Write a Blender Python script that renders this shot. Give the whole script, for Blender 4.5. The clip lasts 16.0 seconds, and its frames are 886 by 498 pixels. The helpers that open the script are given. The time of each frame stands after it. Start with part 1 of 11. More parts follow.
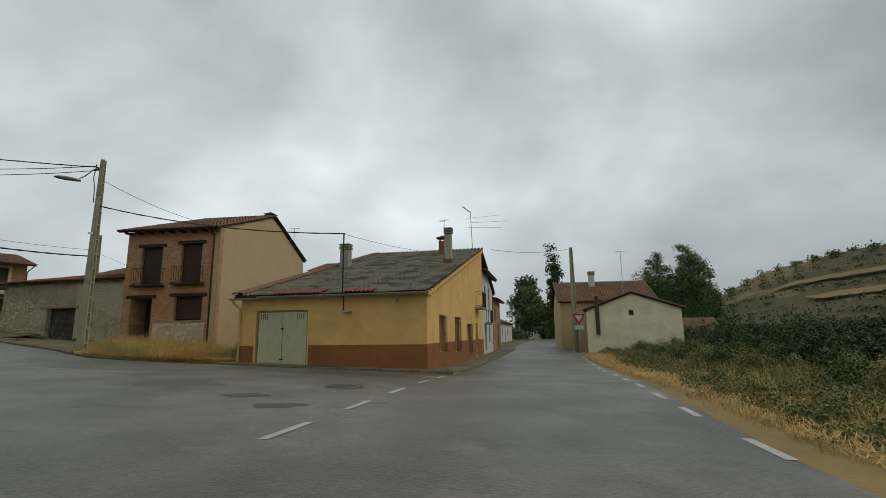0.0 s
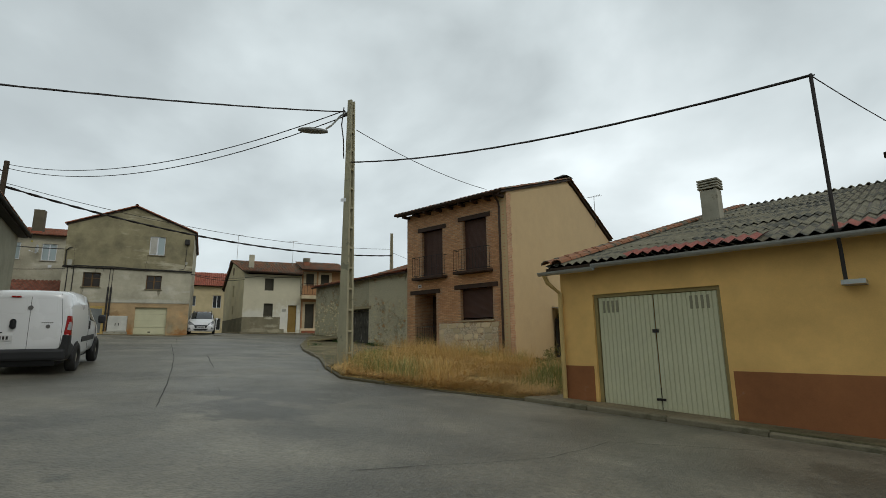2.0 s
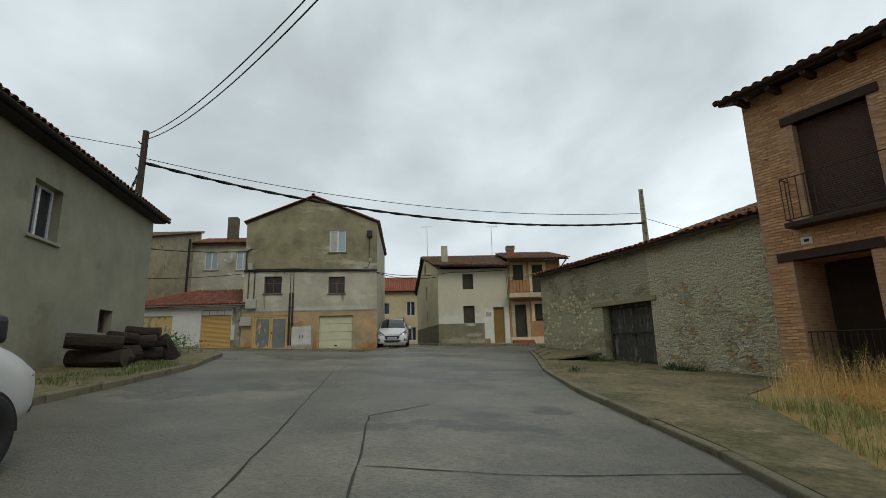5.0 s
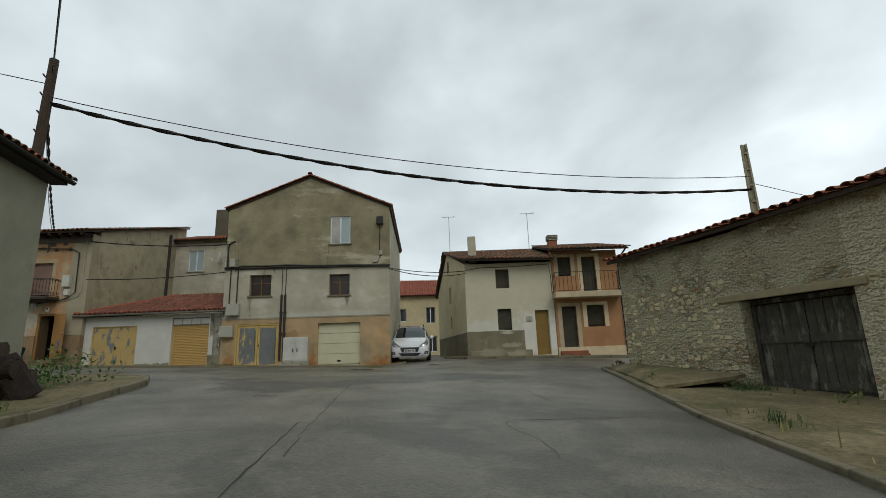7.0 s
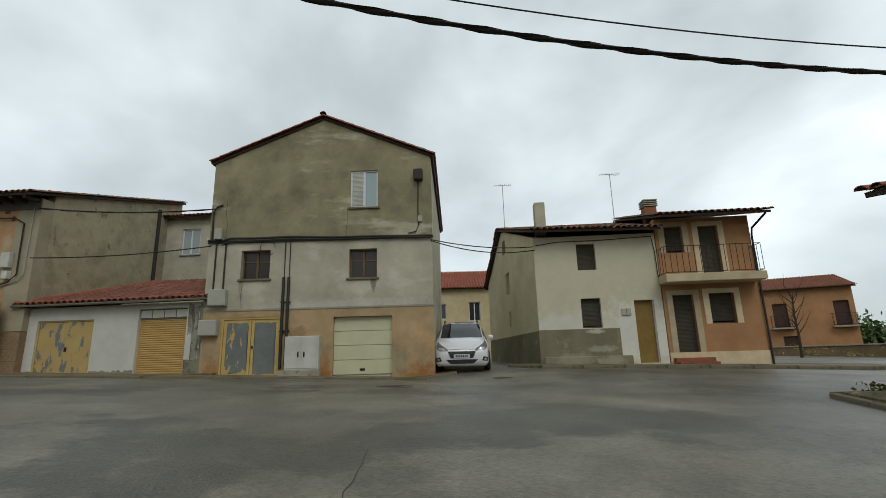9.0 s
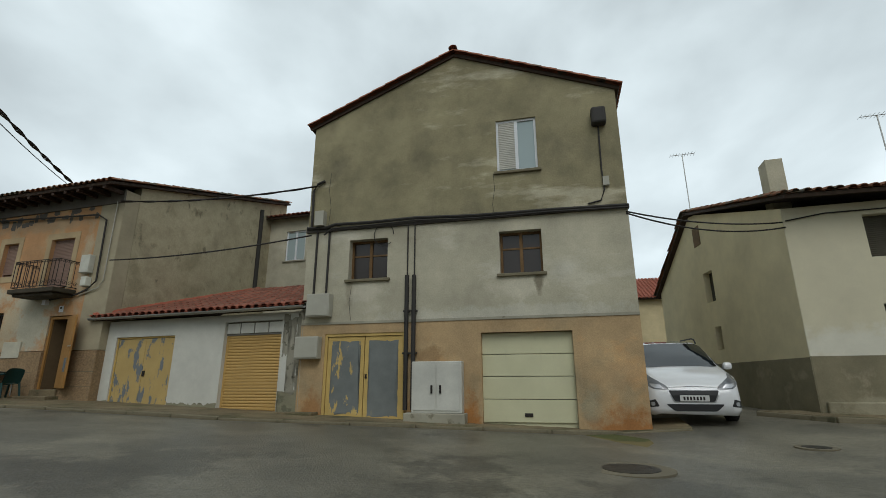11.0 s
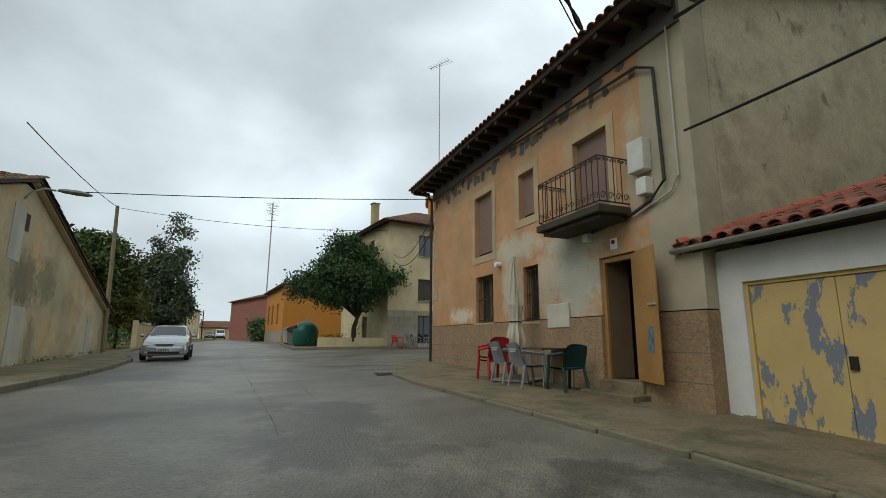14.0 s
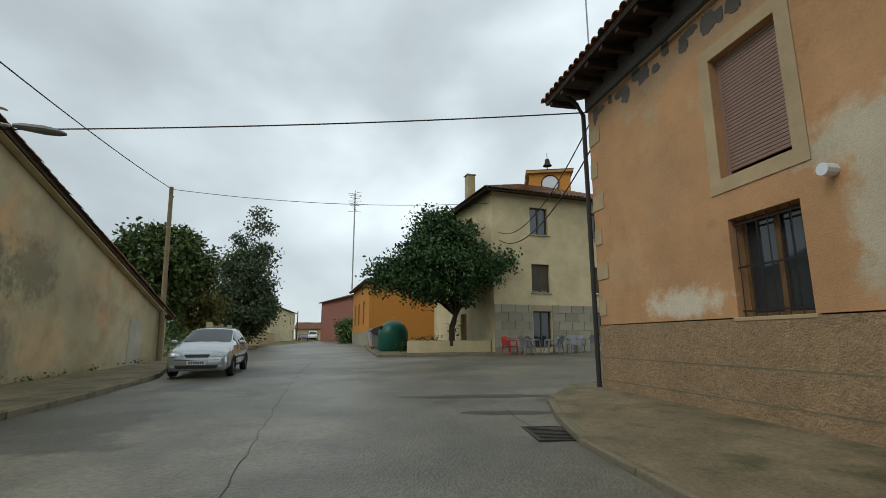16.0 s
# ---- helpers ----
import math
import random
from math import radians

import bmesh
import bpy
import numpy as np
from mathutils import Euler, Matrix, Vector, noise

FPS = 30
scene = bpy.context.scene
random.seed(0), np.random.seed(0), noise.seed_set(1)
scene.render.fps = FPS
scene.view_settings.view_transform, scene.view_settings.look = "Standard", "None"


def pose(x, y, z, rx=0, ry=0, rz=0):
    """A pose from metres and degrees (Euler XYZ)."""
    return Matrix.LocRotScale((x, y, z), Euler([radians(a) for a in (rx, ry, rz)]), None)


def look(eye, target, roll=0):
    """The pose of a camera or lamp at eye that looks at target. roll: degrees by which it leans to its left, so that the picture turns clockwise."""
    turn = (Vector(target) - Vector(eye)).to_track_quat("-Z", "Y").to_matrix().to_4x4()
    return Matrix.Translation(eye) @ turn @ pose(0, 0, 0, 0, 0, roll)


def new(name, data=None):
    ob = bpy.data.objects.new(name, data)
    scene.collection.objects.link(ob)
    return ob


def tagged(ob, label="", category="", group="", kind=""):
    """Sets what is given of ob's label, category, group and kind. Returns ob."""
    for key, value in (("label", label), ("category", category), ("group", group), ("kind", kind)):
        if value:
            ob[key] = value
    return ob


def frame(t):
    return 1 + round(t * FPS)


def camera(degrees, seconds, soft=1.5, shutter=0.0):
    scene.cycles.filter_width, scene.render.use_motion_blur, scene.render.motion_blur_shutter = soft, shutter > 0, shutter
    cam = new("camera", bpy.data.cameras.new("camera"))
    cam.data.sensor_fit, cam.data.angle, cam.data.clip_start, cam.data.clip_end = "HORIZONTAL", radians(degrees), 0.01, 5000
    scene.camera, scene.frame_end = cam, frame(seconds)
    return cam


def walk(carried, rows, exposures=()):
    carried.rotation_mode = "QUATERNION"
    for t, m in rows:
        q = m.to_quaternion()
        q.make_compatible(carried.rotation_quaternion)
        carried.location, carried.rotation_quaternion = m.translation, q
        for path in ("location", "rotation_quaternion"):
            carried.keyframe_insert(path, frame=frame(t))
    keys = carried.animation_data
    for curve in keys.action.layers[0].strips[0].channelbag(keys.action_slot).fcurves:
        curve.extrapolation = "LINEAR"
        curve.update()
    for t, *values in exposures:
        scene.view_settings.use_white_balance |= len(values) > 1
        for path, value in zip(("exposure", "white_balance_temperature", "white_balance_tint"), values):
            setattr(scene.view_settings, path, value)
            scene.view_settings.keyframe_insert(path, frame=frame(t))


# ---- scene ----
cam = camera(85.8, 16.0, soft=0.8)
PATH = [
    (0, (-1.725, 1.307, 2.337), (-1.574, 3.27, 2.69), -0.7),
    (0.5, (-2.188, 4.101, 2.379), (-2.266, 6.067, 2.742), 0.1),
    (1, (-3.016, 6.706, 2.439), (-3.375, 8.641, 2.791), 0.7),
    (1.5, (-4.221, 9.157, 2.47), (-4.863, 11.015, 2.837), -1.0),
    (2, (-5.73, 11.214, 2.548), (-6.668, 12.942, 2.916), -0.7),
    (2.5, (-7.394, 13.049, 2.621), (-8.57, 14.624, 2.99), -1.1),
    (3, (-9.197, 14.471, 2.699), (-10.561, 15.886, 3.071), -1.5),
    (3.5, (-10.959, 15.73, 2.796), (-12.413, 17.044, 3.196), -0.8),
    (4, (-12.505, 16.832, 2.85), (-13.998, 18.104, 3.241), -0.7),
    (6.5, (-18.853, 21.051, 3.16), (-20.378, 22.267, 3.6), -2.1),
    (7, (-20.304, 22.028, 3.245), (-21.847, 23.22, 3.688), -2.0),
    (7.5, (-21.852, 23.017, 3.338), (-23.418, 24.181, 3.78), -1.7),
    (8, (-23.405, 24.019, 3.39), (-24.998, 25.144, 3.833), -1.6),
    (10.5, (-31.173, 26.307, 3.861), (-32.878, 27.213, 4.383), -0.9),
    (11, (-32.544, 26.532, 3.992), (-34.338, 27.237, 4.525), -0.2),
    (11.5, (-34.037, 26.499, 4.157), (-35.919, 26.952, 4.661), 0.2),
    (12, (-35.57, 26.239, 4.252), (-37.513, 26.386, 4.701), 0.3),
    (12.5, (-37.099, 25.658, 4.326), (-39.048, 25.471, 4.73), 0.5),
    (13, (-38.675, 24.816, 4.375), (-40.563, 24.289, 4.772), 0.3),
    (13.5, (-40.283, 23.705, 4.429), (-42.069, 22.894, 4.817), 0.3),
    (14, (-41.804, 22.476, 4.462), (-43.499, 21.482, 4.835), 0.3),
    (14.5, (-43.227, 21.267, 4.513), (-44.852, 20.159, 4.878), 0.4),
    (15, (-44.435, 20.107, 4.56), (-46.009, 18.93, 4.928), 0.1),
    (15.5, (-45.697, 18.848, 4.602), (-47.228, 17.615, 4.974), -0.1),
    (16, (-46.975, 17.466, 4.655), (-48.462, 16.181, 5.024), -0.1),
]
walk(cam, [(t, look(eye, target, roll)) for t, eye, target, roll in PATH], [(0, -0.33, 6420, 10), (2, -0.1, 6400, 9.5), (4, -0.06, 6350, 9.6), (6.5, -0.05, 6350, 9.5), (8, 0.0, 6350, 9.5), (11, 0.06, 6250, 8.5), (12, 0.1, 6020, 7.6), (12.5, 0.23, 6120, 8.2), (13, 0.24, 6190, 8.5), (16, 0.21, 6230, 9)])


# ---- world and light: an overcast morning after rain ----
def make_world():
    w = bpy.data.worlds.new("overcast_sky")
    w.use_nodes = True
    nt = w.node_tree
    nt.nodes.clear()
    n = nt.nodes.new
    out, bg = n("ShaderNodeOutputWorld"), n("ShaderNodeBackground")
    sky = n("ShaderNodeTexSky")
    sky.sky_type, sky.sun_disc = "NISHITA", False
    sky.sun_elevation, sky.sun_rotation = radians(46), radians(103)
    dim = n("ShaderNodeVectorMath")
    dim.operation = "SCALE"
    dim.inputs[3].default_value = 0.09
    nt.links.new(sky.outputs[0], dim.inputs[0])
    tc, mp = n("ShaderNodeTexCoord"), n("ShaderNodeMapping")
    mp.inputs["Scale"].default_value = (1.0, 1.0, 1.6)
    nt.links.new(tc.outputs["Generated"], mp.inputs[0])
    big, ramp = n("ShaderNodeTexNoise"), n("ShaderNodeValToRGB")
    big.inputs["Scale"].default_value, big.inputs["Detail"].default_value = 1.55, 6
    big.inputs["Roughness"].default_value, big.inputs["Distortion"].default_value = 0.46, 0.25
    nt.links.new(mp.outputs[0], big.inputs[0])
    e = ramp.color_ramp.elements
    e[0].position, e[0].color = 0.33, (0.42, 0.462, 0.467, 1)
    e[1].position, e[1].color = 0.72, (1.17, 1.26, 1.265, 1)
    for p, c in ((0.45, (0.545, 0.60, 0.605, 1)), (0.55, (0.715, 0.785, 0.79, 1)), (0.63, (0.895, 0.97, 0.975, 1))):
        el = e.new(p)
        el.color = c
    # torn smaller clouds over the broad layer
    mp2, small, both = n("ShaderNodeMapping"), n("ShaderNodeTexNoise"), n("ShaderNodeMath")
    mp2.inputs["Scale"].default_value, mp2.inputs["Location"].default_value = (1.0, 1.0, 1.5), (4.0, 2.0, 1.0)
    small.inputs["Scale"].default_value, small.inputs["Detail"].default_value = 3.4, 7
    small.inputs["Roughness"].default_value, small.inputs["Distortion"].default_value = 0.45, 0.15
    nt.links.new(tc.outputs["Generated"], mp2.inputs[0])
    nt.links.new(mp2.outputs[0], small.inputs[0])
    both.operation, both.inputs[1].default_value = "MULTIPLY_ADD", 0.26
    nt.links.new(small.outputs[0], both.inputs[0])
    low = n("ShaderNodeMath")
    low.operation, low.inputs[1].default_value, low.inputs[2].default_value = "MULTIPLY_ADD", 0.8, -0.03
    nt.links.new(big.outputs[0], low.inputs[0])
    nt.links.new(low.outputs[0], both.inputs[2])
    nt.links.new(both.outputs[0], ramp.inputs[0])
    # the cloud layer is thinner towards the west
    aim, lift, glow = n("ShaderNodeVectorMath"), n("ShaderNodeMath"), n("ShaderNodeVectorMath")
    aim.operation, aim.inputs[1].default_value = "DOT_PRODUCT", (-0.93, 0.36, 0.0)
    nt.links.new(tc.outputs["Generated"], aim.inputs[0])
    lift.operation, lift.inputs[1].default_value, lift.inputs[2].default_value = "MULTIPLY_ADD", 0.22, 0.92
    nt.links.new(aim.outputs["Value"], lift.inputs[0])
    glow.operation = "SCALE"
    nt.links.new(ramp.outputs[0], glow.inputs[0])
    nt.links.new(lift.outputs[0], glow.inputs[3])
    mix = n("ShaderNodeMix")
    mix.data_type = "RGBA"
    mix.inputs[0].default_value = 0.92
    nt.links.new(dim.outputs[0], mix.inputs[6])
    nt.links.new(glow.outputs[0], mix.inputs[7])
    nt.links.new(mix.outputs[2], bg.inputs[0])
    bg.inputs[1].default_value = 1.0
    nt.links.new(bg.outputs[0], out.inputs[0])
    scene.world = w


make_world()
sun_data = bpy.data.lights.new("sun", "SUN")
sun_data.energy, sun_data.angle, sun_data.color = 1.0, radians(35), (1.0, 0.97, 0.93)
sun = new("sun", sun_data)
sun.matrix_world = look((34, -8, 36), (0, 0, 0))


# ---- materials ----
MATS = {}


def warm_light_tint(c):
    """A warm tint put into rough surfaces' colours in place of warmer light."""
    return c and (min(0.85, c[0] * 1.02), c[1] * 0.995, c[2] * 0.9)


def mat(name, col, col2=None, scale=3.0, rough=0.8, bump=0.15, fine=90.0, metal=0.0, stain=None, stain_scale=1.2, stain_at=0.55, streak=False, spec=0.3, vary=0.0, coat=0.0, grain=0.07, soft=0.05, weather=0.17, second=None, blots=()):
    """A surface with two scales of colour change and fine relief; stain: a second colour in patches; streak: patches run down the wall; blots: stains with a place of their own (x, z, half width, half height, colour, strength); vary: change from piece to piece."""
    if name in MATS:
        return MATS[name]
    if bump >= 0.09:
        col, col2, stain = warm_light_tint(col), warm_light_tint(col2), warm_light_tint(stain)
        second = second and (warm_light_tint(second[0]), *second[1:])
        blots = [(*q[:4], warm_light_tint(q[4]), q[5]) for q in blots]
    m = bpy.data.materials.new(name)
    m.use_nodes = True
    nt = m.node_tree
    b = nt.nodes["Principled BSDF"]
    n = nt.nodes.new
    L = nt.links.new
    tc = n("ShaderNodeTexCoord")

    def noise_tex(sc, detail, vec=None):
        t = n("ShaderNodeTexNoise")
        t.inputs["Scale"].default_value, t.inputs["Detail"].default_value = sc, detail
        L(vec or tc.outputs["Object"], t.inputs[0])
        return t

    def mixc(fac, a, c):
        x = n("ShaderNodeMix")
        x.data_type = "RGBA"
        L(fac, x.inputs[0])
        for sock, v in ((x.inputs[6], a), (x.inputs[7], c)):
            if isinstance(v, tuple):
                sock.default_value = (*v, 1)
            else:
                L(v, sock)
        return x.outputs[2]

    def sharp(sock, lo, hi):
        r = n("ShaderNodeMapRange")
        r.inputs[1].default_value, r.inputs[2].default_value = lo, hi
        L(sock, r.inputs[0])
        return r.outputs[0]

    c2 = col2 or tuple(v * 0.78 for v in col)
    a = noise_tex(scale, 6)
    f = noise_tex(fine, 4)
    c = mixc(sharp(a.outputs[0], 0.32, 0.68), col, c2)
    c = mixc(sharp(f.outputs[0], 0.3, 0.75), c, mixc(sharp(f.outputs[0], 0.45, 0.9), tuple(v * 0.86 for v in col), c2))
    if stain:
        vec = None
        if streak:
            mp = n("ShaderNodeMapping")
            mp.inputs["Scale"].default_value = (1.0, 1.0, 0.28)
            L(tc.outputs["Object"], mp.inputs[0])
            vec = mp.outputs[0]
        s = noise_tex(stain_scale, 8, vec)
        s.inputs["Roughness"].default_value = 0.62
        c = mixc(sharp(s.outputs[0], stain_at, stain_at + (0.16 if streak else soft)), c, stain)
    if second:
        s2, sc2, at2, soft2, flat = second
        mp2 = n("ShaderNodeMapping")
        mp2.inputs["Scale"].default_value = (flat, flat, 1.0)
        mp2.inputs["Location"].default_value = (3.1, 7.7, 1.9)
        L(tc.outputs["Object"], mp2.inputs[0])
        t2 = noise_tex(sc2, 9, mp2.outputs[0])
        t2.inputs["Roughness"].default_value = 0.66
        c = mixc(sharp(t2.outputs[0], at2, at2 + soft2), c, s2)
    if blots:
        bn = noise_tex(2.6, 8)
        bn.inputs["Roughness"].default_value = 0.68
    for bx, bz, hx, hz, bc, amount in blots:
        sub, mul, ln, ad = n("ShaderNodeVectorMath"), n("ShaderNodeVectorMath"), n("ShaderNodeVectorMath"), n("ShaderNodeMath")
        sub.operation, mul.operation, ln.operation, ad.operation = "SUBTRACT", "MULTIPLY", "LENGTH", "MULTIPLY_ADD"
        sub.inputs[1].default_value, mul.inputs[1].default_value = (bx, 0, bz), (1 / hx, 0, 1 / hz)
        L(tc.outputs["Object"], sub.inputs[0])
        L(sub.outputs[0], mul.inputs[0])
        L(mul.outputs[0], ln.inputs[0])
        L(bn.outputs[0], ad.inputs[0])
        ad.inputs[1].default_value = -2.6
        L(ln.outputs["Value"], ad.inputs[2])
        mr = n("ShaderNodeMapRange")
        mr.inputs[1].default_value, mr.inputs[2].default_value, mr.inputs[3].default_value, mr.inputs[4].default_value = -0.75, -0.2, amount, 0.0
        L(ad.outputs[0], mr.inputs[0])
        c = mixc(mr.outputs[0], c, bc)
    if bump < 0.09:
        grain, weather = 0.02, 0.05
    if grain:
        gn, wn = noise_tex(fine * 0.5, 9), noise_tex(0.8, 9)
        gn.inputs["Roughness"].default_value = 0.8
        wn.inputs["Roughness"].default_value = 0.68
        gr, wr, gm, gh = n("ShaderNodeMapRange"), n("ShaderNodeMapRange"), n("ShaderNodeMath"), n("ShaderNodeHueSaturation")
        for r, t, amt in ((gr, gn, grain), (wr, wn, weather)):
            r.inputs[1].default_value, r.inputs[2].default_value = 0.32, 0.68
            r.inputs[3].default_value, r.inputs[4].default_value = 1 - amt, 1 + amt
            L(t.outputs[0], r.inputs[0])
        gm.operation = "MULTIPLY"
        L(gr.outputs[0], gm.inputs[0])
        L(wr.outputs[0], gm.inputs[1])
        L(gm.outputs[0], gh.inputs["Value"])
        L(c, gh.inputs["Color"])
        c = gh.outputs[0]
    if vary:
        oi = n("ShaderNodeObjectInfo")
        hv = n("ShaderNodeHueSaturation")
        L(c, hv.inputs["Color"])
        mr = n("ShaderNodeMapRange")
        mr.inputs[3].default_value, mr.inputs[4].default_value = 1 - vary, 1 + vary
        L(oi.outputs["Random"], mr.inputs[0])
        L(mr.outputs[0], hv.inputs["Value"])
        c = hv.outputs[0]
    L(c, b.inputs["Base Color"])
    b.inputs["Metallic"].default_value = metal
    b.inputs["Specular IOR Level"].default_value = spec
    b.inputs["Coat Weight"].default_value = coat
    rr = n("ShaderNodeMapRange")
    rr.inputs[3].default_value, rr.inputs[4].default_value = max(0.02, rough - 0.12), min(1.0, rough + 0.1)
    L(a.outputs[0], rr.inputs[0])
    L(rr.outputs[0], b.inputs["Roughness"])
    if bump:
        bp = n("ShaderNodeBump")
        bp.inputs["Strength"].default_value, bp.inputs["Distance"].default_value = bump, 0.02
        ad = n("ShaderNodeMath")
        ad.operation = "ADD"
        L(a.outputs[0], ad.inputs[0])
        L(f.outputs[0], ad.inputs[1])
        L(ad.outputs[0], bp.inputs["Height"])
        L(bp.outputs[0], b.inputs["Normal"])
    MATS[name] = m
    return m


def glass_mat(name, col=(0.03, 0.035, 0.04), rough=0.05):
    """Window glass in front of a dark inside."""
    if name in MATS:
        return MATS[name]
    m = bpy.data.materials.new(name)
    m.use_nodes = True
    b = m.node_tree.nodes["Principled BSDF"]
    b.inputs["Base Color"].default_value = (*col, 1)
    b.inputs["Roughness"].default_value = rough
    b.inputs["Specular IOR Level"].default_value = 0.6
    MATS[name] = m
    return m


def rubble_mat(name, cols, joint, scale=3.0, depth=0.03, cover=None, cover_at=0.5):
    """Rough stones of uneven size set in lime: warped cells with sunken joints; cover: smears of lime over part of the wall."""
    if name in MATS:
        return MATS[name]
    m = bpy.data.materials.new(name)
    m.use_nodes = True
    nt = m.node_tree
    n, L = nt.nodes.new, nt.links.new
    b = nt.nodes["Principled BSDF"]
    tc, mp = n("ShaderNodeTexCoord"), n("ShaderNodeMapping")
    mp.inputs["Scale"].default_value = (1.0, 1.0, 1.5)
    L(tc.outputs["Object"], mp.inputs[0])
    wob, add = n("ShaderNodeTexNoise"), n("ShaderNodeMix")
    wob.inputs["Scale"].default_value, wob.inputs["Detail"].default_value = 3.5, 5
    L(mp.outputs[0], wob.inputs[0])
    add.data_type, add.blend_type = "RGBA", "LINEAR_LIGHT"
    add.inputs[0].default_value = 0.22
    L(mp.outputs[0], add.inputs[6])
    L(wob.outputs[1], add.inputs[7])
    edge, cell = n("ShaderNodeTexVoronoi"), n("ShaderNodeTexVoronoi")
    edge.feature = "DISTANCE_TO_EDGE"
    for v in (edge, cell):
        v.inputs["Scale"].default_value = scale
        L(add.outputs[2], v.inputs["Vector"])
    ramp = n("ShaderNodeValToRGB")
    sep = n("ShaderNodeSeparateColor")
    L(cell.outputs["Color"], sep.inputs[0])
    L(sep.outputs[0], ramp.inputs[0])
    e = ramp.color_ramp.elements
    e[0].color, e[1].color = (*cols[0], 1), (*cols[-1], 1)
    for i, c in enumerate(cols[1:-1]):
        e.new((i + 1) / (len(cols) - 1)).color = (*c, 1)
    fine, big = n("ShaderNodeTexNoise"), n("ShaderNodeTexNoise")
    fine.inputs["Scale"].default_value, fine.inputs["Detail"].default_value = 22, 8
    big.inputs["Scale"].default_value, big.inputs["Detail"].default_value = 0.7, 7
    big.inputs["Roughness"].default_value = 0.62
    for t in (fine, big):
        L(tc.outputs["Object"], t.inputs[0])
    jr = n("ShaderNodeMapRange")
    jr.inputs[1].default_value, jr.inputs[2].default_value = 0.015, 0.075
    L(edge.outputs[0], jr.inputs[0])
    mx = n("ShaderNodeMix")
    mx.data_type = "RGBA"
    L(jr.outputs[0], mx.inputs[0])
    mx.inputs[6].default_value = (*joint, 1)
    L(ramp.outputs[0], mx.inputs[7])
    col = mx.outputs[2]
    hgt = jr.outputs[0]
    if cover:
        cr, cm, hm = n("ShaderNodeMapRange"), n("ShaderNodeMix"), n("ShaderNodeMix")
        cr.inputs[1].default_value, cr.inputs[2].default_value = cover_at, cover_at + 0.07
        L(big.outputs[0], cr.inputs[0])
        cm.data_type = "RGBA"
        L(cr.outputs[0], cm.inputs[0])
        L(col, cm.inputs[6])
        cm.inputs[7].default_value = (*cover, 1)
        col = cm.outputs[2]
        L(cr.outputs[0], hm.inputs[0])
        L(hgt, hm.inputs[2])
        hm.inputs[3].default_value = 0.9
        hgt = hm.outputs[0]
    hv, vr = n("ShaderNodeHueSaturation"), n("ShaderNodeMapRange")
    vr.inputs[1].default_value, vr.inputs[2].default_value, vr.inputs[3].default_value, vr.inputs[4].default_value = 0.3, 0.7, 0.68, 1.3
    L(fine.outputs[0], vr.inputs[0])
    L(vr.outputs[0], hv.inputs["Value"])
    L(col, hv.inputs["Color"])
    L(hv.outputs[0], b.inputs["Base Color"])
    ad = n("ShaderNodeMath")
    ad.operation = "MULTIPLY_ADD"
    L(fine.outputs[0], ad.inputs[0])
    ad.inputs[1].default_value = 1.1
    L(hgt, ad.inputs[2])
    flake, fm = n("ShaderNodeTexNoise"), n("ShaderNodeMapping")
    fm.inputs["Scale"].default_value = (1.0, 1.0, 2.2)
    L(tc.outputs["Object"], fm.inputs[0])
    L(fm.outputs[0], flake.inputs[0])
    flake.inputs["Scale"].default_value, flake.inputs["Detail"].default_value, flake.inputs["Distortion"].default_value = 6.0, 6, 0.8
    fa = n("ShaderNodeMath")
    fa.operation, fa.inputs[1].default_value = "MULTIPLY_ADD", 2.6
    L(flake.outputs[0], fa.inputs[0])
    L(ad.outputs[0], fa.inputs[2])
    bp = n("ShaderNodeBump")
    bp.inputs["Strength"].default_value, bp.inputs["Distance"].default_value = 1.0, depth
    L(fa.outputs[0], bp.inputs["Height"])
    L(bp.outputs[0], b.inputs["Normal"])
    b.inputs["Roughness"].default_value = 0.92
    b.inputs["Specular IOR Level"].default_value = 0.2
    MATS[name] = m
    return m


# ---- ground height ----
GX = (-400, -110, -90, -68, -56, -45, -36, -30, -20, -10, 0, 10, 400)
GZ = (4.6, 4.4, 4.2, 3.85, 3.5, 3.33, 3.08, 2.62, 2.04, 1.56, 1.12, 0.98, 0.98)


def ease(t):
    t = min(max(t, 0.0), 1.0)
    return t * t * (3 - 2 * t)


def ground_z(x, y):
    """Height of the road surface: the village street climbs towards -x and falls off a little to the north."""
    f = float(np.mean(np.interp(x + np.linspace(-4, 4, 9), GX, GZ)))
    f -= 0.027 * (min(max(y - 22, -4), 11) - 9 * ease((y - 33.5) / 3)) * ease((-x - 28) / 12) * ease((85 + x) / 15)
    f -= 0.1 * math.exp(-((x + 19) / 4) ** 2 - ((y - 16.4) / 2.6) ** 2)
    return f - 0.025 * min(max(y - 13, 0), 8) * ease((x + 16) / 6) * ease((12 - x) / 8)


# ---- mesh tools ----
def part(name, bm, material, parent=None, label="", smooth=False):
    """One mesh object under a thing or a part."""
    me = bpy.data.meshes.new(name)
    bm.normal_update()
    bm.to_mesh(me)
    bm.free()
    for mm in material if isinstance(material, (list, tuple)) else [material]:
        me.materials.append(mm)
    if smooth:
        me.shade_smooth()
    ob = new(name, me)
    if parent:
        ob.parent = parent
    if label:
        tagged(ob, label)
    return ob


def thing(name, label, category, m=None, group="", kind=""):
    """An Empty that carries the parts of one thing."""
    ob = new(name)
    ob.empty_display_size = 0.2
    if m is not None:
        ob.matrix_world = m
    return tagged(ob, label, category, group, kind)


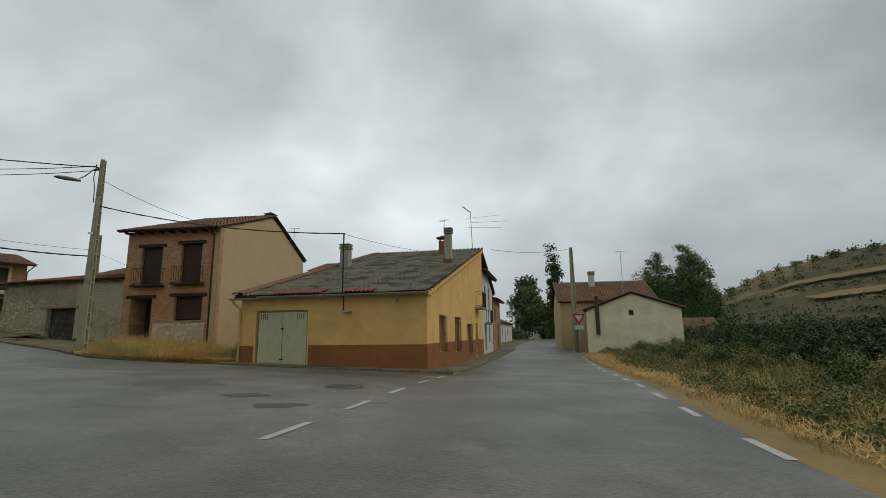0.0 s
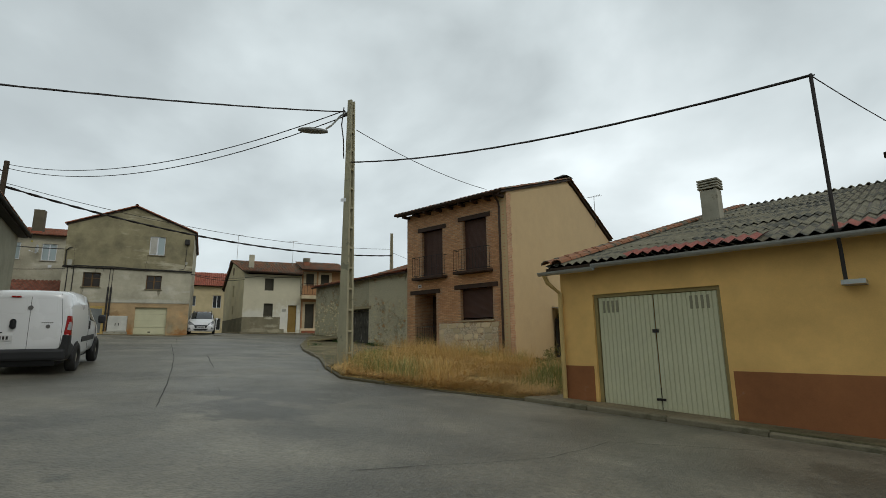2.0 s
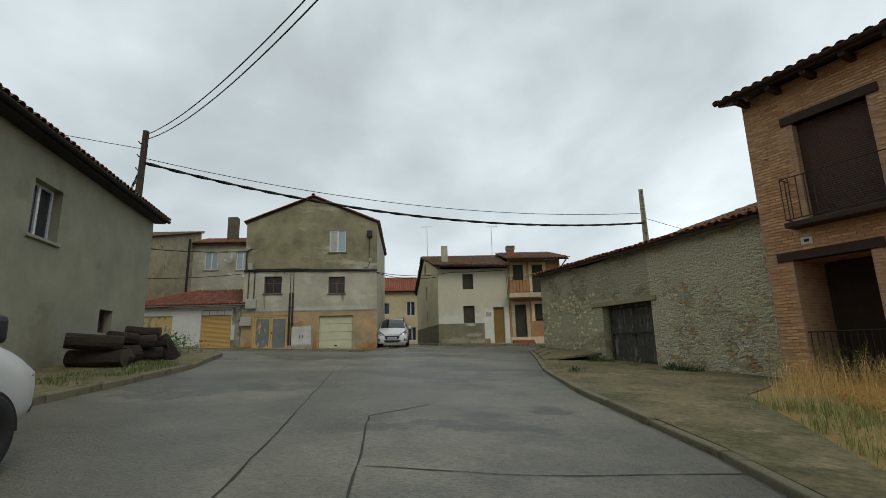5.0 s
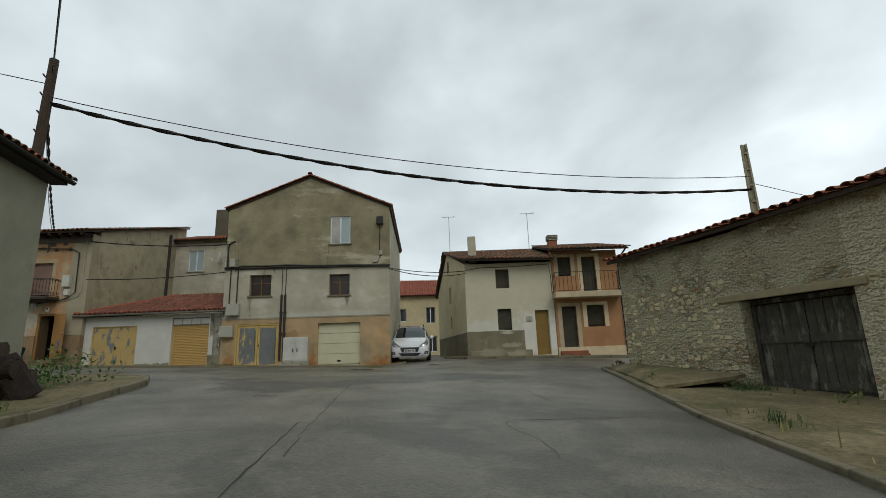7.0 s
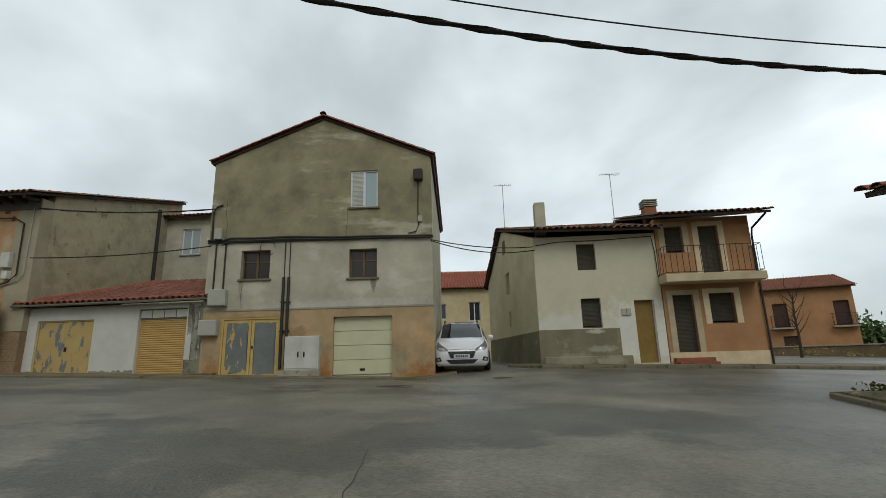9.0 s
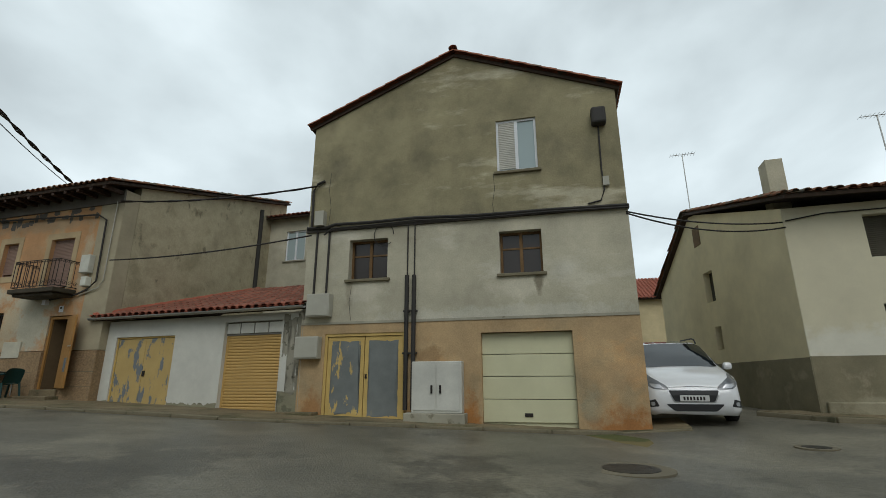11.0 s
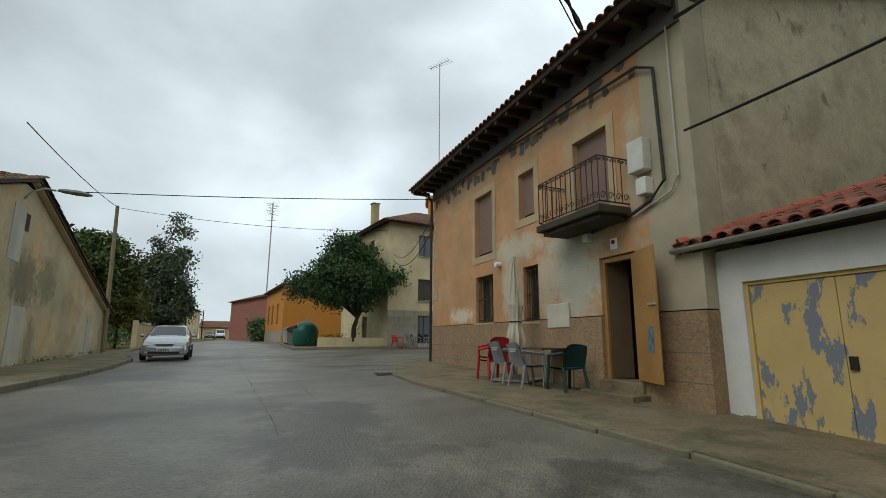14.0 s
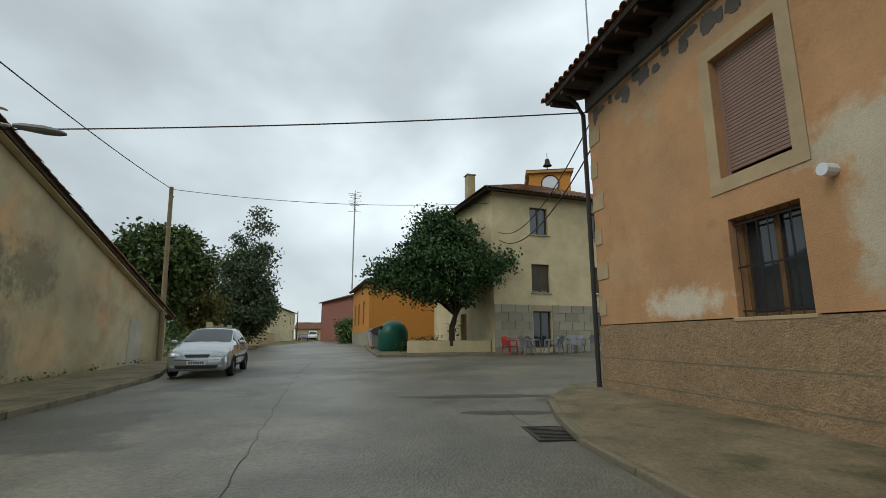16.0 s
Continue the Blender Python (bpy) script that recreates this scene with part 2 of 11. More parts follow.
def box(bm, x0, x1, y0, y1, z0, z1, bevel=0.0, m=None):
    vs = [bm.verts.new((x, y, z)) for x in (x0, x1) for y in (y0, y1) for z in (z0, z1)]
    fs = [bm.faces.new([vs[i] for i in q]) for q in ((0, 1, 3, 2), (4, 6, 7, 5), (0, 4, 5, 1), (2, 3, 7, 6), (0, 2, 6, 4), (1, 5, 7, 3))]
    if bevel:
        es = list({e for f in fs for e in f.edges})
        r = bmesh.ops.bevel(bm, geom=es, offset=bevel, segments=2, affect="EDGES", profile=0.5)
        vs = list({v for f in r["faces"] for v in f.verts} | {v for v in vs if v.is_valid})
    if m is not None:
        bmesh.ops.transform(bm, matrix=m, verts=[v for v in vs if v.is_valid])
    return bm


def boxes(*rows, bevel=0.0):
    bm = bmesh.new()
    for r in rows:
        box(bm, *r, bevel=bevel)
    return bm


def tube(bm, pts, r, sides=6, r1=None, caps=True):
    """A round bar along points; r1: radius at the end."""
    pts = [Vector(p) for p in pts]
    rings = []
    for i, p in enumerate(pts):
        d = (pts[min(i + 1, len(pts) - 1)] - pts[max(i - 1, 0)]).normalized()
        a = d.cross(Vector((0, 0, 1)) if abs(d.z) < 0.9 else Vector((1, 0, 0))).normalized()
        b = d.cross(a)
        rad = r if r1 is None else r + (r1 - r) * i / (len(pts) - 1)
        rings.append([bm.verts.new(p + rad * (math.cos(k * 2 * math.pi / sides) * a + math.sin(k * 2 * math.pi / sides) * b)) for k in range(sides)])
    for q, s in zip(rings, rings[1:]):
        for k in range(sides):
            bm.faces.new((q[k], q[(k + 1) % sides], s[(k + 1) % sides], s[k]))
    if caps:
        bm.faces.new(rings[0][::-1])
        bm.faces.new(rings[-1])
    return bm


def prism(bm, poly, y0, y1):
    """A plate whose outline is given in x and z, from depth y0 to y1."""
    f = [bm.verts.new((x, y0, z)) for x, z in poly]
    b = [bm.verts.new((x, y1, z)) for x, z in poly]
    bm.faces.new(f)
    bm.faces.new(b[::-1])
    for i in range(len(poly)):
        j = (i + 1) % len(poly)
        bm.faces.new((f[j], f[i], b[i], b[j]))
    return bm


def wall_mesh(x0, x1, z0, top, holes=(), th=0.35, m=None, uneven=0.0):
    """A wall with openings through it; top is a height or a function of x."""
    zt = top if callable(top) else (lambda x: top)
    xs = sorted({x0, x1, *(v for h in holes for v in h[:2] if x0 < v < x1), *np.arange(x0 + 1.0, x1, 1.0).round(3).tolist()})
    zmin = min(zt(x) for x in xs)
    zs = sorted({z0, *(v for h in holes for v in h[2:4] if z0 < v < zmin)})
    rows = [(a, b) for a, b in zip(zs, zs[1:])] + [(zs[-1], None)]
    bm = bmesh.new()
    vert = {}

    def V(x, y, z):
        k = (round(x, 4), round(y, 4), round(z, 4))
        if k not in vert:
            vert[k] = bm.verts.new(k)
        return vert[k]

    def solid(i, j):
        if not (0 <= i < len(xs) - 1 and 0 <= j < len(rows)):
            return False
        cx, cz = (xs[i] + xs[i + 1]) / 2, rows[j][0] + 0.01
        return not any(h[0] < cx < h[1] and h[2] <= cz < h[3] for h in holes)

    for i in range(len(xs) - 1):
        for j, (a, b) in enumerate(rows):
            if not solid(i, j):
                continue
            xa, xb = xs[i], xs[i + 1]
            za, zb = (zt(xa), zt(xb)) if b is None else (b, b)
            for y, flip in ((0, False), (th, True)):
                q = [V(xa, y, a), V(xb, y, a), V(xb, y, zb), V(xa, y, za)]
                bm.faces.new(q[::-1] if flip else q)
            for di, dj, q in ((-1, 0, ((xa, 0, a), (xa, 0, za), (xa, th, za), (xa, th, a))), (1, 0, ((xb, 0, a), (xb, th, a), (xb, th, zb), (xb, 0, zb))),
                              (0, -1, ((xa, 0, a), (xa, th, a), (xb, th, a), (xb, 0, a))), (0, 1, ((xa, 0, za), (xb, 0, zb), (xb, th, zb), (xa, th, za)))):
                if not solid(i + di, j + dj):
                    bm.faces.new([V(*p) for p in q])
    if m is not None:
        bm.transform(m)
    return bm


def frame_at(p0, p1, z):
    """The pose of a house: x along its front from p0 to p1, y into it."""
    return pose(p0[0], p0[1], z, 0, 0, math.degrees(math.atan2(p1[1] - p0[1], p1[0] - p0[0])))


def side(x, y, turn):
    return pose(x, y, 0, 0, 0, turn)


TILE = mat("clay_tile", (0.30, 0.105, 0.055), (0.20, 0.085, 0.055), scale=5, rough=0.85, bump=0.3, stain=(0.13, 0.10, 0.075), stain_scale=2.2, stain_at=0.56)
TILE_OLD = mat("old_clay_tile", (0.29, 0.128, 0.07), (0.18, 0.098, 0.06), scale=4, rough=0.9, bump=0.4, stain=(0.12, 0.11, 0.085), stain_scale=1.7, stain_at=0.5)
TILE_RED = mat("red_clay_tile", (0.33, 0.095, 0.06), (0.25, 0.08, 0.05), scale=4, rough=0.8, bump=0.3, stain=(0.17, 0.09, 0.06), stain_scale=2.5, stain_at=0.58)
WOOD_DARK = mat("dark_eave_wood", (0.055, 0.034, 0.022), (0.03, 0.02, 0.014), scale=8, rough=0.7)


def tile_arc(bm, o, ax, up, nrm, ln, r0, r1, seg=5, th=0.014):
    """One curved roof tile: an arc across ax, running up the slope."""
    ring = []
    for rr, d in ((r0, 0.0), (r1, ln)):
        ring.append([bm.verts.new(o + up * d + ax * (rr * math.cos(math.pi * k / seg)) + nrm * (rr * 0.75 * math.sin(math.pi * k / seg))) for k in range(seg + 1)])
    inner = [bm.verts.new(o + ax * ((r0 - th) * math.cos(math.pi * k / seg)) + nrm * ((r0 - th) * 0.7 * math.sin(math.pi * k / seg))) for k in range(seg + 1)]
    for k in range(seg):
        bm.faces.new((ring[0][k + 1], ring[0][k], ring[1][k], ring[1][k + 1]))
        bm.faces.new((ring[0][k], ring[0][k + 1], inner[k + 1], inner[k]))


def roof_plane(parent, a, b, c, d, material=TILE, pitch=0.23, row=0.40, thick=0.09, name="roof", jitter=0.012, tiles=True, board=None, rnd=1):
    """A tiled slope: a and b are the ends of the eave, c and d those of the ridge above b and a."""
    rng = random.Random(rnd)
    a, b, c, d = (Vector(p) for p in (a, b, c, d))
    nrm = (b - a).cross(d - a).normalized()
    bm = bmesh.new()
    lo = [bm.verts.new(p - nrm * thick) for p in (a, b, c, d)]
    hi = [bm.verts.new(p) for p in (a, b, c, d)]
    bm.faces.new(hi)
    bm.faces.new(lo[::-1])
    for i in range(4):
        j = (i + 1) % 4
        bm.faces.new((hi[j], hi[i], lo[i], lo[j]))
    ob = part(name, bm, board or WOOD_DARK, parent)
    if not tiles:
        return ob
    bm = bmesh.new()
    n = max(2, int((b - a).length / pitch))
    rows = max(2, int(((d - a).length + (c - b).length) / 2 / row))
    ax0 = (b - a).normalized()
    for i in range(n + 1):
        e0, e1 = a.lerp(b, i / n), d.lerp(c, i / n)
        run = e1 - e0
        up = run.normalized()
        m = max(1, int(run.length / row))
        ln = run.length / m
        ax = (ax0 - up * ax0.dot(up)).normalized()
        for k in range(m):
            o = e0 + up * (ln * k - 0.04) + ax * rng.uniform(-jitter, jitter) + nrm * (0.005 + rng.uniform(0, jitter))
            tile_arc(bm, o + nrm * 0.03, ax, (up - nrm * 0.03).normalized(), nrm, ln + 0.06, 0.098, 0.08)
        if i < n:
            h = a.lerp(b, (i + 0.5) / n), d.lerp(c, (i + 0.5) / n)
            q = [h[0] - ax * 0.07 - up * 0.05 + nrm * 0.035, h[0] - up * 0.05 + nrm * 0.012, h[0] + ax * 0.07 - up * 0.05 + nrm * 0.035]
            w = [p + (h[1] - h[0]) for p in q]
            vq, vw = [bm.verts.new(p) for p in q], [bm.verts.new(p) for p in w]
            for s in (0, 1):
                bm.faces.new((vq[s], vq[s + 1], vw[s + 1], vw[s]))
    t = part("roof_tiles", bm, material, ob)
    tagged(t, kind="stuff")
    return ob


def ridge_tiles(parent, p, q, material=TILE, r=0.12, name="ridge_tiles"):
    p, q = Vector(p), Vector(q)
    up = (q - p).normalized()
    ax = up.cross(Vector((0, 0, 1))).normalized()
    nrm = ax.cross(up)
    bm = bmesh.new()
    m = max(1, int((q - p).length / 0.4))
    for k in range(m):
        tile_arc(bm, p.lerp(q, k / m), -ax, up, nrm, (q - p).length / m + 0.05, r, r * 0.85)
    return tagged(part(name, bm, material, parent), kind="stuff")


GLASS = glass_mat("window_glass")
# panes with an even pale blue-grey base colour
PALE_GLASS = glass_mat("pale_pane_glass", (0.34, 0.41, 0.41), 0.08)
WHITE_FRAME = mat("white_pvc", (0.72, 0.74, 0.75), (0.66, 0.68, 0.69), rough=0.4, bump=0.02)
BROWN_SHUTTER = mat("brown_shutter", (0.075, 0.036, 0.024), (0.06, 0.03, 0.02), rough=0.55, bump=0.05)
IRON = mat("black_iron", (0.018, 0.017, 0.017), (0.03, 0.022, 0.018), rough=0.6, bump=0.1, fine=40)
CONCRETE = mat("concrete", (0.36, 0.35, 0.30), (0.28, 0.27, 0.23), scale=2, rough=0.9, bump=0.3, stain=(0.2, 0.19, 0.15), stain_scale=3, stain_at=0.6)


def window(parent, x0, x1, z0, z1, y=0.16, kind="glass", frame_mat=None, sill=None, leaves=2, name="window", label="", fw=0.055, glass=None):
    """A window set into its opening: frame, panes or roller shutter, sill."""
    fm = frame_mat or WHITE_FRAME
    rows = [(x0, x1, y, y + 0.06, z0, z0 + fw), (x0, x1, y, y + 0.06, z1 - fw, z1), (x0, x0 + fw, y, y + 0.06, z0 + fw, z1 - fw), (x1 - fw, x1, y, y + 0.06, z0 + fw, z1 - fw)]
    for k in range(1, leaves):
        xm = x0 + (x1 - x0) * k / leaves
        rows.append((xm - fw * 0.7, xm + fw * 0.7, y - 0.005, y + 0.055, z0 + fw, z1 - fw))
    ob = part(name, boxes(*rows), fm, parent, label)
    if kind in ("glass", "half"):
        for k in range(leaves):
            xa, xb = x0 + (x1 - x0) * k / leaves, x0 + (x1 - x0) * (k + 1) / leaves
            part("pane", boxes((xa + fw * 0.5, xb - fw * 0.5, y + 0.035, y + 0.045, z0 + fw * 0.5, z1 - fw * 0.5)), glass or GLASS, ob)
    if kind in ("shutter", "half"):
        zb = z0 + fw if kind == "shutter" else z0 + (z1 - z0) * 0.02
        bm = bmesh.new()
        k, z = 0, z1 - fw
        xa, xb = (x0 + fw, x1 - fw) if kind == "shutter" else (x0 + fw, (x0 + x1) / 2 - fw * 0.5)
        prof = []
        while z - 0.05 > zb:
            prof += [(y + 0.012, z), (y + 0.004, z - 0.012), (y + 0.004, z - 0.038), (y + 0.012, z - 0.046)]
            z -= 0.05
        ends = [[bm.verts.new((xx, py, pz)) for py, pz in prof + [(y + 0.03, z), (y + 0.03, z1 - fw)]] for xx in (xa, xb)]
        for i in range(len(prof) - 1):
            bm.faces.new((ends[0][i + 1], ends[1][i + 1], ends[1][i], ends[0][i]))
        part("shutter", bm, fm if kind == "shutter" else mat("grey_shutter", (0.5, 0.5, 0.48), rough=0.6), ob)
    if sill:
        part("sill", boxes((x0 - 0.08, x1 + 0.08, -0.07, y, z0 - 0.07, z0), bevel=0.01), sill, ob)
    return ob


def railing(parent, x0, x1, y0, z0, z1, n, name="railing", scroll=False):
    """An iron balcony rail: front and two ends, each bar a part of the whole."""
    bm = bmesh.new()
    for z in (z0 + 0.06, z1):
        tube(bm, [(x0, -0.02, z), (x0, y0, z), (x1, y0, z), (x1, -0.02, z)], 0.014, 5)
    ob = part(name, bm, IRON, parent, "black wrought iron balcony railing")
    bars = [(x0 + (x1 - x0) * i / n, y0) for i in range(n + 1)]
    ne = max(2, int(n * abs(y0) / (x1 - x0)))
    bars += [(x, y0 * i / ne) for x in (x0, x1) for i in range(1, ne)]
    for x, y in bars:
        bm = bmesh.new()
        tube(bm, [(x, y, z0 + 0.06), (x, y, z1)], 0.012, 4)
        part("baluster", bm, IRON, ob)
    if scroll:
        bm = bmesh.new()
        for zc, r in ((z0 + 0.17, 0.07), (z1 - 0.06, 0.035)):
            k, step = 0, r * 2.2
            cnt = int((x1 - x0) / step)
            for k in range(cnt):
                xc = x0 + (k + 0.5) * (x1 - x0) / cnt
                tube(bm, [(xc + r * (1 - i / 16) * math.cos(i * 0.62) * (1 if k % 2 else -1), y0, zc + r * (1 - i / 16) * math.sin(i * 0.62)) for i in range(14)], 0.008, 3)
            ce = max(2, int(abs(y0) / step))
            for xe in (x0, x1):
                for k in range(ce):
                    yc = y0 * (k + 0.5) / ce
                    tube(bm, [(xe, yc + r * (1 - i / 16) * math.cos(i * 0.62), zc + r * (1 - i / 16) * math.sin(i * 0.62)) for i in range(14)], 0.008, 3)
        tagged(part("scrollwork", bm, IRON, ob), kind="stuff")
    return ob


def cable(name, p, q, sag, r=0.012, twist=False, label="black overhead power cable", cat="cable"):
    p, q = Vector(p), Vector(q)
    bm = bmesh.new()
    pts = []
    n = 28
    for i in range(n + 1):
        t = i / n
        v = p.lerp(q, t)
        v.z -= sag * 4 * t * (1 - t)
        pts.append(v)
    tube(bm, pts, r, 5)
    if twist:
        L = (q - p).length
        m = int(L / 0.25)
        for s in (0, math.pi):
            hp = []
            for i in range(m + 1):
                t = i / m
                v = p.lerp(q, t)
                v.z -= sag * 4 * t * (1 - t)
                hp.append(v + Vector((math.cos(i * 0.9 + s) * r * 1.3, math.sin(i * 0.9 + s) * r * 1.3, math.sin(i * 0.9 + s) * r)))
            tube(bm, hp, r * 0.7, 3)
    return tagged(part(name, bm, IRON), label, cat)


mat("galvanised", (0.42, 0.43, 0.44), rough=0.45, metal=0.7)


def antenna(parent, p, h, n=9, ln=0.9, turn=0.0):
    """A television aerial on a mast."""
    x, y, z = p
    bm = bmesh.new()
    tube(bm, [(x, y, z), (x, y, z + h)], 0.02, 5)
    ob = part("aerial", bm, MATS["galvanised"], parent, "thin grey metal television aerial")
    bm = bmesh.new()
    c, s = math.cos(turn), math.sin(turn)
    tube(bm, [(x - c * ln / 2, y - s * ln / 2, z + h), (x + c * ln / 2, y + s * ln / 2, z + h)], 0.012, 4)
    for i in range(n):
        k = (i / (n - 1) - 0.5) * ln
        w = 0.14 + 0.1 * i / n
        tube(bm, [(x + c * k + s * w, y + s * k - c * w, z + h), (x + c * k - s * w, y + s * k + c * w, z + h)], 0.007, 3)
    part("aerial_elements", bm, MATS["galvanised"], ob)
    return ob


def whip_aerial(parent, p, h, ln):
    """A mast with a bent head and three long whips."""
    x, y, z = p
    bm = tube(bmesh.new(), [(x, y, z), (x - 0.1, y, z + h)], 0.022, 5)
    tube(bm, [(x - 0.1, y, z + h), (x - 0.62, y + 0.1, z + h + 0.42)], 0.035, 5)
    ob = part("aerial", bm, MATS["galvanised"], parent, "thin grey metal television aerial with long whips")
    for k in range(3):
        zz = z + h - 0.35 - 0.3 * k
        part("aerial_whip", tube(bmesh.new(), [(x - 0.4, y, zz - 0.05), (x + ln + 0.35 * (k == 1), y + 0.3, zz + 0.12 * (1 - k))], 0.009, 4), MATS["galvanised"], ob)
    return ob


# ---- ground, roads, pavements ----
ASPHALT = mat("wet_asphalt", (0.132, 0.126, 0.104), (0.086, 0.082, 0.069), scale=0.5, rough=0.46, bump=0.8, fine=36, stain=(0.150, 0.140, 0.113), stain_scale=0.3, stain_at=0.5, spec=0.5, grain=0.5, soft=0.08, weather=0.3, second=((0.072, 0.069, 0.057), 0.2, 0.54, 0.03, 1.0))
PAVE = mat("worn_concrete_paving", (0.205, 0.165, 0.105), (0.135, 0.112, 0.072), scale=0.9, rough=0.75, bump=0.7, fine=40, stain=(0.098, 0.092, 0.052), stain_scale=1.1, stain_at=0.5, grain=0.42, soft=0.1, weather=0.3)
MOSSY = mat("mossy_gritty_concrete", (0.185, 0.155, 0.09), (0.125, 0.108, 0.062), scale=1.1, rough=0.9, bump=0.9, fine=22, stain=(0.095, 0.09, 0.045), stain_scale=0.9, stain_at=0.5, soft=0.12, grain=0.55, weather=0.3, second=((0.225, 0.188, 0.115), 1.6, 0.56, 0.12, 1.0))
KERB = mat("kerb_concrete", (0.22, 0.195, 0.14), (0.12, 0.11, 0.075), scale=1.5, rough=0.85, bump=0.6, stain=(0.07, 0.068, 0.042), stain_scale=2, stain_at=0.52, soft=0.12, grain=0.25)
EARTH = mat("dry_grass_earth", (0.20, 0.155, 0.075), (0.12, 0.115, 0.05), scale=0.6, rough=0.95, bump=0.5, fine=25, stain=(0.075, 0.085, 0.032), stain_scale=0.25, stain_at=0.5)
STRAW = mat("straw_ground", (0.33, 0.225, 0.085), (0.15, 0.12, 0.055), scale=1.6, rough=0.95, bump=0.6, fine=30)


def spread(lo, hi, step, far, grow=1.5):
    v = np.arange(lo, hi + step, step).tolist()
    a, s = lo, step
    out = []
    while a > -far:
        s *= grow
        a -= s
        out.append(a)
    b, s = v[-1], step
    tail = []
    while b < far:
        s *= grow
        b += s
        tail.append(b)
    return out[::-1] + v + tail


def build_ground():
    xs, ys = spread(-120, 40, 4, 4500), spread(-80, 96, 4, 4500)
    bm = bmesh.new()
    grid = [[bm.verts.new((x, y, ground_z(x, y) - 0.07)) for y in ys] for x in xs]
    for i in range(len(xs) - 1):
        for j in range(len(ys) - 1):
            bm.faces.new((grid[i][j], grid[i + 1][j], grid[i + 1][j + 1], grid[i][j + 1]))
    tagged(part("ground", bm, EARTH, smooth=True), "dry grassy earth", "ground", kind="structure")


def draped(name, outline, lift, material, label, kind="structure", skirt=0.0, step=2.0, kerb=None, relief=0.0, category=""):
    """A sheet that follows the ground at a height above it; kerb: width of the stone edge round it."""
    bm = bmesh.new()
    f = bm.faces.new([bm.verts.new((x, y, 0)) for x, y in outline])
    if f.normal.z < 0 or (bm.normal_update() or f.normal.z < 0):
        f.normal_flip()
    bmesh.ops.triangulate(bm, faces=bm.faces[:])
    px, py = [p[0] for p in outline], [p[1] for p in outline]
    for axis, lo, hi in ((0, min(px), max(px)), (1, min(py), max(py))):
        k = lo + step
        while k < hi:
            co, no = [0, 0, 0], [0, 0, 0]
            co[axis], no[axis] = k, 1
            bmesh.ops.bisect_plane(bm, geom=bm.verts[:] + bm.edges[:] + bm.faces[:], plane_co=co, plane_no=no)
            k += step if abs(k) < 110 else step * 10
    for v in bm.verts:
        v.co.z = ground_z(v.co.x, v.co.y) + lift + (relief * noise.noise(v.co * 0.6) if relief else 0)
    if skirt:
        es = [e for e in bm.edges if e.is_boundary]
        r = bmesh.ops.extrude_edge_only(bm, edges=es)
        for v in r["geom"]:
            if isinstance(v, bmesh.types.BMVert):
                v.co.z -= skirt
    bmesh.ops.recalc_face_normals(bm, faces=bm.faces[:])
    return tagged(part(name, bm, material), label, category or name.split("_")[0], kind=kind)


def kerb_line(name, pts, lift=0.13, w=0.12, seg=1.35, material=None):
    """A row of kerb stones along a line on the ground, each stone a piece."""
    own = tagged(new(name), "row of worn grey concrete kerb stones", "kerb", kind="structure")
    x0, y0 = pts[0]
    own.location = (x0, y0, ground_z(x0, y0))
    rng = random.Random(len(pts))
    for (xa, ya), (xb, yb) in zip(pts, pts[1:]):
        d = math.hypot(xb - xa, yb - ya)
        n = max(1, round(d / seg))
        for i in range(n):
            cx, cy = xa + (xb - xa) * (i + 0.5) / n, ya + (yb - ya) * (i + 0.5) / n
            l = d / n / 2 - 0.003
            ex, ey = (xb - xa) / d, (yb - ya) / d
            slope = math.degrees(math.atan2(ground_z(cx + ex, cy + ey) - ground_z(cx - ex, cy - ey), 2))
            bm = boxes((-l, l, -w / 2, w / 2, -0.12, lift + rng.uniform(-0.02, 0.012)), bevel=0.02)
            ob = part("kerb_stone", bm, material or KERB, own)
            ob.matrix_basis = pose(cx - x0, cy - y0, ground_z(cx, cy) - own.location.z, 0, -slope, math.degrees(math.atan2(ey, ex)) + rng.uniform(-0.9, 0.9))
    return own


build_ground()
ROAD = [(-4, -22), (2.0, 5.8), (3.8, 11.7), (5.8, 18.3), (8.7, 29.6), (23, 78), (60, 200), (55, 202), (18, 80), (4, 33), (-12, 44), (-25, 55), (-48, 75), (-78, 60), (-76, 12), (-124, -75), (-119, -79), (-60, -12), (-45, 2), (-30, 6), (-14, -22)]
draped("road", ROAD, 0.0, ASPHALT, "damp grey patched asphalt street")
YEL_PAVE = [(-8.9, 20.45), (-1.3, 18.1), (-0.25, 18.35), (0.35, 19.4), (8.3, 46), (6, 46), (-7, 24)]
draped("pavement_yellow_house", YEL_PAVE, 0.09, PAVE, "narrow worn concrete pavement", skirt=0.2)
kerb_line("kerb_yellow_house", [(-8.95, 20.45), (-1.3, 18.05), (-0.2, 18.3), (0.4, 19.4), (8.35, 46)], 0.085)
LOT = [(-8.6, 20.6), (-11.1, 20.55), (-13.4, 20.35), (-14.8, 21.5), (-18.0, 26), (-19.2, 31.6), (-10, 45), (-4, 44), (-7.8, 24)]
draped("lot", LOT, 0.06, STRAW, "dry straw-coloured grass lot", relief=0.06, step=1.0, skirt=0.2, category="lot")
kerb_line("kerb_lot", [(-8.9, 20.5), (-11.1, 20.45), (-13.4, 20.25), (-14.9, 21.4)], 0.045, 0.1, 1.1, mat("dirty_mossy_kerb", (0.11, 0.095, 0.06), (0.06, 0.055, 0.035), scale=2, rough=0.95, bump=0.7, grain=0.4))
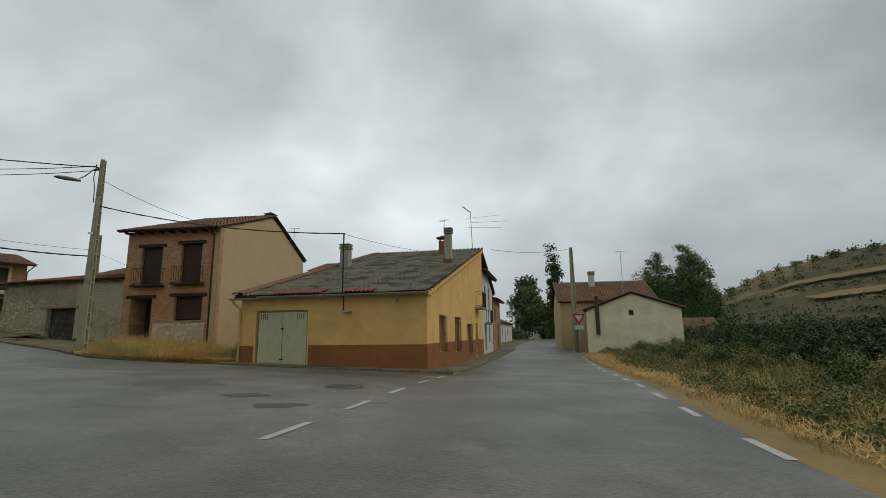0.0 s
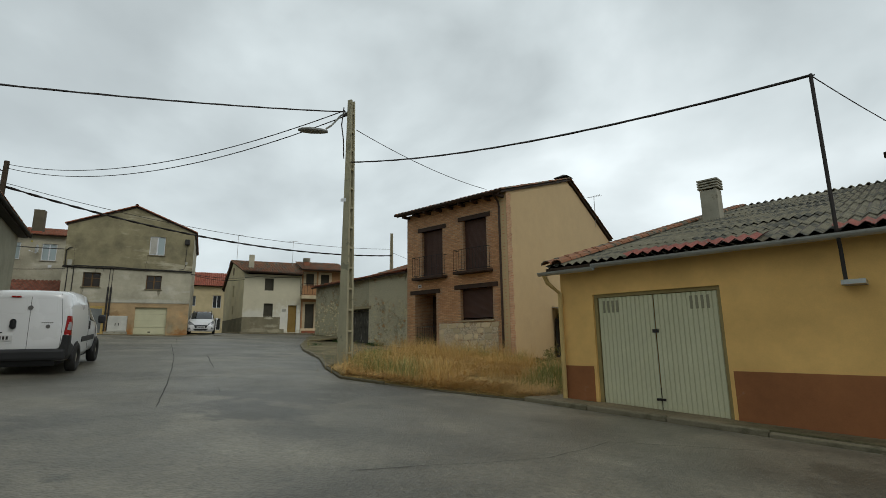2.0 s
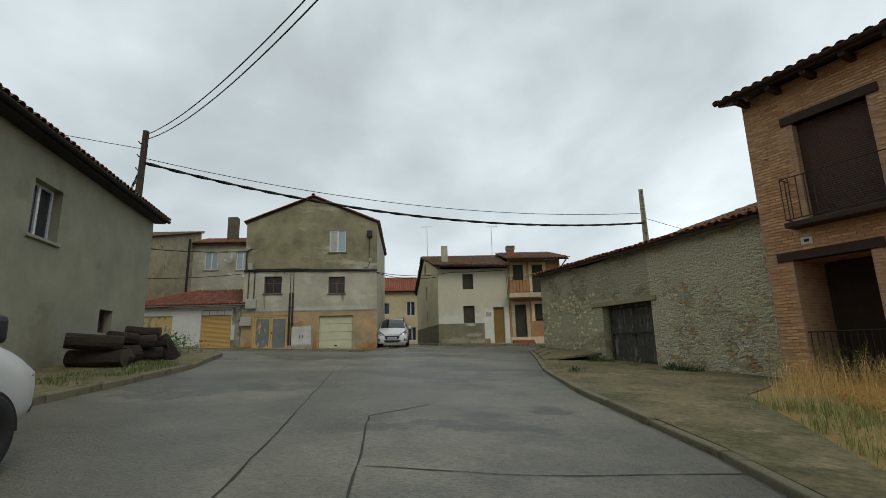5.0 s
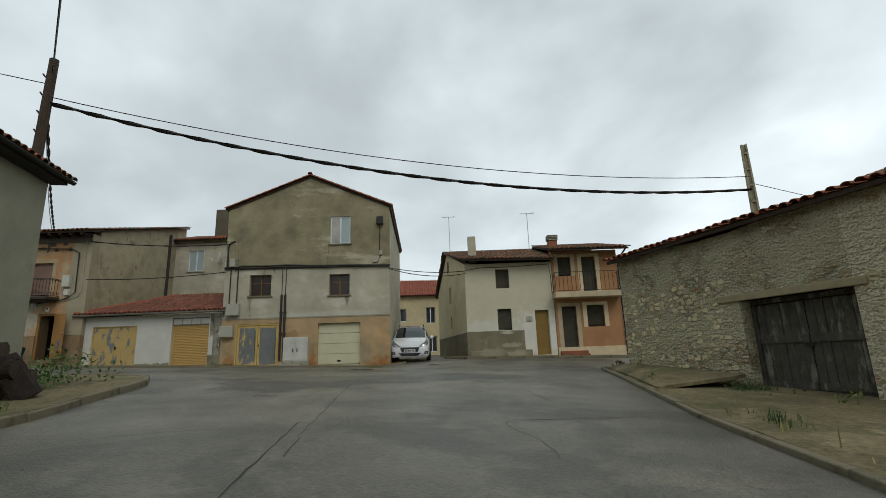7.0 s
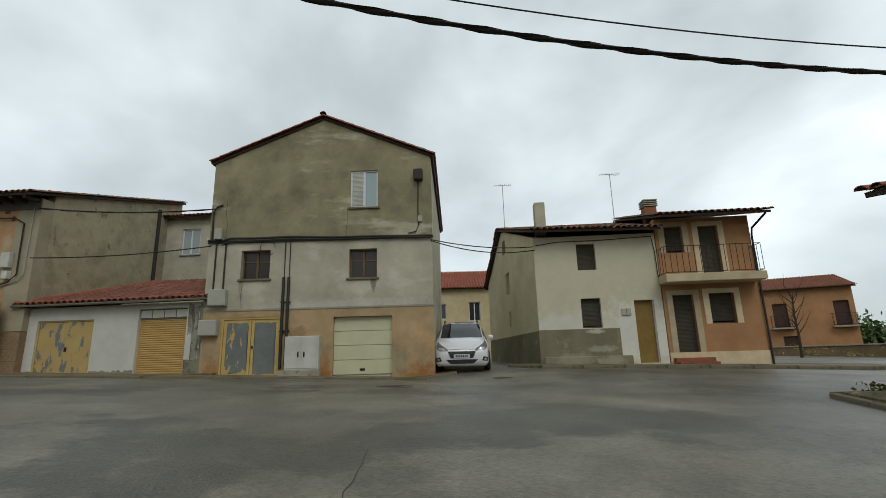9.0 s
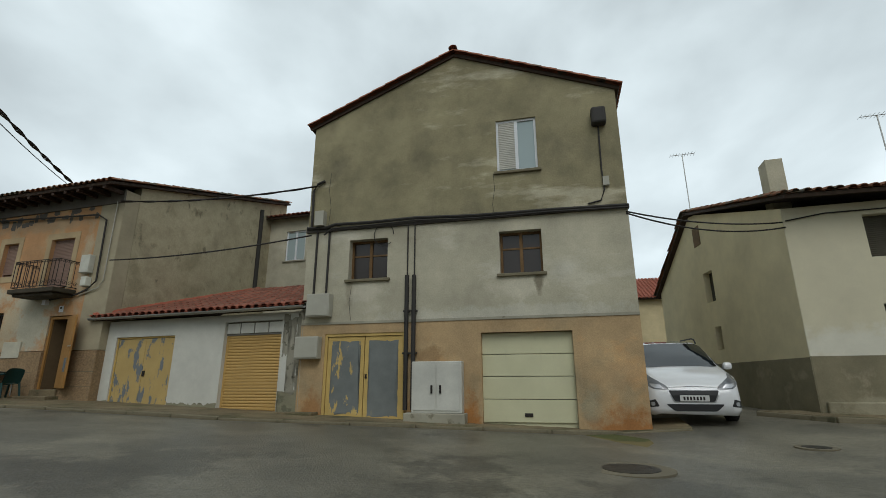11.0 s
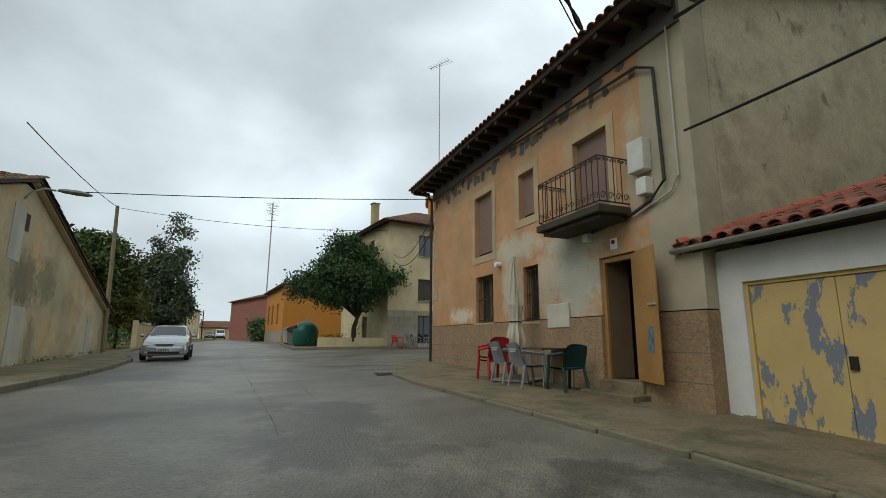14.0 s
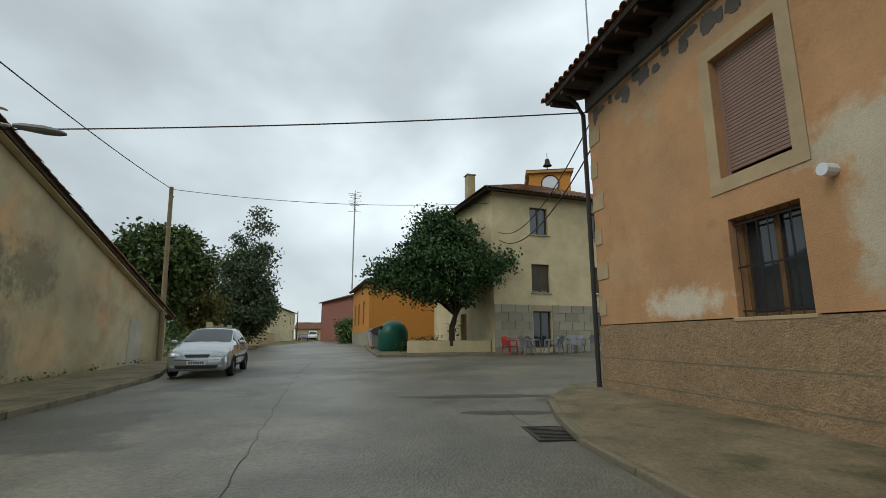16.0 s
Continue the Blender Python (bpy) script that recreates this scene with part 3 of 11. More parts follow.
APRON = [(-14.9, 21.45), (-17.1, 23.6), (-20.6, 26.4), (-23.8, 29.4), (-27.9, 33.9), (-30.3, 36.4), (-29.6, 38.2), (-28.2, 38), (-28.4, 35.8), (-18.9, 32.3), (-18.4, 28), (-15.6, 23)]
draped("pavement_barn", APRON, 0.08, MOSSY, "mossy concrete apron in front of a barn", skirt=0.2, relief=0.02, step=1.0)
kerb_line("kerb_barn", [(-14.9, 21.4), (-17.1, 23.55), (-20.6, 26.35), (-23.8, 29.35), (-27.9, 33.9), (-30.3, 36.4), (-29.8, 38.3), (-26, 44)], 0.09)
ISLE = [(-20, 15.6), (-26.9, 20.2), (-29.15, 21.6), (-33.2, 23.4), (-34.7, 23.6), (-36.3, 22.8), (-35.4, 20.2), (-30, 16), (-20, 12)]
draped("pavement_left_house", ISLE, 0.12, MOSSY, "weedy concrete verge beside a house", skirt=0.25, relief=0.03, step=1.0)
kerb_line("kerb_left_house", [(-20, 15.6), (-26.9, 20.2), (-29.15, 21.6), (-33.2, 23.4), (-34.7, 23.6), (-36.3, 22.8)], 0.13)
TOWN = [(-40.2, 34.9), (-43.2, 28.6), (-44.4, 26), (-47.2, 22.1), (-49.0, 19.1), (-50.5, 16.8), (-52, 15.1), (-53.2, 14.2), (-54.6, 13.3), (-56.6, 12.7), (-58, 13.6), (-51.5, 24.3), (-46.3, 29.5), (-41.2, 35.6)]
draped("pavement_town", TOWN, 0.07, PAVE, "uneven concrete pavement in front of old houses", skirt=0.25, relief=0.015, step=1.0)
kerb_line("kerb_town", [(-40.2, 34.9), (-43.2, 28.6), (-44.4, 26), (-47.2, 22.1), (-49.0, 19.1), (-50.5, 16.8), (-52, 15.1), (-53.2, 14.2), (-54.6, 13.3), (-56.6, 12.7), (-58, 13.4)], 0.075)
WHITE_PAVE = [(-41.0, 37.9), (-39.4, 38.1), (-34.0, 45.0), (-31.5, 48.3), (-33.5, 49), (-40.6, 39.2)]
draped("pavement_white_house", WHITE_PAVE, 0.12, PAVE, "narrow concrete pavement", skirt=0.25)
kerb_line("kerb_white_house", [(-41.0, 37.9), (-39.4, 38.1), (-34.0, 45.0), (-31.5, 48.3)], 0.12)
BARN_PAVE = [(-44.5, 12.0), (-48.3, 7.7), (-49.85, 5.7), (-52.2, 2.2), (-53.9, -1.6), (-57, -7.5), (-62, -15), (-64, -18), (-66, -18), (-57.5, -9), (-43.5, 9.5), (-42, 11)]
draped("pavement_long_barn", BARN_PAVE, 0.13, PAVE, "broad pavement of stained concrete", skirt=0.25, relief=0.01)
kerb_line("kerb_long_barn", [(-44.5, 12.0), (-48.3, 7.7), (-49.85, 5.7), (-52.2, 2.2), (-53.9, -1.6), (-57, -7.5), (-62, -15)], 0.14)
PLAZA = [(-62.3, 0.2), (-66.6, -5.5), (-75, -16), (-96, -46), (-100, -44), (-80, -14), (-70, -0.5), (-68.4, 4.8), (-66.6, 5)]
draped("pavement_plaza", PLAZA, 0.12, PAVE, "concrete pavement round a planter", skirt=0.25)
kerb_line("kerb_plaza", [(-66.4, 5.2), (-62.3, 0.2), (-66.6, -5.5), (-75, -16), (-96, -46)], 0.12)


# ---- houses ----
def settle(ob, base):
    """Sets a house, built with heights above the sea of the plan, on its base."""
    m = ob.matrix_world.copy()
    m.translation.z = base
    ob.matrix_world = m
    for c in ob.children:
        c.location.z -= base


def gutter(parent, a, b, r=0.07, material=None):
    bm = bmesh.new()
    a, b = Vector(a), Vector(b)
    ax = (b - a).normalized()
    out = ax.cross(Vector((0, 0, 1)))
    n = 8
    rings = []
    for p in (a, b):
        rings.append([bm.verts.new(p + out * (r * math.cos(math.pi * k / n)) - Vector((0, 0, r * math.sin(math.pi * k / n)))) for k in range(n + 1)])
        rings.append([bm.verts.new(p + out * ((r - 0.008) * math.cos(math.pi * k / n)) - Vector((0, 0, (r - 0.008) * math.sin(math.pi * k / n)))) for k in range(n + 1)])
    for k in range(n):
        bm.faces.new((rings[0][k], rings[0][k + 1], rings[2][k + 1], rings[2][k]))
        bm.faces.new((rings[1][k + 1], rings[1][k], rings[3][k], rings[3][k + 1]))
    return part("gutter", bm, material or mat("zinc", (0.42, 0.44, 0.45), rough=0.4, metal=0.6), parent)


def downpipe(parent, pts, r=0.045, material=None, name="downpipe"):
    bm = bmesh.new()
    tube(bm, pts, r, 8)
    return part(name, bm, material or MATS["zinc"], parent)


def chimney(parent, x, y, z0, z1, w=0.5, d=0.5, material=None, louvres=True, cap=True):
    ob = part("chimney", boxes((x - w / 2, x + w / 2, y - d / 2, y + d / 2, z0, z1), bevel=0.015), material or CONCRETE, parent)
    if louvres:
        bm = bmesh.new()
        for k in range(4):
            zz = z1 + 0.04 + 0.085 * k
            box(bm, x - w / 2 - 0.05, x + w / 2 + 0.05, y - d / 2 - 0.05, y + d / 2 + 0.05, zz, zz + 0.045)
        for sx in (-1, 1):
            for sy in (-1, 1):
                box(bm, x + sx * (w / 2 - 0.07) - 0.04, x + sx * (w / 2 - 0.07) + 0.04, y + sy * (d / 2 - 0.07) - 0.04, y + sy * (d / 2 - 0.07) + 0.04, z1, z1 + 0.36)
        part("chimney_cowl", bm, CONCRETE, ob)
    elif cap:
        part("chimney_cap", boxes((x - w / 2 - 0.06, x + w / 2 + 0.06, y - d / 2 - 0.06, y + d / 2 + 0.06, z1, z1 + 0.06), bevel=0.01), CONCRETE, ob)
    return ob


OCHRE = mat("ochre_render", (0.78, 0.50, 0.185), (0.71, 0.45, 0.165), scale=1.0, rough=0.85, bump=0.12, fine=120)
BROWN_BAND = mat("brown_painted_plinth", (0.31, 0.125, 0.05), (0.25, 0.10, 0.042), scale=1.3, rough=0.8, bump=0.2, stain=(0.28, 0.15, 0.085), stain_scale=1.6, stain_at=0.62)
CORRUGATED = mat("lichened_fibre_cement", (0.165, 0.152, 0.108), (0.10, 0.096, 0.07), scale=2.5, rough=0.95, bump=0.3, stain=(0.055, 0.055, 0.045), stain_scale=1.2, stain_at=0.5)
RED_SHEET = mat("red_eave_sheet", (0.25, 0.07, 0.05), (0.18, 0.055, 0.04), scale=3, rough=0.8, stain=(0.12, 0.09, 0.07), stain_scale=3, stain_at=0.6)
CREAM_DOOR = mat("cream_metal_door", (0.60, 0.585, 0.385), (0.54, 0.525, 0.34), scale=2, rough=0.5, bump=0.03, stain=(0.44, 0.42, 0.29), stain_scale=3, stain_at=0.62, streak=True)
ZINC = mat("zinc", (0.42, 0.44, 0.45), rough=0.4, metal=0.6)


def corrugated(parent, a, b, c, d, material, pitch=0.17, amp=0.03, rows=9, name="roof_sheet", sag=0.0):
    """Overlapping courses of wavy sheets."""
    a, b, c, d = (Vector(p) for p in (a, b, c, d))
    nrm = (b - a).cross(d - a).normalized()
    ob = part("roof", roof_slab(a, b, c, d, nrm), WOOD_DARK, parent)
    n = int((b - a).length / pitch) * 4
    for r in range(rows):
        t0, t1 = r / rows, min(1.0, (r + 1) / rows + 0.012)
        bm = bmesh.new()
        lines = []
        for t, h in ((t0, 0.035), (t1, 0.018)):
            p, q = a.lerp(d, t), b.lerp(c, t)
            lines.append([bm.verts.new(p.lerp(q, i / n) + nrm * (h + amp * math.cos(i * math.pi / 2) + sag * noise.noise((i * 0.02, r, 0)))) for i in range(n + 1)])
        for i in range(n):
            bm.faces.new((lines[0][i], lines[0][i + 1], lines[1][i + 1], lines[1][i]))
        part(name, bm, material, ob, smooth=True)
    return ob


def roof_slab(a, b, c, d, nrm, thick=0.07):
    bm = bmesh.new()
    lo, hi = [bm.verts.new(p - nrm * thick) for p in (a, b, c, d)], [bm.verts.new(p) for p in (a, b, c, d)]
    bm.faces.new(hi)
    bm.faces.new(lo[::-1])
    for i in range(4):
        bm.faces.new((hi[(i + 1) % 4], hi[i], lo[i], lo[(i + 1) % 4]))
    return bm


def bars(parent, x0, x1, z0, z1, y=-0.03, n=6, m=None, material=None):
    bm = bmesh.new()
    for z in (z0 + 0.08, (z0 + z1) / 2, z1 - 0.08):
        box(bm, x0 - 0.03, x1 + 0.03, y - 0.008, y + 0.008, z - 0.012, z + 0.012)
    for i in range(n + 1):
        x = x0 + (x1 - x0) * i / n
        tube(bm, [(x, y, z0), (x, y, z1)], 0.009, 4)
    if m is not None:
        bm.transform(m)
    return part("window_grille", bm, material or IRON, parent, "black iron bars")


def yellow_house():
    h = thing("yellow_house", "low ochre-yellow house with brown plinth and grey corrugated roof", "house", frame_at((-8.24, 20.79), (-1.0, 18.65), 0))
    W, D = 7.55, 15.5
    slope = lambda y: 3.93 + (8.1 - 3.93) * y / D
    part("front_wall", wall_mesh(0, W - 0.352, 0.9, 3.85, [(0.68, 2.87, 0.9, 3.33)]), OCHRE, h)
    Mr = side(W, 0, 90)
    holes = [(2.05, 3.05, 1.65, 3.12), (5.35, 6.45, 1.55, 3.15), (8.9, 10.1, 1.35, 2.9), (8.4, 9.05, 4.15, 5.38), (12.2, 13.2, 3.95, 5.6), (12.0, 12.9, 1.0, 3.0)]
    part("side_wall", wall_mesh(0.0, D, 0.9, lambda y: slope(y) - 0.1, [(x, y, a, b) for x, y, a, b in holes], m=Mr), OCHRE, h)
    part("side_wall", wall_mesh(0.36, D, 0.9, lambda y: slope(y) - 0.1, m=side(0.35, 0, 90)), OCHRE, h)
    part("back_wall", boxes((0.36, W - 0.36, D - 0.35, D, 0.9, 7.95)), OCHRE, h)
    for q in ((-0.012, 0.62, -0.012, -0.002, 0.9, 2.0), (2.93, W + 0.012, -0.012, -0.002, 0.9, 2.0)):
        part("plinth", boxes(q), BROWN_BAND, h, "brown painted plinth")
    for q in [(a, b, -0.012, -0.002, 0.9, 2.02) for a, b in ((0, 2.05), (3.05, 5.35), (6.45, 8.9), (10.1, 12.0), (12.9, D))] + [(a, b, -0.012, -0.002, 0.9, c - 0.01) for a, b, c, d in holes[:3]]:
        part("plinth", _turned(boxes(q), Mr), BROWN_BAND, h, "brown painted plinth")
    # garage door: two leaves of ribbed sheet
    g = part("garage_door", boxes((0.68, 0.74, 0.06, 0.16, 1.0, 3.33), (2.81, 2.87, 0.06, 0.16, 1.0, 3.33), (0.74, 2.81, 0.06, 0.16, 3.27, 3.33)), mat("door_frame_olive", (0.33, 0.27, 0.13), (0.26, 0.21, 0.10)), h)
    for x0, x1 in ((0.75, 1.77), (1.785, 2.80)):
        bm = bmesh.new()
        n = 13
        prof = []
        for i in range(n):
            xa, w = x0 + (x1 - x0) * i / n, (x1 - x0) / n
            prof += [(xa, 0.10), (xa + w * 0.14, 0.086), (xa + w * 0.86, 0.086), (xa + w, 0.10)]
        ends = [[bm.verts.new((px, py, zz)) for px, py in prof] for zz in (1.2, 3.26)]
        for i in range(len(prof) - 1):
            if prof[i + 1][0] - prof[i][0] > 1e-6:
                bm.faces.new((ends[0][i], ends[0][i + 1], ends[1][i + 1], ends[1][i]))
        leaf = part("door_leaf", bm, CREAM_DOOR, g, "cream ribbed metal leaf")
    for x in (0.84, 2.38):
        bm = bmesh.new()
        for i in range(4):
            box(bm, x + i * 0.085, x + i * 0.085 + 0.045, 0.082, 0.089, 2.98, 3.2)
        part("vent_slots", bm, mat("vent_dark", (0.26, 0.25, 0.18), rough=0.7), g)
    part("door_handle", boxes((1.73, 1.83, 0.06, 0.086, 2.6, 2.66)), IRON, g)
    part("door_latch", boxes((1.70, 1.85, 0.065, 0.086, 1.46, 1.5)), IRON, g)
    # windows of the street side
    for x0, x1, z0, z1 in holes[:3]:
        w = part("window", _turned(boxes((x0, x1, 0.2, 0.26, z0, z0 + 0.06), (x0, x1, 0.2, 0.26, z1 - 0.06, z1), (x0, x0 + 0.06, 0.2, 0.26, z0 + 0.06, z1 - 0.06), (x1 - 0.06, x1, 0.2, 0.26, z0 + 0.06, z1 - 0.06)), Mr), BROWN_SHUTTER, h)
        part("pane", _turned(boxes((x0 + 0.03, x1 - 0.03, 0.225, 0.235, z0 + 0.03, z1 - 0.03)), Mr), GLASS, w)
        bars(w, x0, x1, z0, z1, y=-0.1, m=Mr)
    for x0, x1, z0, z1 in holes[3:]:
        part("shutter" if z0 > 2 else "house_door", _turned(boxes((x0, x1, 0.18, 0.24, z0, z1)), Mr), BROWN_SHUTTER, h)
    b = part("balcony", _turned(boxes((11.85, 13.55, -0.5, 0.0, 3.85, 3.95)), Mr), CONCRETE, h)
    bm = bmesh.new()
    for z in (4.05, 4.85):
        tube(bm, [(11.87, 0, z), (11.87, -0.48, z), (13.53, -0.48, z), (13.53, 0, z)], 0.015, 4)
    for i in range(15):
        tube(bm, [(11.87 + 1.66 * i / 14, -0.48, 3.95), (11.87 + 1.66 * i / 14, -0.48, 4.85)], 0.01, 4)
    part("railing", _turned(bm, Mr), IRON, b)
    # roof
    r = corrugated(h, (-0.12, -0.32, 3.88), (W + 0.12, -0.32, 3.88), (W + 0.12, D, 8.12), (-0.12, D, 8.12), CORRUGATED, sag=0.03)
    for x0, x1 in ((1.5, 3.6), (4.4, 5.6)):
        s = (8.12 - 3.88) / (D + 0.32)
        bm = bmesh.new()
        n = int((x1 - x0) / 0.17) * 4
        ls = [[bm.verts.new((x0 + (x1 - x0) * i / n, -0.36 + yy, 3.95 + yy * s + 0.03 * math.cos(i * math.pi / 2))) for i in range(n + 1)] for yy in (0, 0.62)]
        for i in range(n):
            bm.faces.new((ls[0][i], ls[0][i + 1], ls[1][i + 1], ls[1][i]))
        part("red_sheet", bm, RED_SHEET, r, "red painted corrugated strip", smooth=True)
    # verge tiles and hip of old tiles at the garage side
    bm = bmesh.new()
    for k in range(38):
        y = -0.3 + k * 0.41
        for off in (0.0, 0.24):
            tile_arc(bm, Vector((-0.12 + off, y, 3.93 + (y + 0.32) * 0.268 + 0.03)), Vector((1, 0, 0)), Vector((0, 0.966, 0.259)), Vector((0, -0.259, 0.966)), 0.46, 0.12, 0.1)
    tagged(part("verge_tiles", bm, TILE_OLD, h), kind="stuff")
    bm = bmesh.new()
    for k in range(35):
        x = W + 0.1
        y = -0.3 + k * 0.45
        box(bm, x - 0.06, x + 0.05, y, y + 0.46, 3.74 + (y + 0.32) * 0.268, 3.90 + (y + 0.32) * 0.268)
    part("verge_board", bm, OCHRE, h)
    bm = bmesh.new()
    n = 180
    rows = [[bm.verts.new((-0.1 + (W + 0.2) * i / n, D + dy, 8.15 + 0.05 * math.cos(i * math.pi / 3) + dz)) for i in range(n + 1)] for dy, dz in ((-0.25, -0.04), (0, 0.05), (0.25, -0.04))]
    for q, s in zip(rows, rows[1:]):
        for i in range(n):
            bm.faces.new((q[i], q[i + 1], s[i + 1], s[i]))
    part("ridge_sheet", bm, CORRUGATED, h, smooth=True)
    roof_plane(h, (W, D + 8, 5.6), (0, D + 8, 5.6), (0, D, 8.05), (W, D, 8.05), TILE_OLD)
    gutter(h, (0.9, -0.36, 3.86), (W + 0.15, -0.36, 3.86), 0.075)
    gutter(h, (-0.22, -0.42, 3.80), (0.95, -0.42, 3.80), 0.07)
    downpipe(h, [(-0.1, -0.42, 3.75), (-0.1, -0.3, 3.6), (0.02, -0.07, 3.4), (0.02, -0.07, 1.3)], material=mat("ochre_pipe", (0.58, 0.42, 0.18)))
    mast = part("mast", tube(bmesh.new(), [(4.45, -0.3, 3.2), (4.45, -0.3, 3.65), (4.45, -0.42, 3.9), (4.45, -0.42, 6.15)], 0.026, 6), IRON, h, "thin black cable mast on a bracket")
    part("bracket", boxes((4.4, 4.65, -0.36, 0.0, 3.18, 3.24)), ZINC, mast)
    part("spout", tube(bmesh.new(), [(6.4, 0.05, 3.6), (6.4, -0.3, 3.58)], 0.06, 8), CONCRETE, h)
    chimney(h, 0.76, 8.2, 5.6, 7.13, 0.5, 0.5)
    c = chimney(h, 6.77, 8.0, 6.3, 7.68, 0.34, 0.34, material=mat("pale_brick_flue", (0.45, 0.42, 0.34), (0.38, 0.35, 0.28), scale=9, bump=0.4))
    part("chimney_foot", boxes((6.54, 7.0, 7.7, 8.3, 5.7, 6.3)), TILE, c)
    c = chimney(h, 5.3, 13.5, 7.2, 8.42, 0.5, 0.5, material=mat("red_flue", (0.30, 0.12, 0.07)), louvres=False, cap=False)
    part("chimney_hood", _cone_hood(5.3, 13.5, 8.42), IRON, c)
    whip_aerial(h, (W - 0.15, 12.6, 7.2), 2.85, 1.9)
    antenna(h, (5.45, 13.2, 7.6), 2.15, ln=0.7, turn=2.6)
    settle(h, 1.1)
    return h


def _turned(bm, m):
    bm.transform(m)
    return bm


BRICK = None


def brick_mat(name, c1, c2, mortar, scale=1.0, axis="xz", bw=0.25, bh=0.062):
    """Facing brick laid in running bond, with sunken joints."""
    if name in MATS:
        return MATS[name]
    m = bpy.data.materials.new(name)
    m.use_nodes = True
    nt = m.node_tree
    n, L = nt.nodes.new, nt.links.new
    b = nt.nodes["Principled BSDF"]
    tc, sp, cb = n("ShaderNodeTexCoord"), n("ShaderNodeSeparateXYZ"), n("ShaderNodeCombineXYZ")
    ad = n("ShaderNodeMath")
    L(tc.outputs["Object"], sp.inputs[0])
    L(sp.outputs[0], ad.inputs[0])
    L(sp.outputs[1], ad.inputs[1])
    L(ad.outputs[0], cb.inputs[0])
    L(sp.outputs[2], cb.inputs[1])
    br = n("ShaderNodeTexBrick")
    br.inputs["Color1"].default_value, br.inputs["Color2"].default_value, br.inputs["Mortar"].default_value = (*c1, 1), (*c2, 1), (*mortar, 1)
    br.inputs["Scale"].default_value, br.inputs["Mortar Size"].default_value = 1.0, 0.008
    br.inputs["Brick Width"].default_value, br.inputs["Row Height"].default_value = bw, bh
    br.inputs["Bias"].default_value = -0.1
    L(cb.outputs[0], br.inputs[0])
    no = n("ShaderNodeTexNoise")
    no.inputs["Scale"].default_value, no.inputs["Detail"].default_value = 2.2, 8
    L(tc.outputs["Object"], no.inputs[0])
    hv, mr = n("ShaderNodeHueSaturation"), n("ShaderNodeMapRange")
    mr.inputs[3].default_value, mr.inputs[4].default_value = 0.6, 1.35
    L(no.outputs[0], mr.inputs[0])
    L(mr.outputs[0], hv.inputs["Value"])
    L(br.outputs[0], hv.inputs["Color"])
    L(hv.outputs[0], b.inputs["Base Color"])
    bp = n("ShaderNodeBump")
    bp.inputs["Strength"].default_value, bp.inputs["Distance"].default_value = 0.8, 0.012
    bp.invert = True
    L(br.outputs["Fac"], bp.inputs["Height"])
    L(bp.outputs[0], b.inputs["Normal"])
    b.inputs["Roughness"].default_value = 0.88
    MATS[name] = m
    return m


BRICK = brick_mat("tan_facing_brick", (0.47, 0.275, 0.145), (0.36, 0.185, 0.095), (0.43, 0.34, 0.23), bh=0.07)
TAN = mat("tan_render", (0.53, 0.41, 0.25), (0.48, 0.37, 0.225), scale=0.8, rough=0.9, bump=0.1, weather=0.09)
DARK_BEAM = mat("dark_timber", (0.05, 0.028, 0.018), (0.035, 0.02, 0.014), scale=6, rough=0.7, bump=0.3)
STONE = mat("pale_field_stone", (0.64, 0.55, 0.39), (0.54, 0.44, 0.30), scale=3, rough=0.9, bump=0.5, fine=40, vary=0.22)
MORTAR = mat("sandy_mortar", (0.40, 0.335, 0.225), (0.33, 0.275, 0.185), scale=4, rough=0.95, bump=0.4)


def stone_shape(seed, w, h, d):
    """A rough stone with rounded face, lying in a wall."""
    rng = random.Random(seed)
    bm = bmesh.new()
    n = 8
    ring = []
    for k in range(n):
        a = 2 * math.pi * (k + rng.uniform(-0.3, 0.3)) / n
        q = 0.9 / max(abs(math.cos(a)), abs(math.sin(a)), 0.82) * rng.uniform(0.84, 1.08)
        ring.append((math.cos(a) * q, math.sin(a) * q))
    back = [bm.verts.new((x * w / 2, d * 0.5, z * h / 2)) for x, z in ring]
    mid = [bm.verts.new((x * w / 2, -d * 0.25, z * h / 2)) for x, z in ring]
    front = [bm.verts.new((x * w / 2 * 0.84, -d * rng.uniform(0.4, 0.8), z * h / 2 * 0.84)) for x, z in ring]
    for p, q in ((back, mid), (mid, front)):
        for k in range(n):
            bm.faces.new((p[(k + 1) % n], p[k], q[k], q[(k + 1) % n]))
    bm.faces.new(front)
    return bm


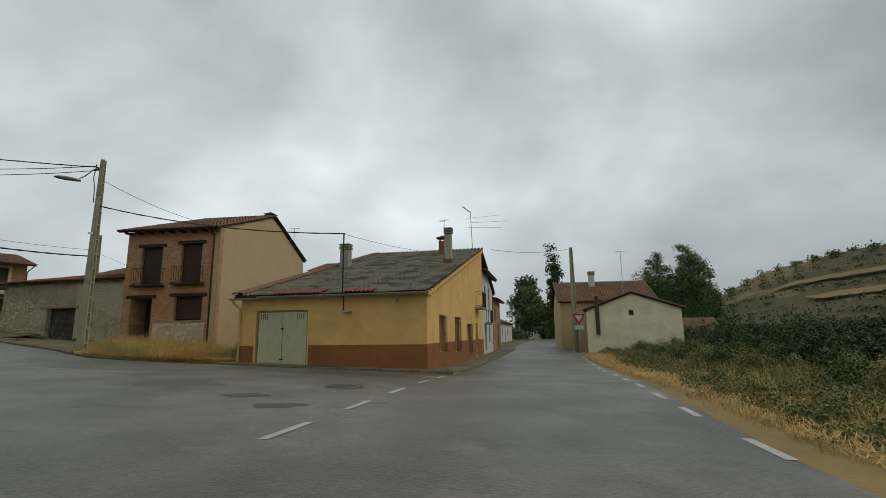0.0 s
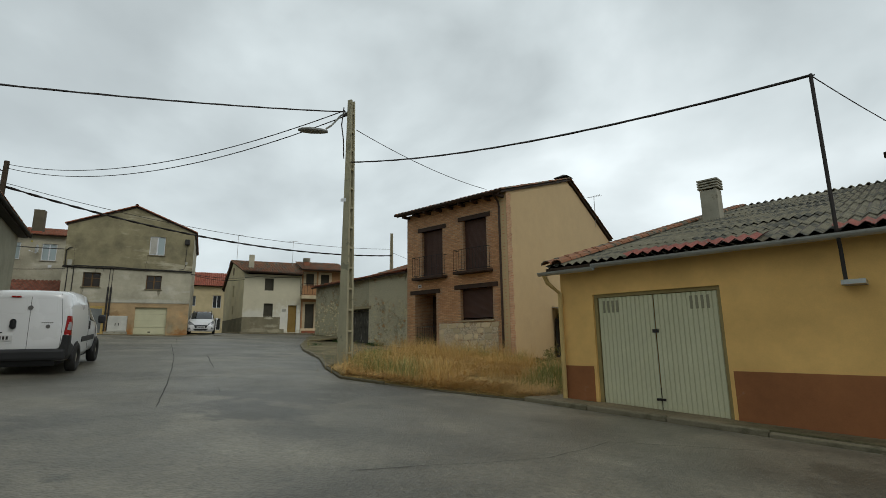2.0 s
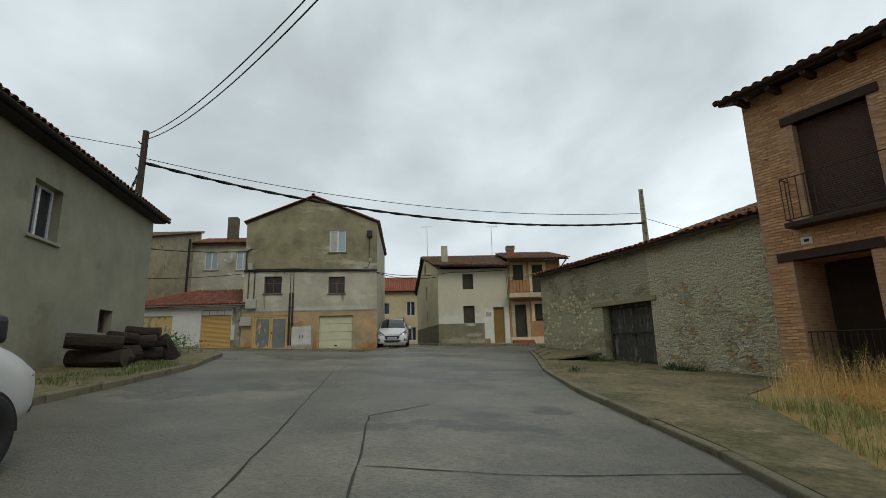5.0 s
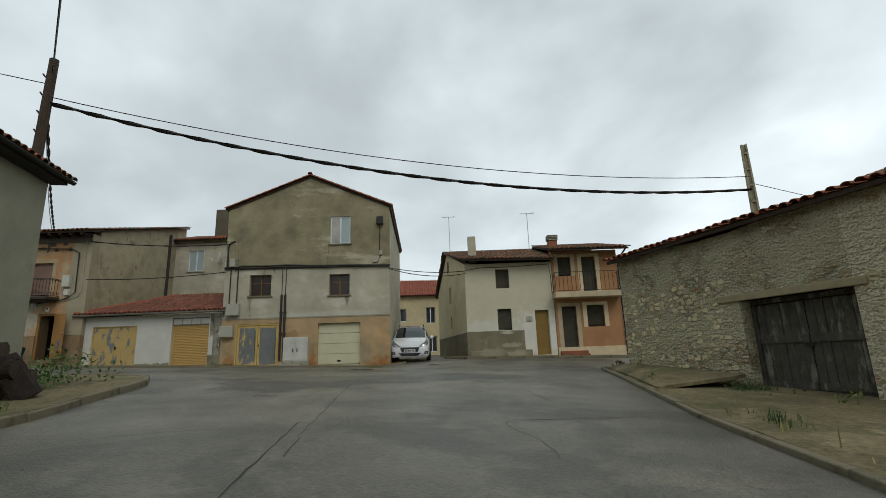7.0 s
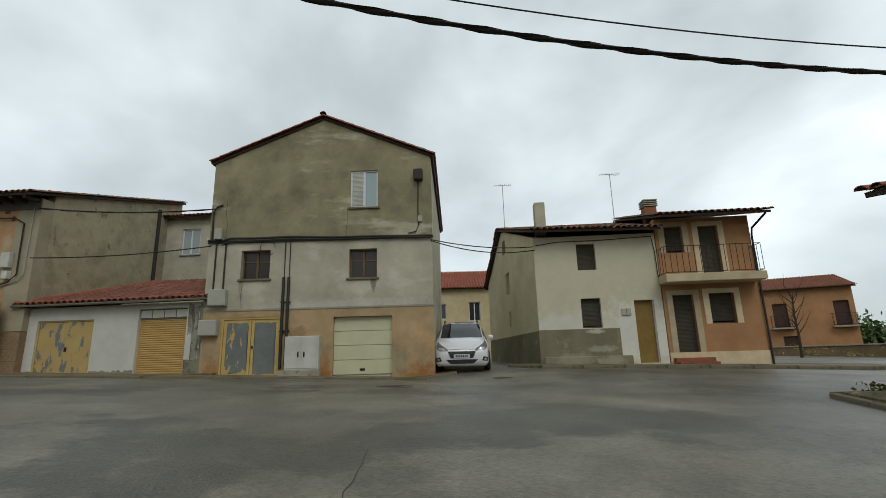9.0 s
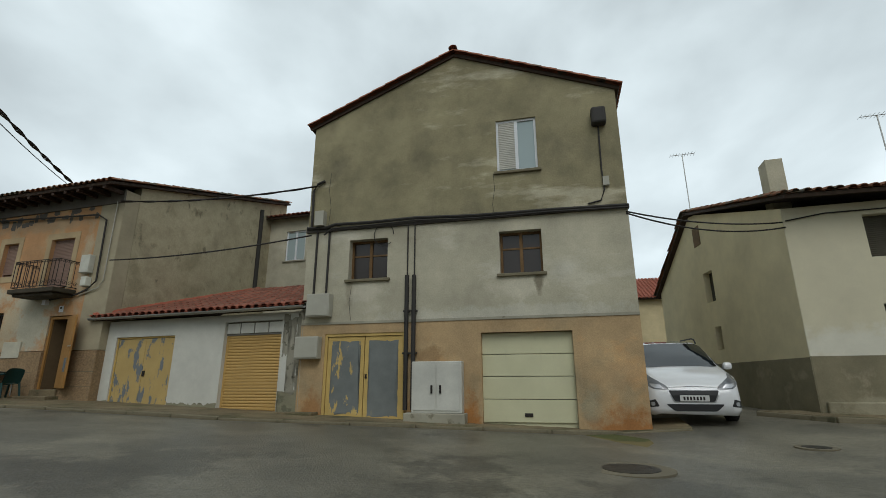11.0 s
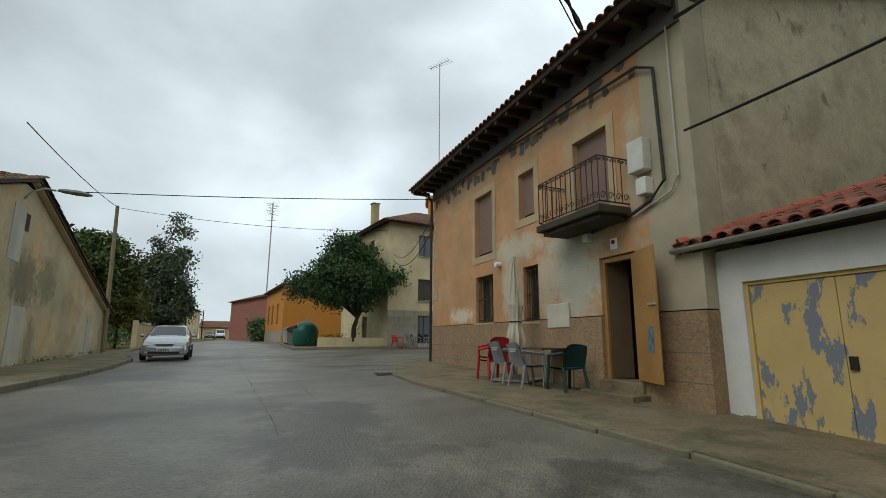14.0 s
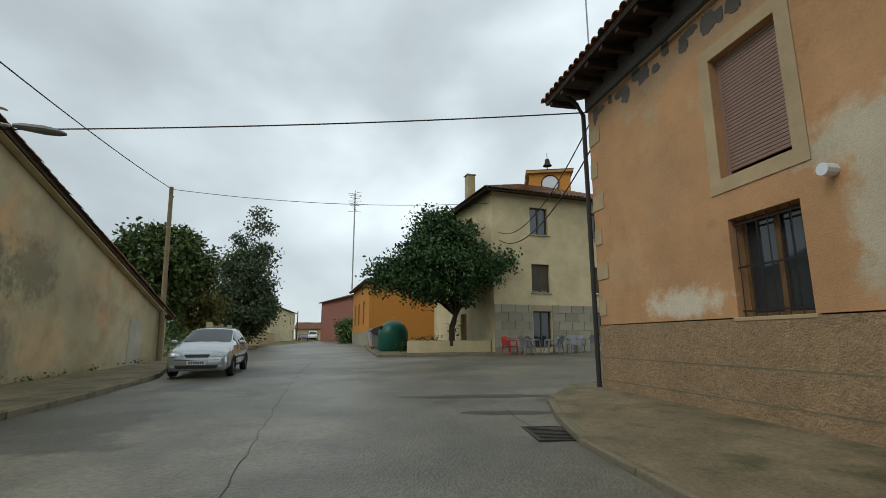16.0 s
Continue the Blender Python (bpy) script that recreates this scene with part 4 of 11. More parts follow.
def lay_stones(parent, x0, x1, z0, z1, y, size, material, seed, limit=300, skip=(), top=None, fill=0.93, name="stone", depth=0.09, wild=12):
    """Rubble laid in rough courses: pieces that share a dozen shapes."""
    rng = random.Random(seed)
    shapes = []
    for k in range(10):
        bm = stone_shape(seed * 31 + k, 1, 1, 1)
        me = bpy.data.meshes.new(name)
        bm.to_mesh(me)
        bm.free()
        me.materials.append(material)
        shapes.append(me)
    made = 0
    z = z0
    while z < z1 and made < limit:
        hh = size * rng.uniform(0.55, 0.95)
        x = x0 + rng.uniform(-0.1, 0.0)
        while x < x1 and made < limit:
            ww = size * rng.uniform(0.8, 1.9)
            cx, cz = x + ww / 2, z + hh / 2 + rng.uniform(-0.03, 0.03)
            if cx + ww * 0.4 < x1 + 0.1 and (top is None or cz + hh * 0.4 < top(cx)) and not any(a - ww * 0.3 < cx < b + ww * 0.3 and c - hh * 0.3 < cz < e + hh * 0.3 for a, b, c, e in skip) and rng.random() < fill:
                ob = new(name, shapes[rng.randrange(10)])
                ob.parent = parent
                ob.matrix_basis = pose(cx, y, cz, 0, rng.uniform(-wild, wild), 0) @ Matrix.Diagonal((ww * 0.96, depth * rng.uniform(0.7, 1.3), hh * 1.05, 1))
                made += 1
            x += ww
        z += hh
    return made


def island_mat(name, c1, c2):
    """Fired clay whose shade changes from brick to brick."""
    m = bpy.data.materials.new(name)
    m.use_nodes = True
    nt = m.node_tree
    n, L = nt.nodes.new, nt.links.new
    b = nt.nodes["Principled BSDF"]
    geo, tc, no, oi = n("ShaderNodeNewGeometry"), n("ShaderNodeTexCoord"), n("ShaderNodeTexNoise"), n("ShaderNodeObjectInfo")
    ad, fr, mx, hv, mr = n("ShaderNodeMath"), n("ShaderNodeMath"), n("ShaderNodeMix"), n("ShaderNodeHueSaturation"), n("ShaderNodeMapRange")
    L(geo.outputs["Random Per Island"], ad.inputs[0])
    L(oi.outputs["Random"], ad.inputs[1])
    fr.operation = "FRACT"
    L(ad.outputs[0], fr.inputs[0])
    mx.data_type = "RGBA"
    L(fr.outputs[0], mx.inputs[0])
    mx.inputs[6].default_value, mx.inputs[7].default_value = (*c1, 1), (*c2, 1)
    no.inputs["Scale"].default_value, no.inputs["Detail"].default_value = 9, 9
    L(tc.outputs["Object"], no.inputs[0])
    mr.inputs[3].default_value, mr.inputs[4].default_value = 0.6, 1.35
    L(no.outputs[0], mr.inputs[0])
    L(mr.outputs[0], hv.inputs["Value"])
    L(mx.outputs[2], hv.inputs["Color"])
    L(hv.outputs[0], b.inputs["Base Color"])
    b.inputs["Roughness"].default_value = 0.88
    MATS[name] = m
    return m


def lay_bricks(h, W, z0, z1, gaps):
    """Facing bricks in running bond, a little proud of the mortar; those beside the porch and window are separate pieces."""
    rng = random.Random(77)
    clay = island_mat("fired_tan_brick", (0.60, 0.35, 0.175), (0.43, 0.22, 0.105))
    bw, bh, j = 0.252, 0.071, 0.016
    shapes = []
    for k in range(6):
        e = [rng.uniform(-0.004, 0.004) for _ in range(8)]
        x, z, y = (bw - j) / 2, (bh - j) / 2, -0.013 - 0.002 * (k % 3)
        me = bpy.data.meshes.new("brick")
        me.from_pydata([(-x + e[0], 0.001, -z), (x + e[1], 0.001, -z), (x, 0.001, z), (-x, 0.001, z), (-x + 0.004, y, -z + 0.004 + e[2] * 0.5), (x - 0.004, y, -z + 0.004 + e[3] * 0.5), (x - 0.004, y, z - 0.004 + e[4] * 0.5), (-x + 0.004, y, z - 0.004 + e[5] * 0.5)], [], [(4, 5, 6, 7), (0, 1, 5, 4), (1, 2, 6, 5), (2, 3, 7, 6), (3, 0, 4, 7)])
        me.materials.append(clay)
        shapes.append(me)
    vs, fs, own = [], [], 0
    for r in range(int((z1 - z0) / bh)):
        zc = z0 + (r + 0.5) * bh
        for c in range(int(W / bw) + 1):
            xc = (c + (0.5 if r % 2 else 0.0) + 0.1) * bw + rng.uniform(-0.004, 0.004)
            if xc < bw / 2 or xc > W - bw / 2 or any(a < xc + bw / 2 - 0.03 and xc - bw / 2 + 0.03 < b and lo < zc + 0.025 and zc - 0.025 < hi for a, b, lo, hi in gaps):
                continue
            me = shapes[rng.randrange(6)]
            if 1.9 < xc and 3.2 < zc < 5.6 and own < 300:
                own += 1
                ob = new("brick", me)
                ob.parent = h
                ob.location = (xc, 0, zc)
            else:
                n = len(vs)
                vs += [(xc + v.co.x, v.co.y, zc + v.co.z) for v in me.vertices]
                fs += [tuple(n + i for i in p.vertices) for p in me.polygons]
    me = bpy.data.meshes.new("brickwork")
    me.from_pydata(vs, [], fs)
    me.materials.append(clay)
    ob = new("brickwork", me)
    ob.parent = h
    tagged(ob, kind="stuff")


def brick_house():
    h = thing("brick_house", "two-storey tan brick house with dark timber lintels", "house", frame_at((-18.76, 31.4), (-12.85, 30.1), 0))
    W, D, AP, TURN = 6.05, 14.0, 7.33, 94.4
    inset = lambda y: W - y * math.tan(radians(TURN - 90))
    holes = [(1.0, 2.38, 5.45, 7.75), (3.62, 4.97, 5.5, 7.88), (0.55, 1.95, 2.0, 4.66), (3.42, 5.22, 3.32, 4.72)]
    part("front_wall", wall_mesh(0, W, 1.6, 8.75, holes), BRICK, h)
    lay_bricks(h, W, 1.95, 8.7, [(a - 0.01, b + 0.01, c, d) for a, b, c, d in holes] + [(0.76, 2.62, 7.7, 7.96), (3.36, 5.22, 7.83, 8.09), (0.23, 2.22, 4.61, 4.87), (3.08, 5.52, 4.67, 4.93), (2.13, 5.47, 1.6, 3.24), (3.3, 5.35, 3.2, 3.34), (0.68, 2.7, 5.32, 5.46), (3.3, 5.29, 5.37, 5.51)])
    plate = part("number_plate", boxes((0.78, 1.0, -0.02, -0.006, 4.98, 5.14)), mat("white_enamel", (0.7, 0.7, 0.66), rough=0.4, bump=0.02), h, "small white plate")
    part("plate_bar", boxes((0.84, 0.94, -0.024, -0.021, 5.03, 5.09)), DARK_BEAM, plate)
    gable = lambda y: 8.8 + (11.2 - 8.8) * (y / AP if y < AP else max(0, (D - y) / (D - AP)))
    part("gable_wall", wall_mesh(0.0, D, 1.6, gable, m=side(W, 0, TURN)), TAN, h)
    part("gable_wall", wall_mesh(0.36, D, 1.6, gable, m=side(0.35, 0, 90)), TAN, h)
    part("back_wall", boxes((0.36, inset(D) - 0.36, D - 0.35, D, 1.6, 8.7)), TAN, h)
    # toothed brick corner on the gable
    q = part("corner_bricks", _turned(boxes(*[(-0.01, 0.42 if k % 2 else 0.28, -0.02, 0.0, 1.6 + 0.3 * k, 1.9 + 0.3 * k) for k in range(24)]), side(W, 0, TURN)), BRICK, h)
    for x0, x1, z in ((0.78, 2.6, 7.75), (3.38, 5.2, 7.88), (0.25, 2.2, 4.66), (3.1, 5.5, 4.72)):
        part("lintel", boxes((x0, x1, -0.05, 0.2, z, z + 0.2), bevel=0.015), DARK_BEAM, h)
    for k in range(2):
        x0, x1, z0, z1 = holes[k]
        w = window(h, x0, x1, z0, z1, 0.2, "shutter", BROWN_SHUTTER, None, 1)
        b = part("balcony", boxes((x0 - 0.3, x1 + 0.3, -0.42, 0.0, z0 - 0.12, z0), bevel=0.02), DARK_BEAM, h, "shallow dark balcony")
        railing(b, x0 - 0.26, x1 + 0.26, -0.38, z0, z0 + 0.98, 12)
    x0, x1, z0, z1 = holes[3]
    window(h, x0, x1, z0, z1, 0.2, "shutter", BROWN_SHUTTER, MORTAR, 1)
    d = part("house_door", boxes((0.55, 1.95, 1.3, 1.36, 2.2, 4.66)), DARK_BEAM, h, "dark wooden door in a deep porch")
    part("porch_side", boxes((0.2, 0.55, 0.361, 1.4, 1.9, 4.7), (1.95, 2.3, 0.361, 1.4, 1.9, 4.7), (0.2, 2.3, 0.361, 1.4, 4.7, 4.8)), BRICK, h)
    gate = bmesh.new()
    for i in range(12):
        tube(gate, [(0.6 + 1.3 * i / 11, 0.1, 2.2), (0.6 + 1.3 * i / 11, 0.1, 3.1)], 0.01, 4)
    for z in (2.3, 3.1):
        tube(gate, [(0.55, 0.1, z), (1.95, 0.1, z)], 0.014, 4)
    part("gate", gate, IRON, h)
    base = part("stone_base", boxes((2.15, 5.45, -0.03, -0.002, 1.6, 3.2)), rubble_mat("field_stone_base", ((0.50, 0.42, 0.29), (0.58, 0.50, 0.36), (0.47, 0.34, 0.21), (0.66, 0.58, 0.43)), (0.58, 0.50, 0.36), 3.2, 0.02), h, "base of pale field stones")
    lay_stones(base, 2.15, 5.45, 1.95, 3.2, -0.03, 0.3, STONE, 5, 120, fill=0.55, depth=0.016)
    roof_plane(h, (-0.25, -0.55, 8.72), (W + 0.12, -0.55, 8.72), (inset(AP) + 0.12, AP, 11.32), (-0.25, AP, 11.32), TILE_OLD, rnd=3)
    roof_plane(h, (inset(D) + 0.12, D + 0.3, 8.9), (-0.25, D + 0.3, 8.9), (-0.25, AP, 11.32), (inset(AP) + 0.12, AP, 11.32), TILE_OLD, rnd=4)
    ridge_tiles(h, (-0.25, AP, 11.36), (inset(AP) + 0.15, AP, 11.36), TILE_OLD)
    for i in range(9):
        part("rafter_end", boxes((0.1 + 0.72 * i, 0.22 + 0.72 * i, -0.5, 0.0, 8.55, 8.68)), DARK_BEAM, h)
    gutter(h, (-0.3, -0.6, 8.74), (W + 0.15, -0.6, 8.74), 0.07, mat("brown_gutter", (0.05, 0.03, 0.022), rough=0.5))
    downpipe(h, [(5.72, -0.55, 8.66), (5.72, -0.1, 8.4), (5.72, -0.06, 8.2), (5.72, -0.06, 2.1)], 0.05, MATS["brown_gutter"])
    c = chimney(h, 5.2, 7.4, 10.9, 11.42, 0.45, 0.45, TAN, False, False)
    part("chimney_hood", _cone_hood(5.2, 7.4, 11.3), IRON, c)
    # lean-to shelter against the gable
    m = side(W, 0, TURN)
    lean = part("lean_to_roof", _turned(boxes((4.2, 12.6, -1.75, -0.02, 0, 0.06)), m @ pose(0, 0, 3.95) @ Matrix.Rotation(radians(8), 4, "X")), mat("grey_roof_sheet", (0.33, 0.31, 0.26), (0.22, 0.2, 0.165), scale=2, rough=0.9, bump=0.4), h, "low lean-to roof of grey sheets and loose tiles")
    rng = random.Random(15)
    for k in range(16):
        y = 4.3 + 8.0 * k / 15 + rng.uniform(-0.15, 0.15)
        bm = bmesh.new()
        tile_arc(bm, Vector((0, 0, 0)), Vector((1, 0, 0)), Vector((0, 1, 0.14)), Vector((0, -0.14, 1)), 0.42, 0.1, 0.085)
        part("loose_tile", _turned(bm, m @ pose(y, -1.6 + rng.uniform(0, 0.7), 3.83, 8, 0, rng.uniform(-25, 25))), TILE_OLD, lean)
    for x in (4.4, 7.2, 10.0, 12.4):
        part("post", _turned(boxes((x, x + 0.11, -1.6, -1.49, 1.5, 3.72)), m), CONCRETE if x > 9 else DARK_BEAM, h)
    part("brace", _turned(tube(bmesh.new(), [(9.9, -1.55, 2.6), (8.2, -1.55, 3.7)], 0.05, 6), m), mat("pale_timber", (0.34, 0.29, 0.19), (0.26, 0.22, 0.14), scale=7, bump=0.4), h)
    # near-black boards added under the roof; their colour stands for the shade there
    for k in range(24):
        x = 4.3 + 0.35 * k
        part("added_dark_board", _turned(boxes((x + 0.01, x + 0.34, -0.16, -0.12, 1.5, 3.6 + rng.uniform(-0.5, 0.2))), m), mat("shade_black_boards", (0.028, 0.024, 0.02), (0.016, 0.014, 0.012), scale=5, rough=0.9, bump=0.4), h)
    antenna(h, (3.0, 10.5, 9.8), 2.2)
    antenna(h, (5.2, 11.5, 9.3), 2.0)
    settle(h, 1.7)


def _cone_hood(x, y, z):
    bm = bmesh.new()
    for sx in (-1, 1):
        for sy in (-1, 1):
            box(bm, x + sx * 0.22 - 0.02, x + sx * 0.22 + 0.02, y + sy * 0.2 - 0.02, y + sy * 0.2 + 0.02, z, z + 0.18)
    q = [bm.verts.new((x + sx * 0.42, y + sy * 0.4, z + 0.18)) for sx, sy in ((-1, -1), (1, -1), (1, 1), (-1, 1))]
    t = bm.verts.new((x, y, z + 0.4))
    for i in range(4):
        bm.faces.new((q[i], q[(i + 1) % 4], t))
    bm.faces.new(q[::-1])
    return bm


RUBBLE = rubble_mat("lime_rubble_wall", ((0.40, 0.36, 0.235), (0.52, 0.47, 0.315), (0.60, 0.545, 0.38), (0.50, 0.35, 0.19), (0.44, 0.39, 0.26)), (0.34, 0.305, 0.20), 4.6, 0.07, (0.52, 0.475, 0.32), 0.46)
# paler lime stonework, its colour also raised for the stronger light at this end
RUBBLE_PALE_LIT = rubble_mat("pale_lit_lime_rubble", ((0.56, 0.50, 0.335), (0.68, 0.61, 0.42), (0.74, 0.68, 0.50), (0.60, 0.36, 0.16), (0.60, 0.53, 0.36)), (0.44, 0.39, 0.26), 4.2, 0.09, (0.68, 0.615, 0.425), 0.43)
RUBBLE_STONE = mat("rubble_stone", (0.68, 0.61, 0.42), (0.52, 0.46, 0.31), scale=4, rough=0.95, bump=1.0, fine=30, vary=0.28, stain=(0.52, 0.27, 0.10), stain_scale=1.3, stain_at=0.64, grain=0.3, weather=0.25)
OLD_WOOD = mat("weathered_barn_wood", (0.09, 0.084, 0.074), (0.045, 0.042, 0.038), scale=5, rough=0.9, bump=0.6, fine=60, stain=(0.22, 0.212, 0.19), stain_scale=7, stain_at=0.53, streak=True, grain=0.3)


def stone_barn():
    p0, p1 = (-28.64, 35.4), (-18.8, 32.03)
    h = thing("stone_barn", "old rubble stone barn with lime mortar and sagging tile roof", "barn", frame_at(p0, p1, 0))
    W, D = 10.35, 6.5
    door = (3.98, 6.35, 1.9, 4.27)
    top = lambda x: 6.0 + 0.05 * math.sin(x * 1.3) - 0.06 * math.sin(x * 0.55)
    f = part("front_wall", wall_mesh(0, 6.35, 1.4, top, [(door[0], 6.35, door[2], door[3])], th=0.55), RUBBLE, h)
    f2 = part("front_wall", wall_mesh(6.35, W, 1.4, top, th=0.55), RUBBLE_PALE_LIT, h, "flaking pale lime rubble, brightened for the light on it")
    part("end_wall", wall_mesh(0.56, D, 1.4, lambda y: 6.0 + 1.2 * y / D, m=side(0.55, 0, 90), th=0.55), RUBBLE, h)
    part("end_wall", wall_mesh(0.56, D, 1.4, lambda y: 6.0 + 1.2 * y / D, m=side(W, 0, 90), th=0.55), RUBBLE, h)
    part("back_wall", boxes((0, W, D, D + 0.4, 1.4, 7.1)), RUBBLE, h)
    lay_stones(f, 0.05, 3.6, 2.6, 5.8, 0.006, 0.14, RUBBLE_STONE, 11, 170, fill=0.4, depth=0.035)
    lay_stones(f2, 6.6, W, 1.9, 5.8, 0.012, 0.13, RUBBLE_STONE, 12, 170, fill=0.26, depth=0.04, wild=30)
    part("lintel", boxes((3.42, 6.6, -0.06, 0.3, 4.27, 4.43), bevel=0.02), mat("pale_timber", (0.34, 0.29, 0.19), (0.26, 0.22, 0.14), scale=7, bump=0.4), h, "pale weathered timber lintel")
    d = part("barn_door", boxes((3.98, 4.08, 0.3, 0.42, 1.9, 4.27), (6.25, 6.35, 0.3, 0.42, 1.9, 4.27), (4.08, 6.25, 0.3, 0.42, 4.17, 4.27)), OLD_WOOD, h, "weathered grey double barn door")
    rng = random.Random(4)
    for leaf, (x0, x1) in enumerate(((4.09, 5.16), (5.18, 6.24))):
        for i in range(6):
            xa, xb = x0 + (x1 - x0) * i / 6 + 0.004, x0 + (x1 - x0) * (i + 1) / 6 - 0.004
            part("plank", boxes((xa, xb, 0.33 + rng.uniform(0, 0.012), 0.37, 1.98 + rng.uniform(0, 0.12), 4.15), bevel=0.004), OLD_WOOD, d)
        part("rail", boxes((x0, x1, 0.30, 0.33, 3.3, 3.46)), OLD_WOOD, d)
        part("rail", boxes((x0, x1, 0.30, 0.33, 2.35, 2.5)), OLD_WOOD, d)
    part("latch", boxes((5.1, 5.24, 0.27, 0.30, 3.2, 3.28)), IRON, d)
    roof_plane(h, (-0.2, -0.28, 6.0), (W + 0.1, -0.28, 6.0), (W + 0.1, D, 7.35), (-0.2, D, 7.35), TILE, jitter=0.03, rnd=8)
    bm = bmesh.new()
    for i in range(40):
        tile_arc(bm, Vector((-0.15, -0.2 + i * 0.17, 6.02 + i * 0.17 * 0.2)), Vector((0, 1, 0)), Vector((1, 0, 0.0)), Vector((0, 0, 1)), 0.4, 0.1, 0.09)
    tagged(part("verge_tiles", bm, TILE_OLD, h), kind="stuff")
    roof_plane(h, (4.5, 1.5, 6.45), (W + 0.5, 1.5, 6.45), (W + 0.3, 5.5, 7.9), (7.0, 5.5, 7.9), TILE_OLD, jitter=0.03, rnd=9)
    settle(h, 1.6)
    # low stone ledge before the wall
    bm = bmesh.new()
    edge = [(-24.95, 33.95), (-24.95, 33.3), (-25.8, 31.75), (-27.8, 33.95), (-30.15, 36.35), (-29.55, 37.9), (-28.6, 35.6)]
    lift = [2.66, 2.64, 0, 0, 0, 0, 2.9]
    tops = [bm.verts.new((x, y, z or ground_z(x, y) + 0.125)) for (x, y), z in zip(edge, lift)]
    feet = [bm.verts.new((x, y, v.co.z - 0.07)) for (x, y), v in zip(edge, tops)]
    for i in (1, 2, 3, 4):
        bm.faces.new((tops[6], tops[i + 1], tops[i]))
    bm.faces.new((tops[6], tops[1], tops[0]))
    for i in range(7):
        j = (i + 1) % 7
        bm.faces.new((tops[i], tops[j], feet[j], feet[i]))
    bmesh.ops.recalc_face_normals(bm, faces=bm.faces[:])
    bm.faces.new(feet[::-1])
    ledge = tagged(part("ledge", bm, MOSSY), "raised mossy concrete ledge over a dark hollow against a barn wall", "ledge", kind="structure")
    # set-back core, coloured near black to stand for shade in the hollow
    bm = bmesh.new()
    core = [(x + (-27.6 - x) * k, y + (35.0 - y) * k) for (x, y), k in zip(edge, (0.3, 0.34, 0.16, 0.03, 0.03, 0.03, 0.1))]
    low = [bm.verts.new((x, y, 1.8)) for x, y in core]
    high = [bm.verts.new((x, y, v - 0.09)) for (x, y), v in zip(core, [z or ground_z(x, y) + 0.125 for (x, y), z in zip(edge, lift)])]
    for i in range(7):
        bm.faces.new((low[i], low[(i + 1) % 7], high[(i + 1) % 7], high[i]))
    bmesh.ops.recalc_face_normals(bm, faces=bm.faces[:])
    part("footing", bm, mat("hollow_shade_dark", (0.045, 0.04, 0.028), (0.025, 0.024, 0.016), scale=3, rough=0.95, bump=0.8), ledge)


GREY_TOP = mat("grey_olive_render", (0.29, 0.265, 0.172), (0.235, 0.213, 0.14), scale=0.7, rough=0.92, bump=0.25, fine=60, stain=(0.19, 0.172, 0.118), stain_scale=0.9, stain_at=0.5, grain=0.2, soft=0.2, weather=0.27, second=((0.41, 0.385, 0.30), 1.1, 0.565, 0.09, 0.3))
GREY_MID = mat("pale_grey_render", (0.47, 0.45, 0.375), (0.405, 0.386, 0.312), scale=0.6, rough=0.92, bump=0.25, fine=60, stain=(0.35, 0.335, 0.275), stain_scale=0.7, stain_at=0.5, grain=0.16, soft=0.25, weather=0.2, second=((0.53, 0.52, 0.47), 0.9, 0.55, 0.16, 0.5),
               blots=((5.2, 6.12, 0.7, 0.3, (0.56, 0.54, 0.47), 0.7), (5.68, 6.2, 0.1, 0.35, (0.17, 0.15, 0.11), 0.8), (2.1, 7.6, 0.8, 0.4, (0.33, 0.31, 0.25), 0.6), (0.95, 6.2, 0.12, 0.4, (0.22, 0.2, 0.15), 0.7), (5.0, 5.5, 3.2, 0.2, (0.52, 0.52, 0.48), 0.6), (1.4, 6.15, 0.6, 0.3, (0.53, 0.51, 0.45), 0.6)))
PEACH = mat("peeling_peach_render", (0.45, 0.325, 0.19), (0.385, 0.285, 0.175), scale=1.1, rough=0.92, bump=0.4, fine=50, stain=(0.33, 0.26, 0.165), stain_scale=0.9, stain_at=0.5, soft=0.14, grain=0.18, weather=0.24, second=((0.47, 0.30, 0.155), 0.8, 0.55, 0.1, 0.8),
            blots=((7.35, 2.85, 0.85, 0.62, (0.33, 0.14, 0.042), 0.85), (6.62, 3.5, 0.25, 0.35, (0.32, 0.30, 0.22), 0.7), (4.0, 2.95, 0.3, 0.75, (0.34, 0.145, 0.04), 0.85), (0.1, 3.1, 0.35, 0.7, (0.30, 0.15, 0.06), 0.7), (2.6, 3.2, 0.3, 0.6, (0.30, 0.17, 0.075), 0.6), (2.95, 4.55, 0.45, 0.22, (0.25, 0.16, 0.085), 0.7), (7.3, 4.1, 0.4, 0.35, (0.35, 0.25, 0.15), 0.6)))
PEEL_DOOR = mat("peeling_yellow_door", (0.55, 0.40, 0.15), (0.47, 0.34, 0.125), scale=2, rough=0.7, bump=0.1)
PEEL_BLUE = mat("worn_blue_grey_paint", (0.185, 0.205, 0.215), (0.14, 0.158, 0.168), scale=3, rough=0.6, bump=0.1, stain=(0.42, 0.32, 0.14), stain_scale=4.0, stain_at=0.64, streak=True)
PEEL_LEFT = mat("flaking_blue_over_yellow", (0.185, 0.205, 0.215), (0.14, 0.158, 0.168), scale=3, rough=0.6, bump=0.1, second=((0.50, 0.37, 0.145), 1.3, 0.52, 0.012, 3.2))
